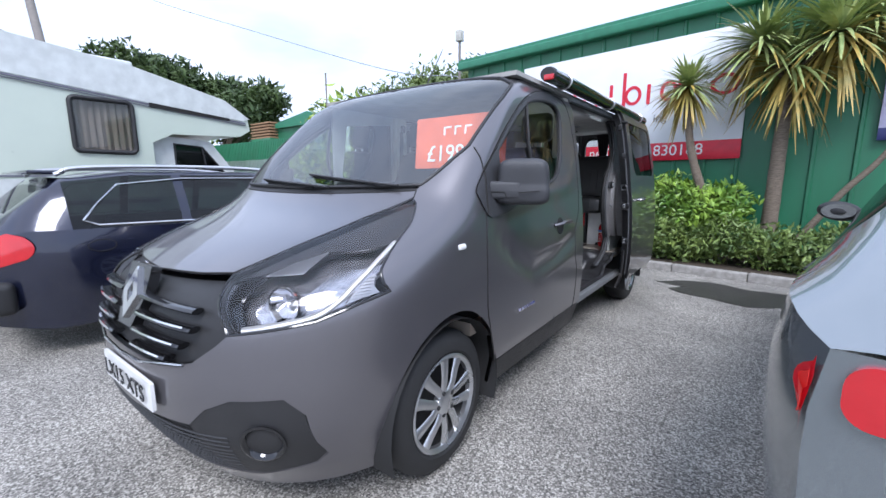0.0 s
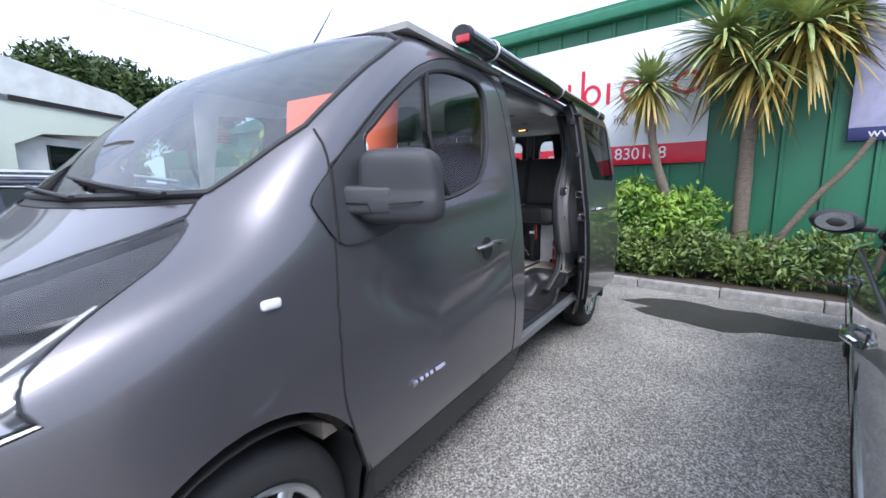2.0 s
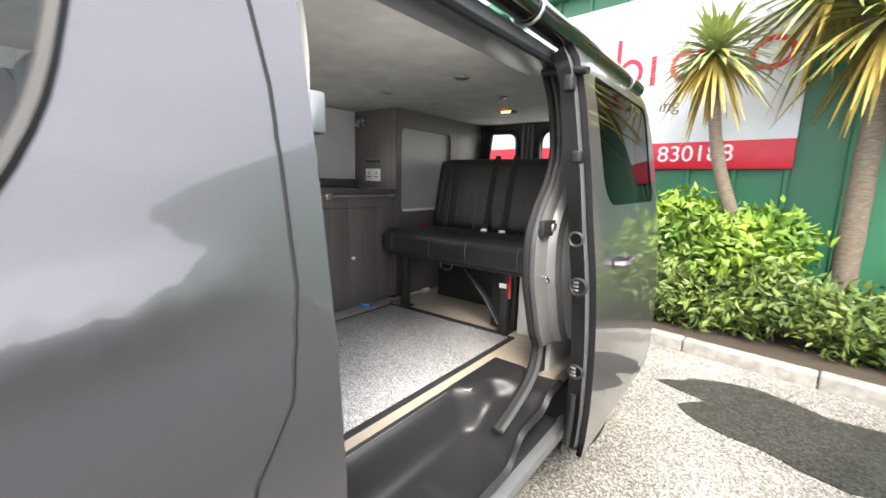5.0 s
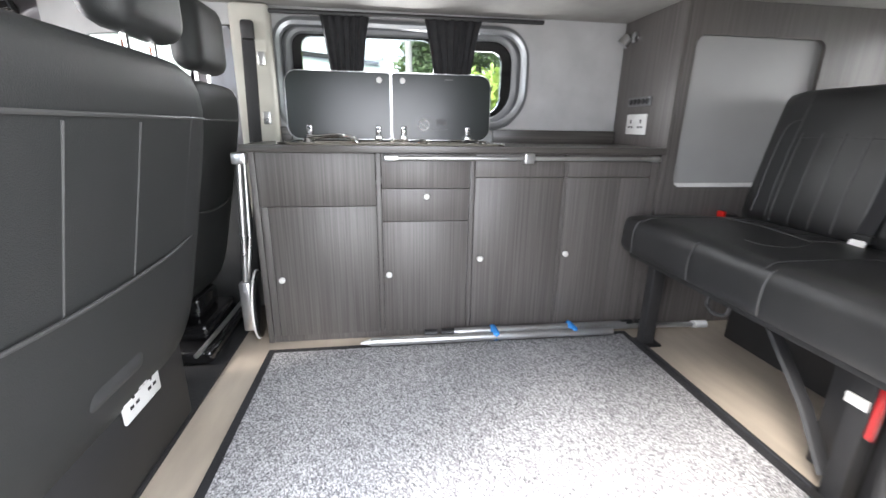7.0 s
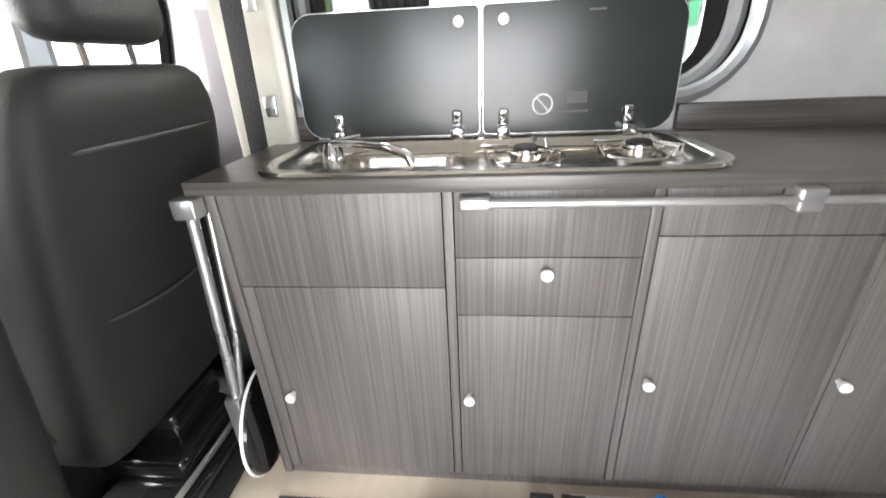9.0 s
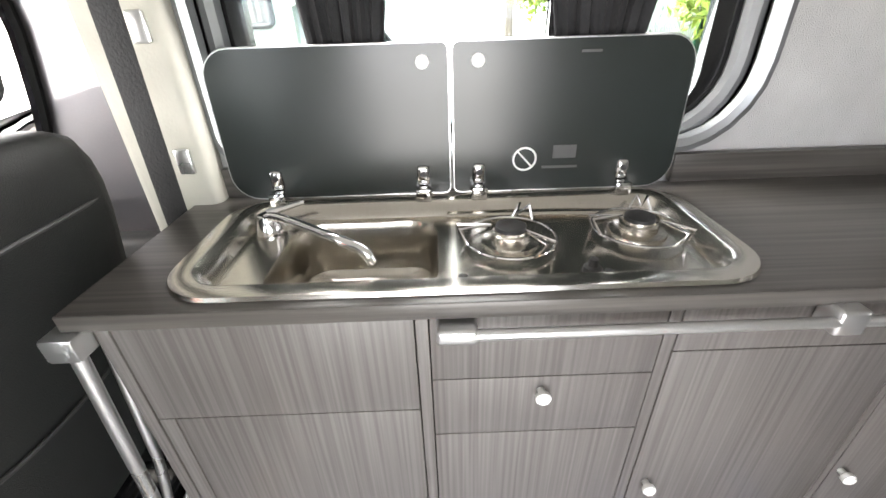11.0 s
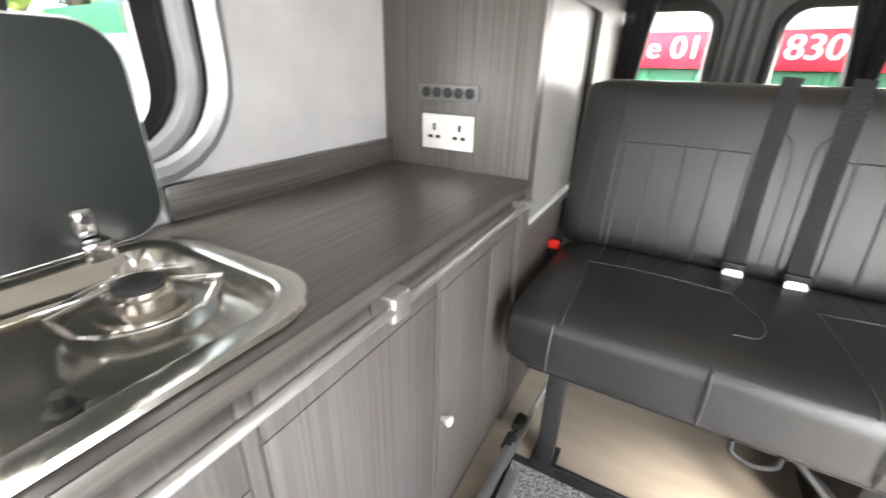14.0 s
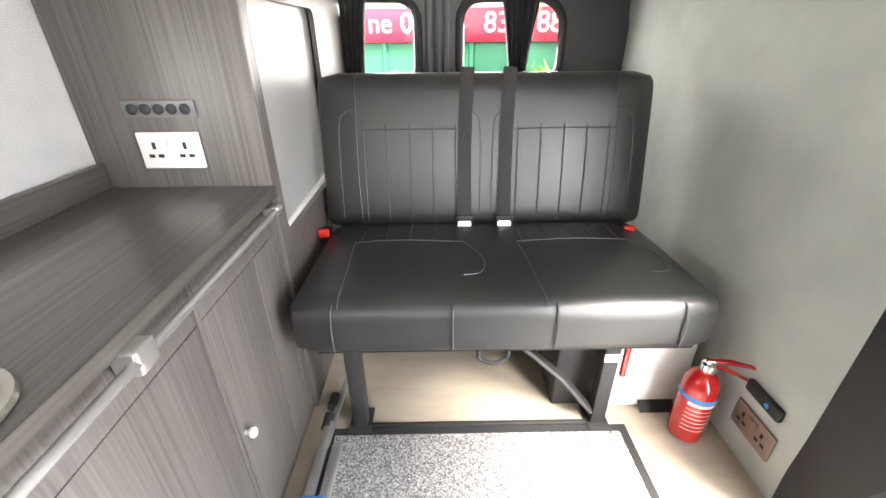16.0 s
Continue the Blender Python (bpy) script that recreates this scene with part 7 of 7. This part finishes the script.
# dark blue estate
em = Matrix.Translation((-4.0, -0.14, 0)) @ pose(0, 0, 0, 0, 0, 0)
estate, ew, eline = car("estate_car", "dark blue estate car with silver roof rails", em, M_BLUEPAINT, dict(
    length=4.6, width=1.80, wheels=(0.95, 3.65), belt=((0, 0.90), (0.2, 0.98), (1.5, 0.96), (3.0, 0.90), (3.8, 0.84), (4.6, 0.62)),
    top=((0, 0.95), (0.1, 1.05), (0.45, 1.36), (0.9, 1.42), (2.0, 1.43), (2.6, 1.36), (3.3, 0.98), (4.0, 0.88), (4.6, 0.66)),
    glass=((0.45, 1.25), (1.32, 2.0), (2.06, 2.95)), screens=((0.12, 0.42), (2.65, 3.3))))
for sd_ in (1, -1):
    tl = car_lamp(estate, ew, 0.0, 0.24, 0.70, 0.92, sd_, "tail_lamp", M_RED)
    rl = [(sd_ * 0.60, 0.45, 1.39), (sd_ * 0.61, 0.6, 1.445), (sd_ * 0.62, 1.2, 1.468), (sd_ * 0.62, 2.0, 1.462), (sd_ * 0.61, 2.5, 1.41)]
    part("roof_rail", tube(curve_points(rl, 5), 0.018, 8), M_ALU, estate, "silver roof rail")
    def at_(y, z, o=0.004, sd_=sd_):
        return (sd_ * (ew(y, z) + o), y, z)
    part("window_trim", tube([at_(y, z) for y, z in ((2.9, 0.95), (2.2, 0.97), (1.4, 0.985), (0.62, 1.0), (0.53, 1.04), (0.64, 1.16), (0.80, 1.31), (1.3, 1.36), (2.0, 1.365), (2.5, 1.32))], 0.009, 8), M_CHROME, estate, "chrome window surround")
    part("fuel_flap", tube([at_(0.62 + 0.09 * math.cos(a), 0.84 + 0.045 * math.sin(a), 0.001) for a in [k * math.tau / 24 for k in range(24)]], 0.003, 6, closed=True), M_GAP, estate)
    part("door_gap", tube([at_(1.32, z, 0.001) for z in (0.3, 0.5, 0.7, 0.95)], 0.0035, 6), M_GAP, estate)
part("bumper", box(-0.80, 0.80, -0.06, 0.12, 0.38, 0.62, 0.05, 4), M_BLACK, estate)
part("tailgate_spoiler", box(-0.58, 0.58, 0.30, 0.52, 1.395, 1.425, 0.012), M_BLUEPAINT, estate)
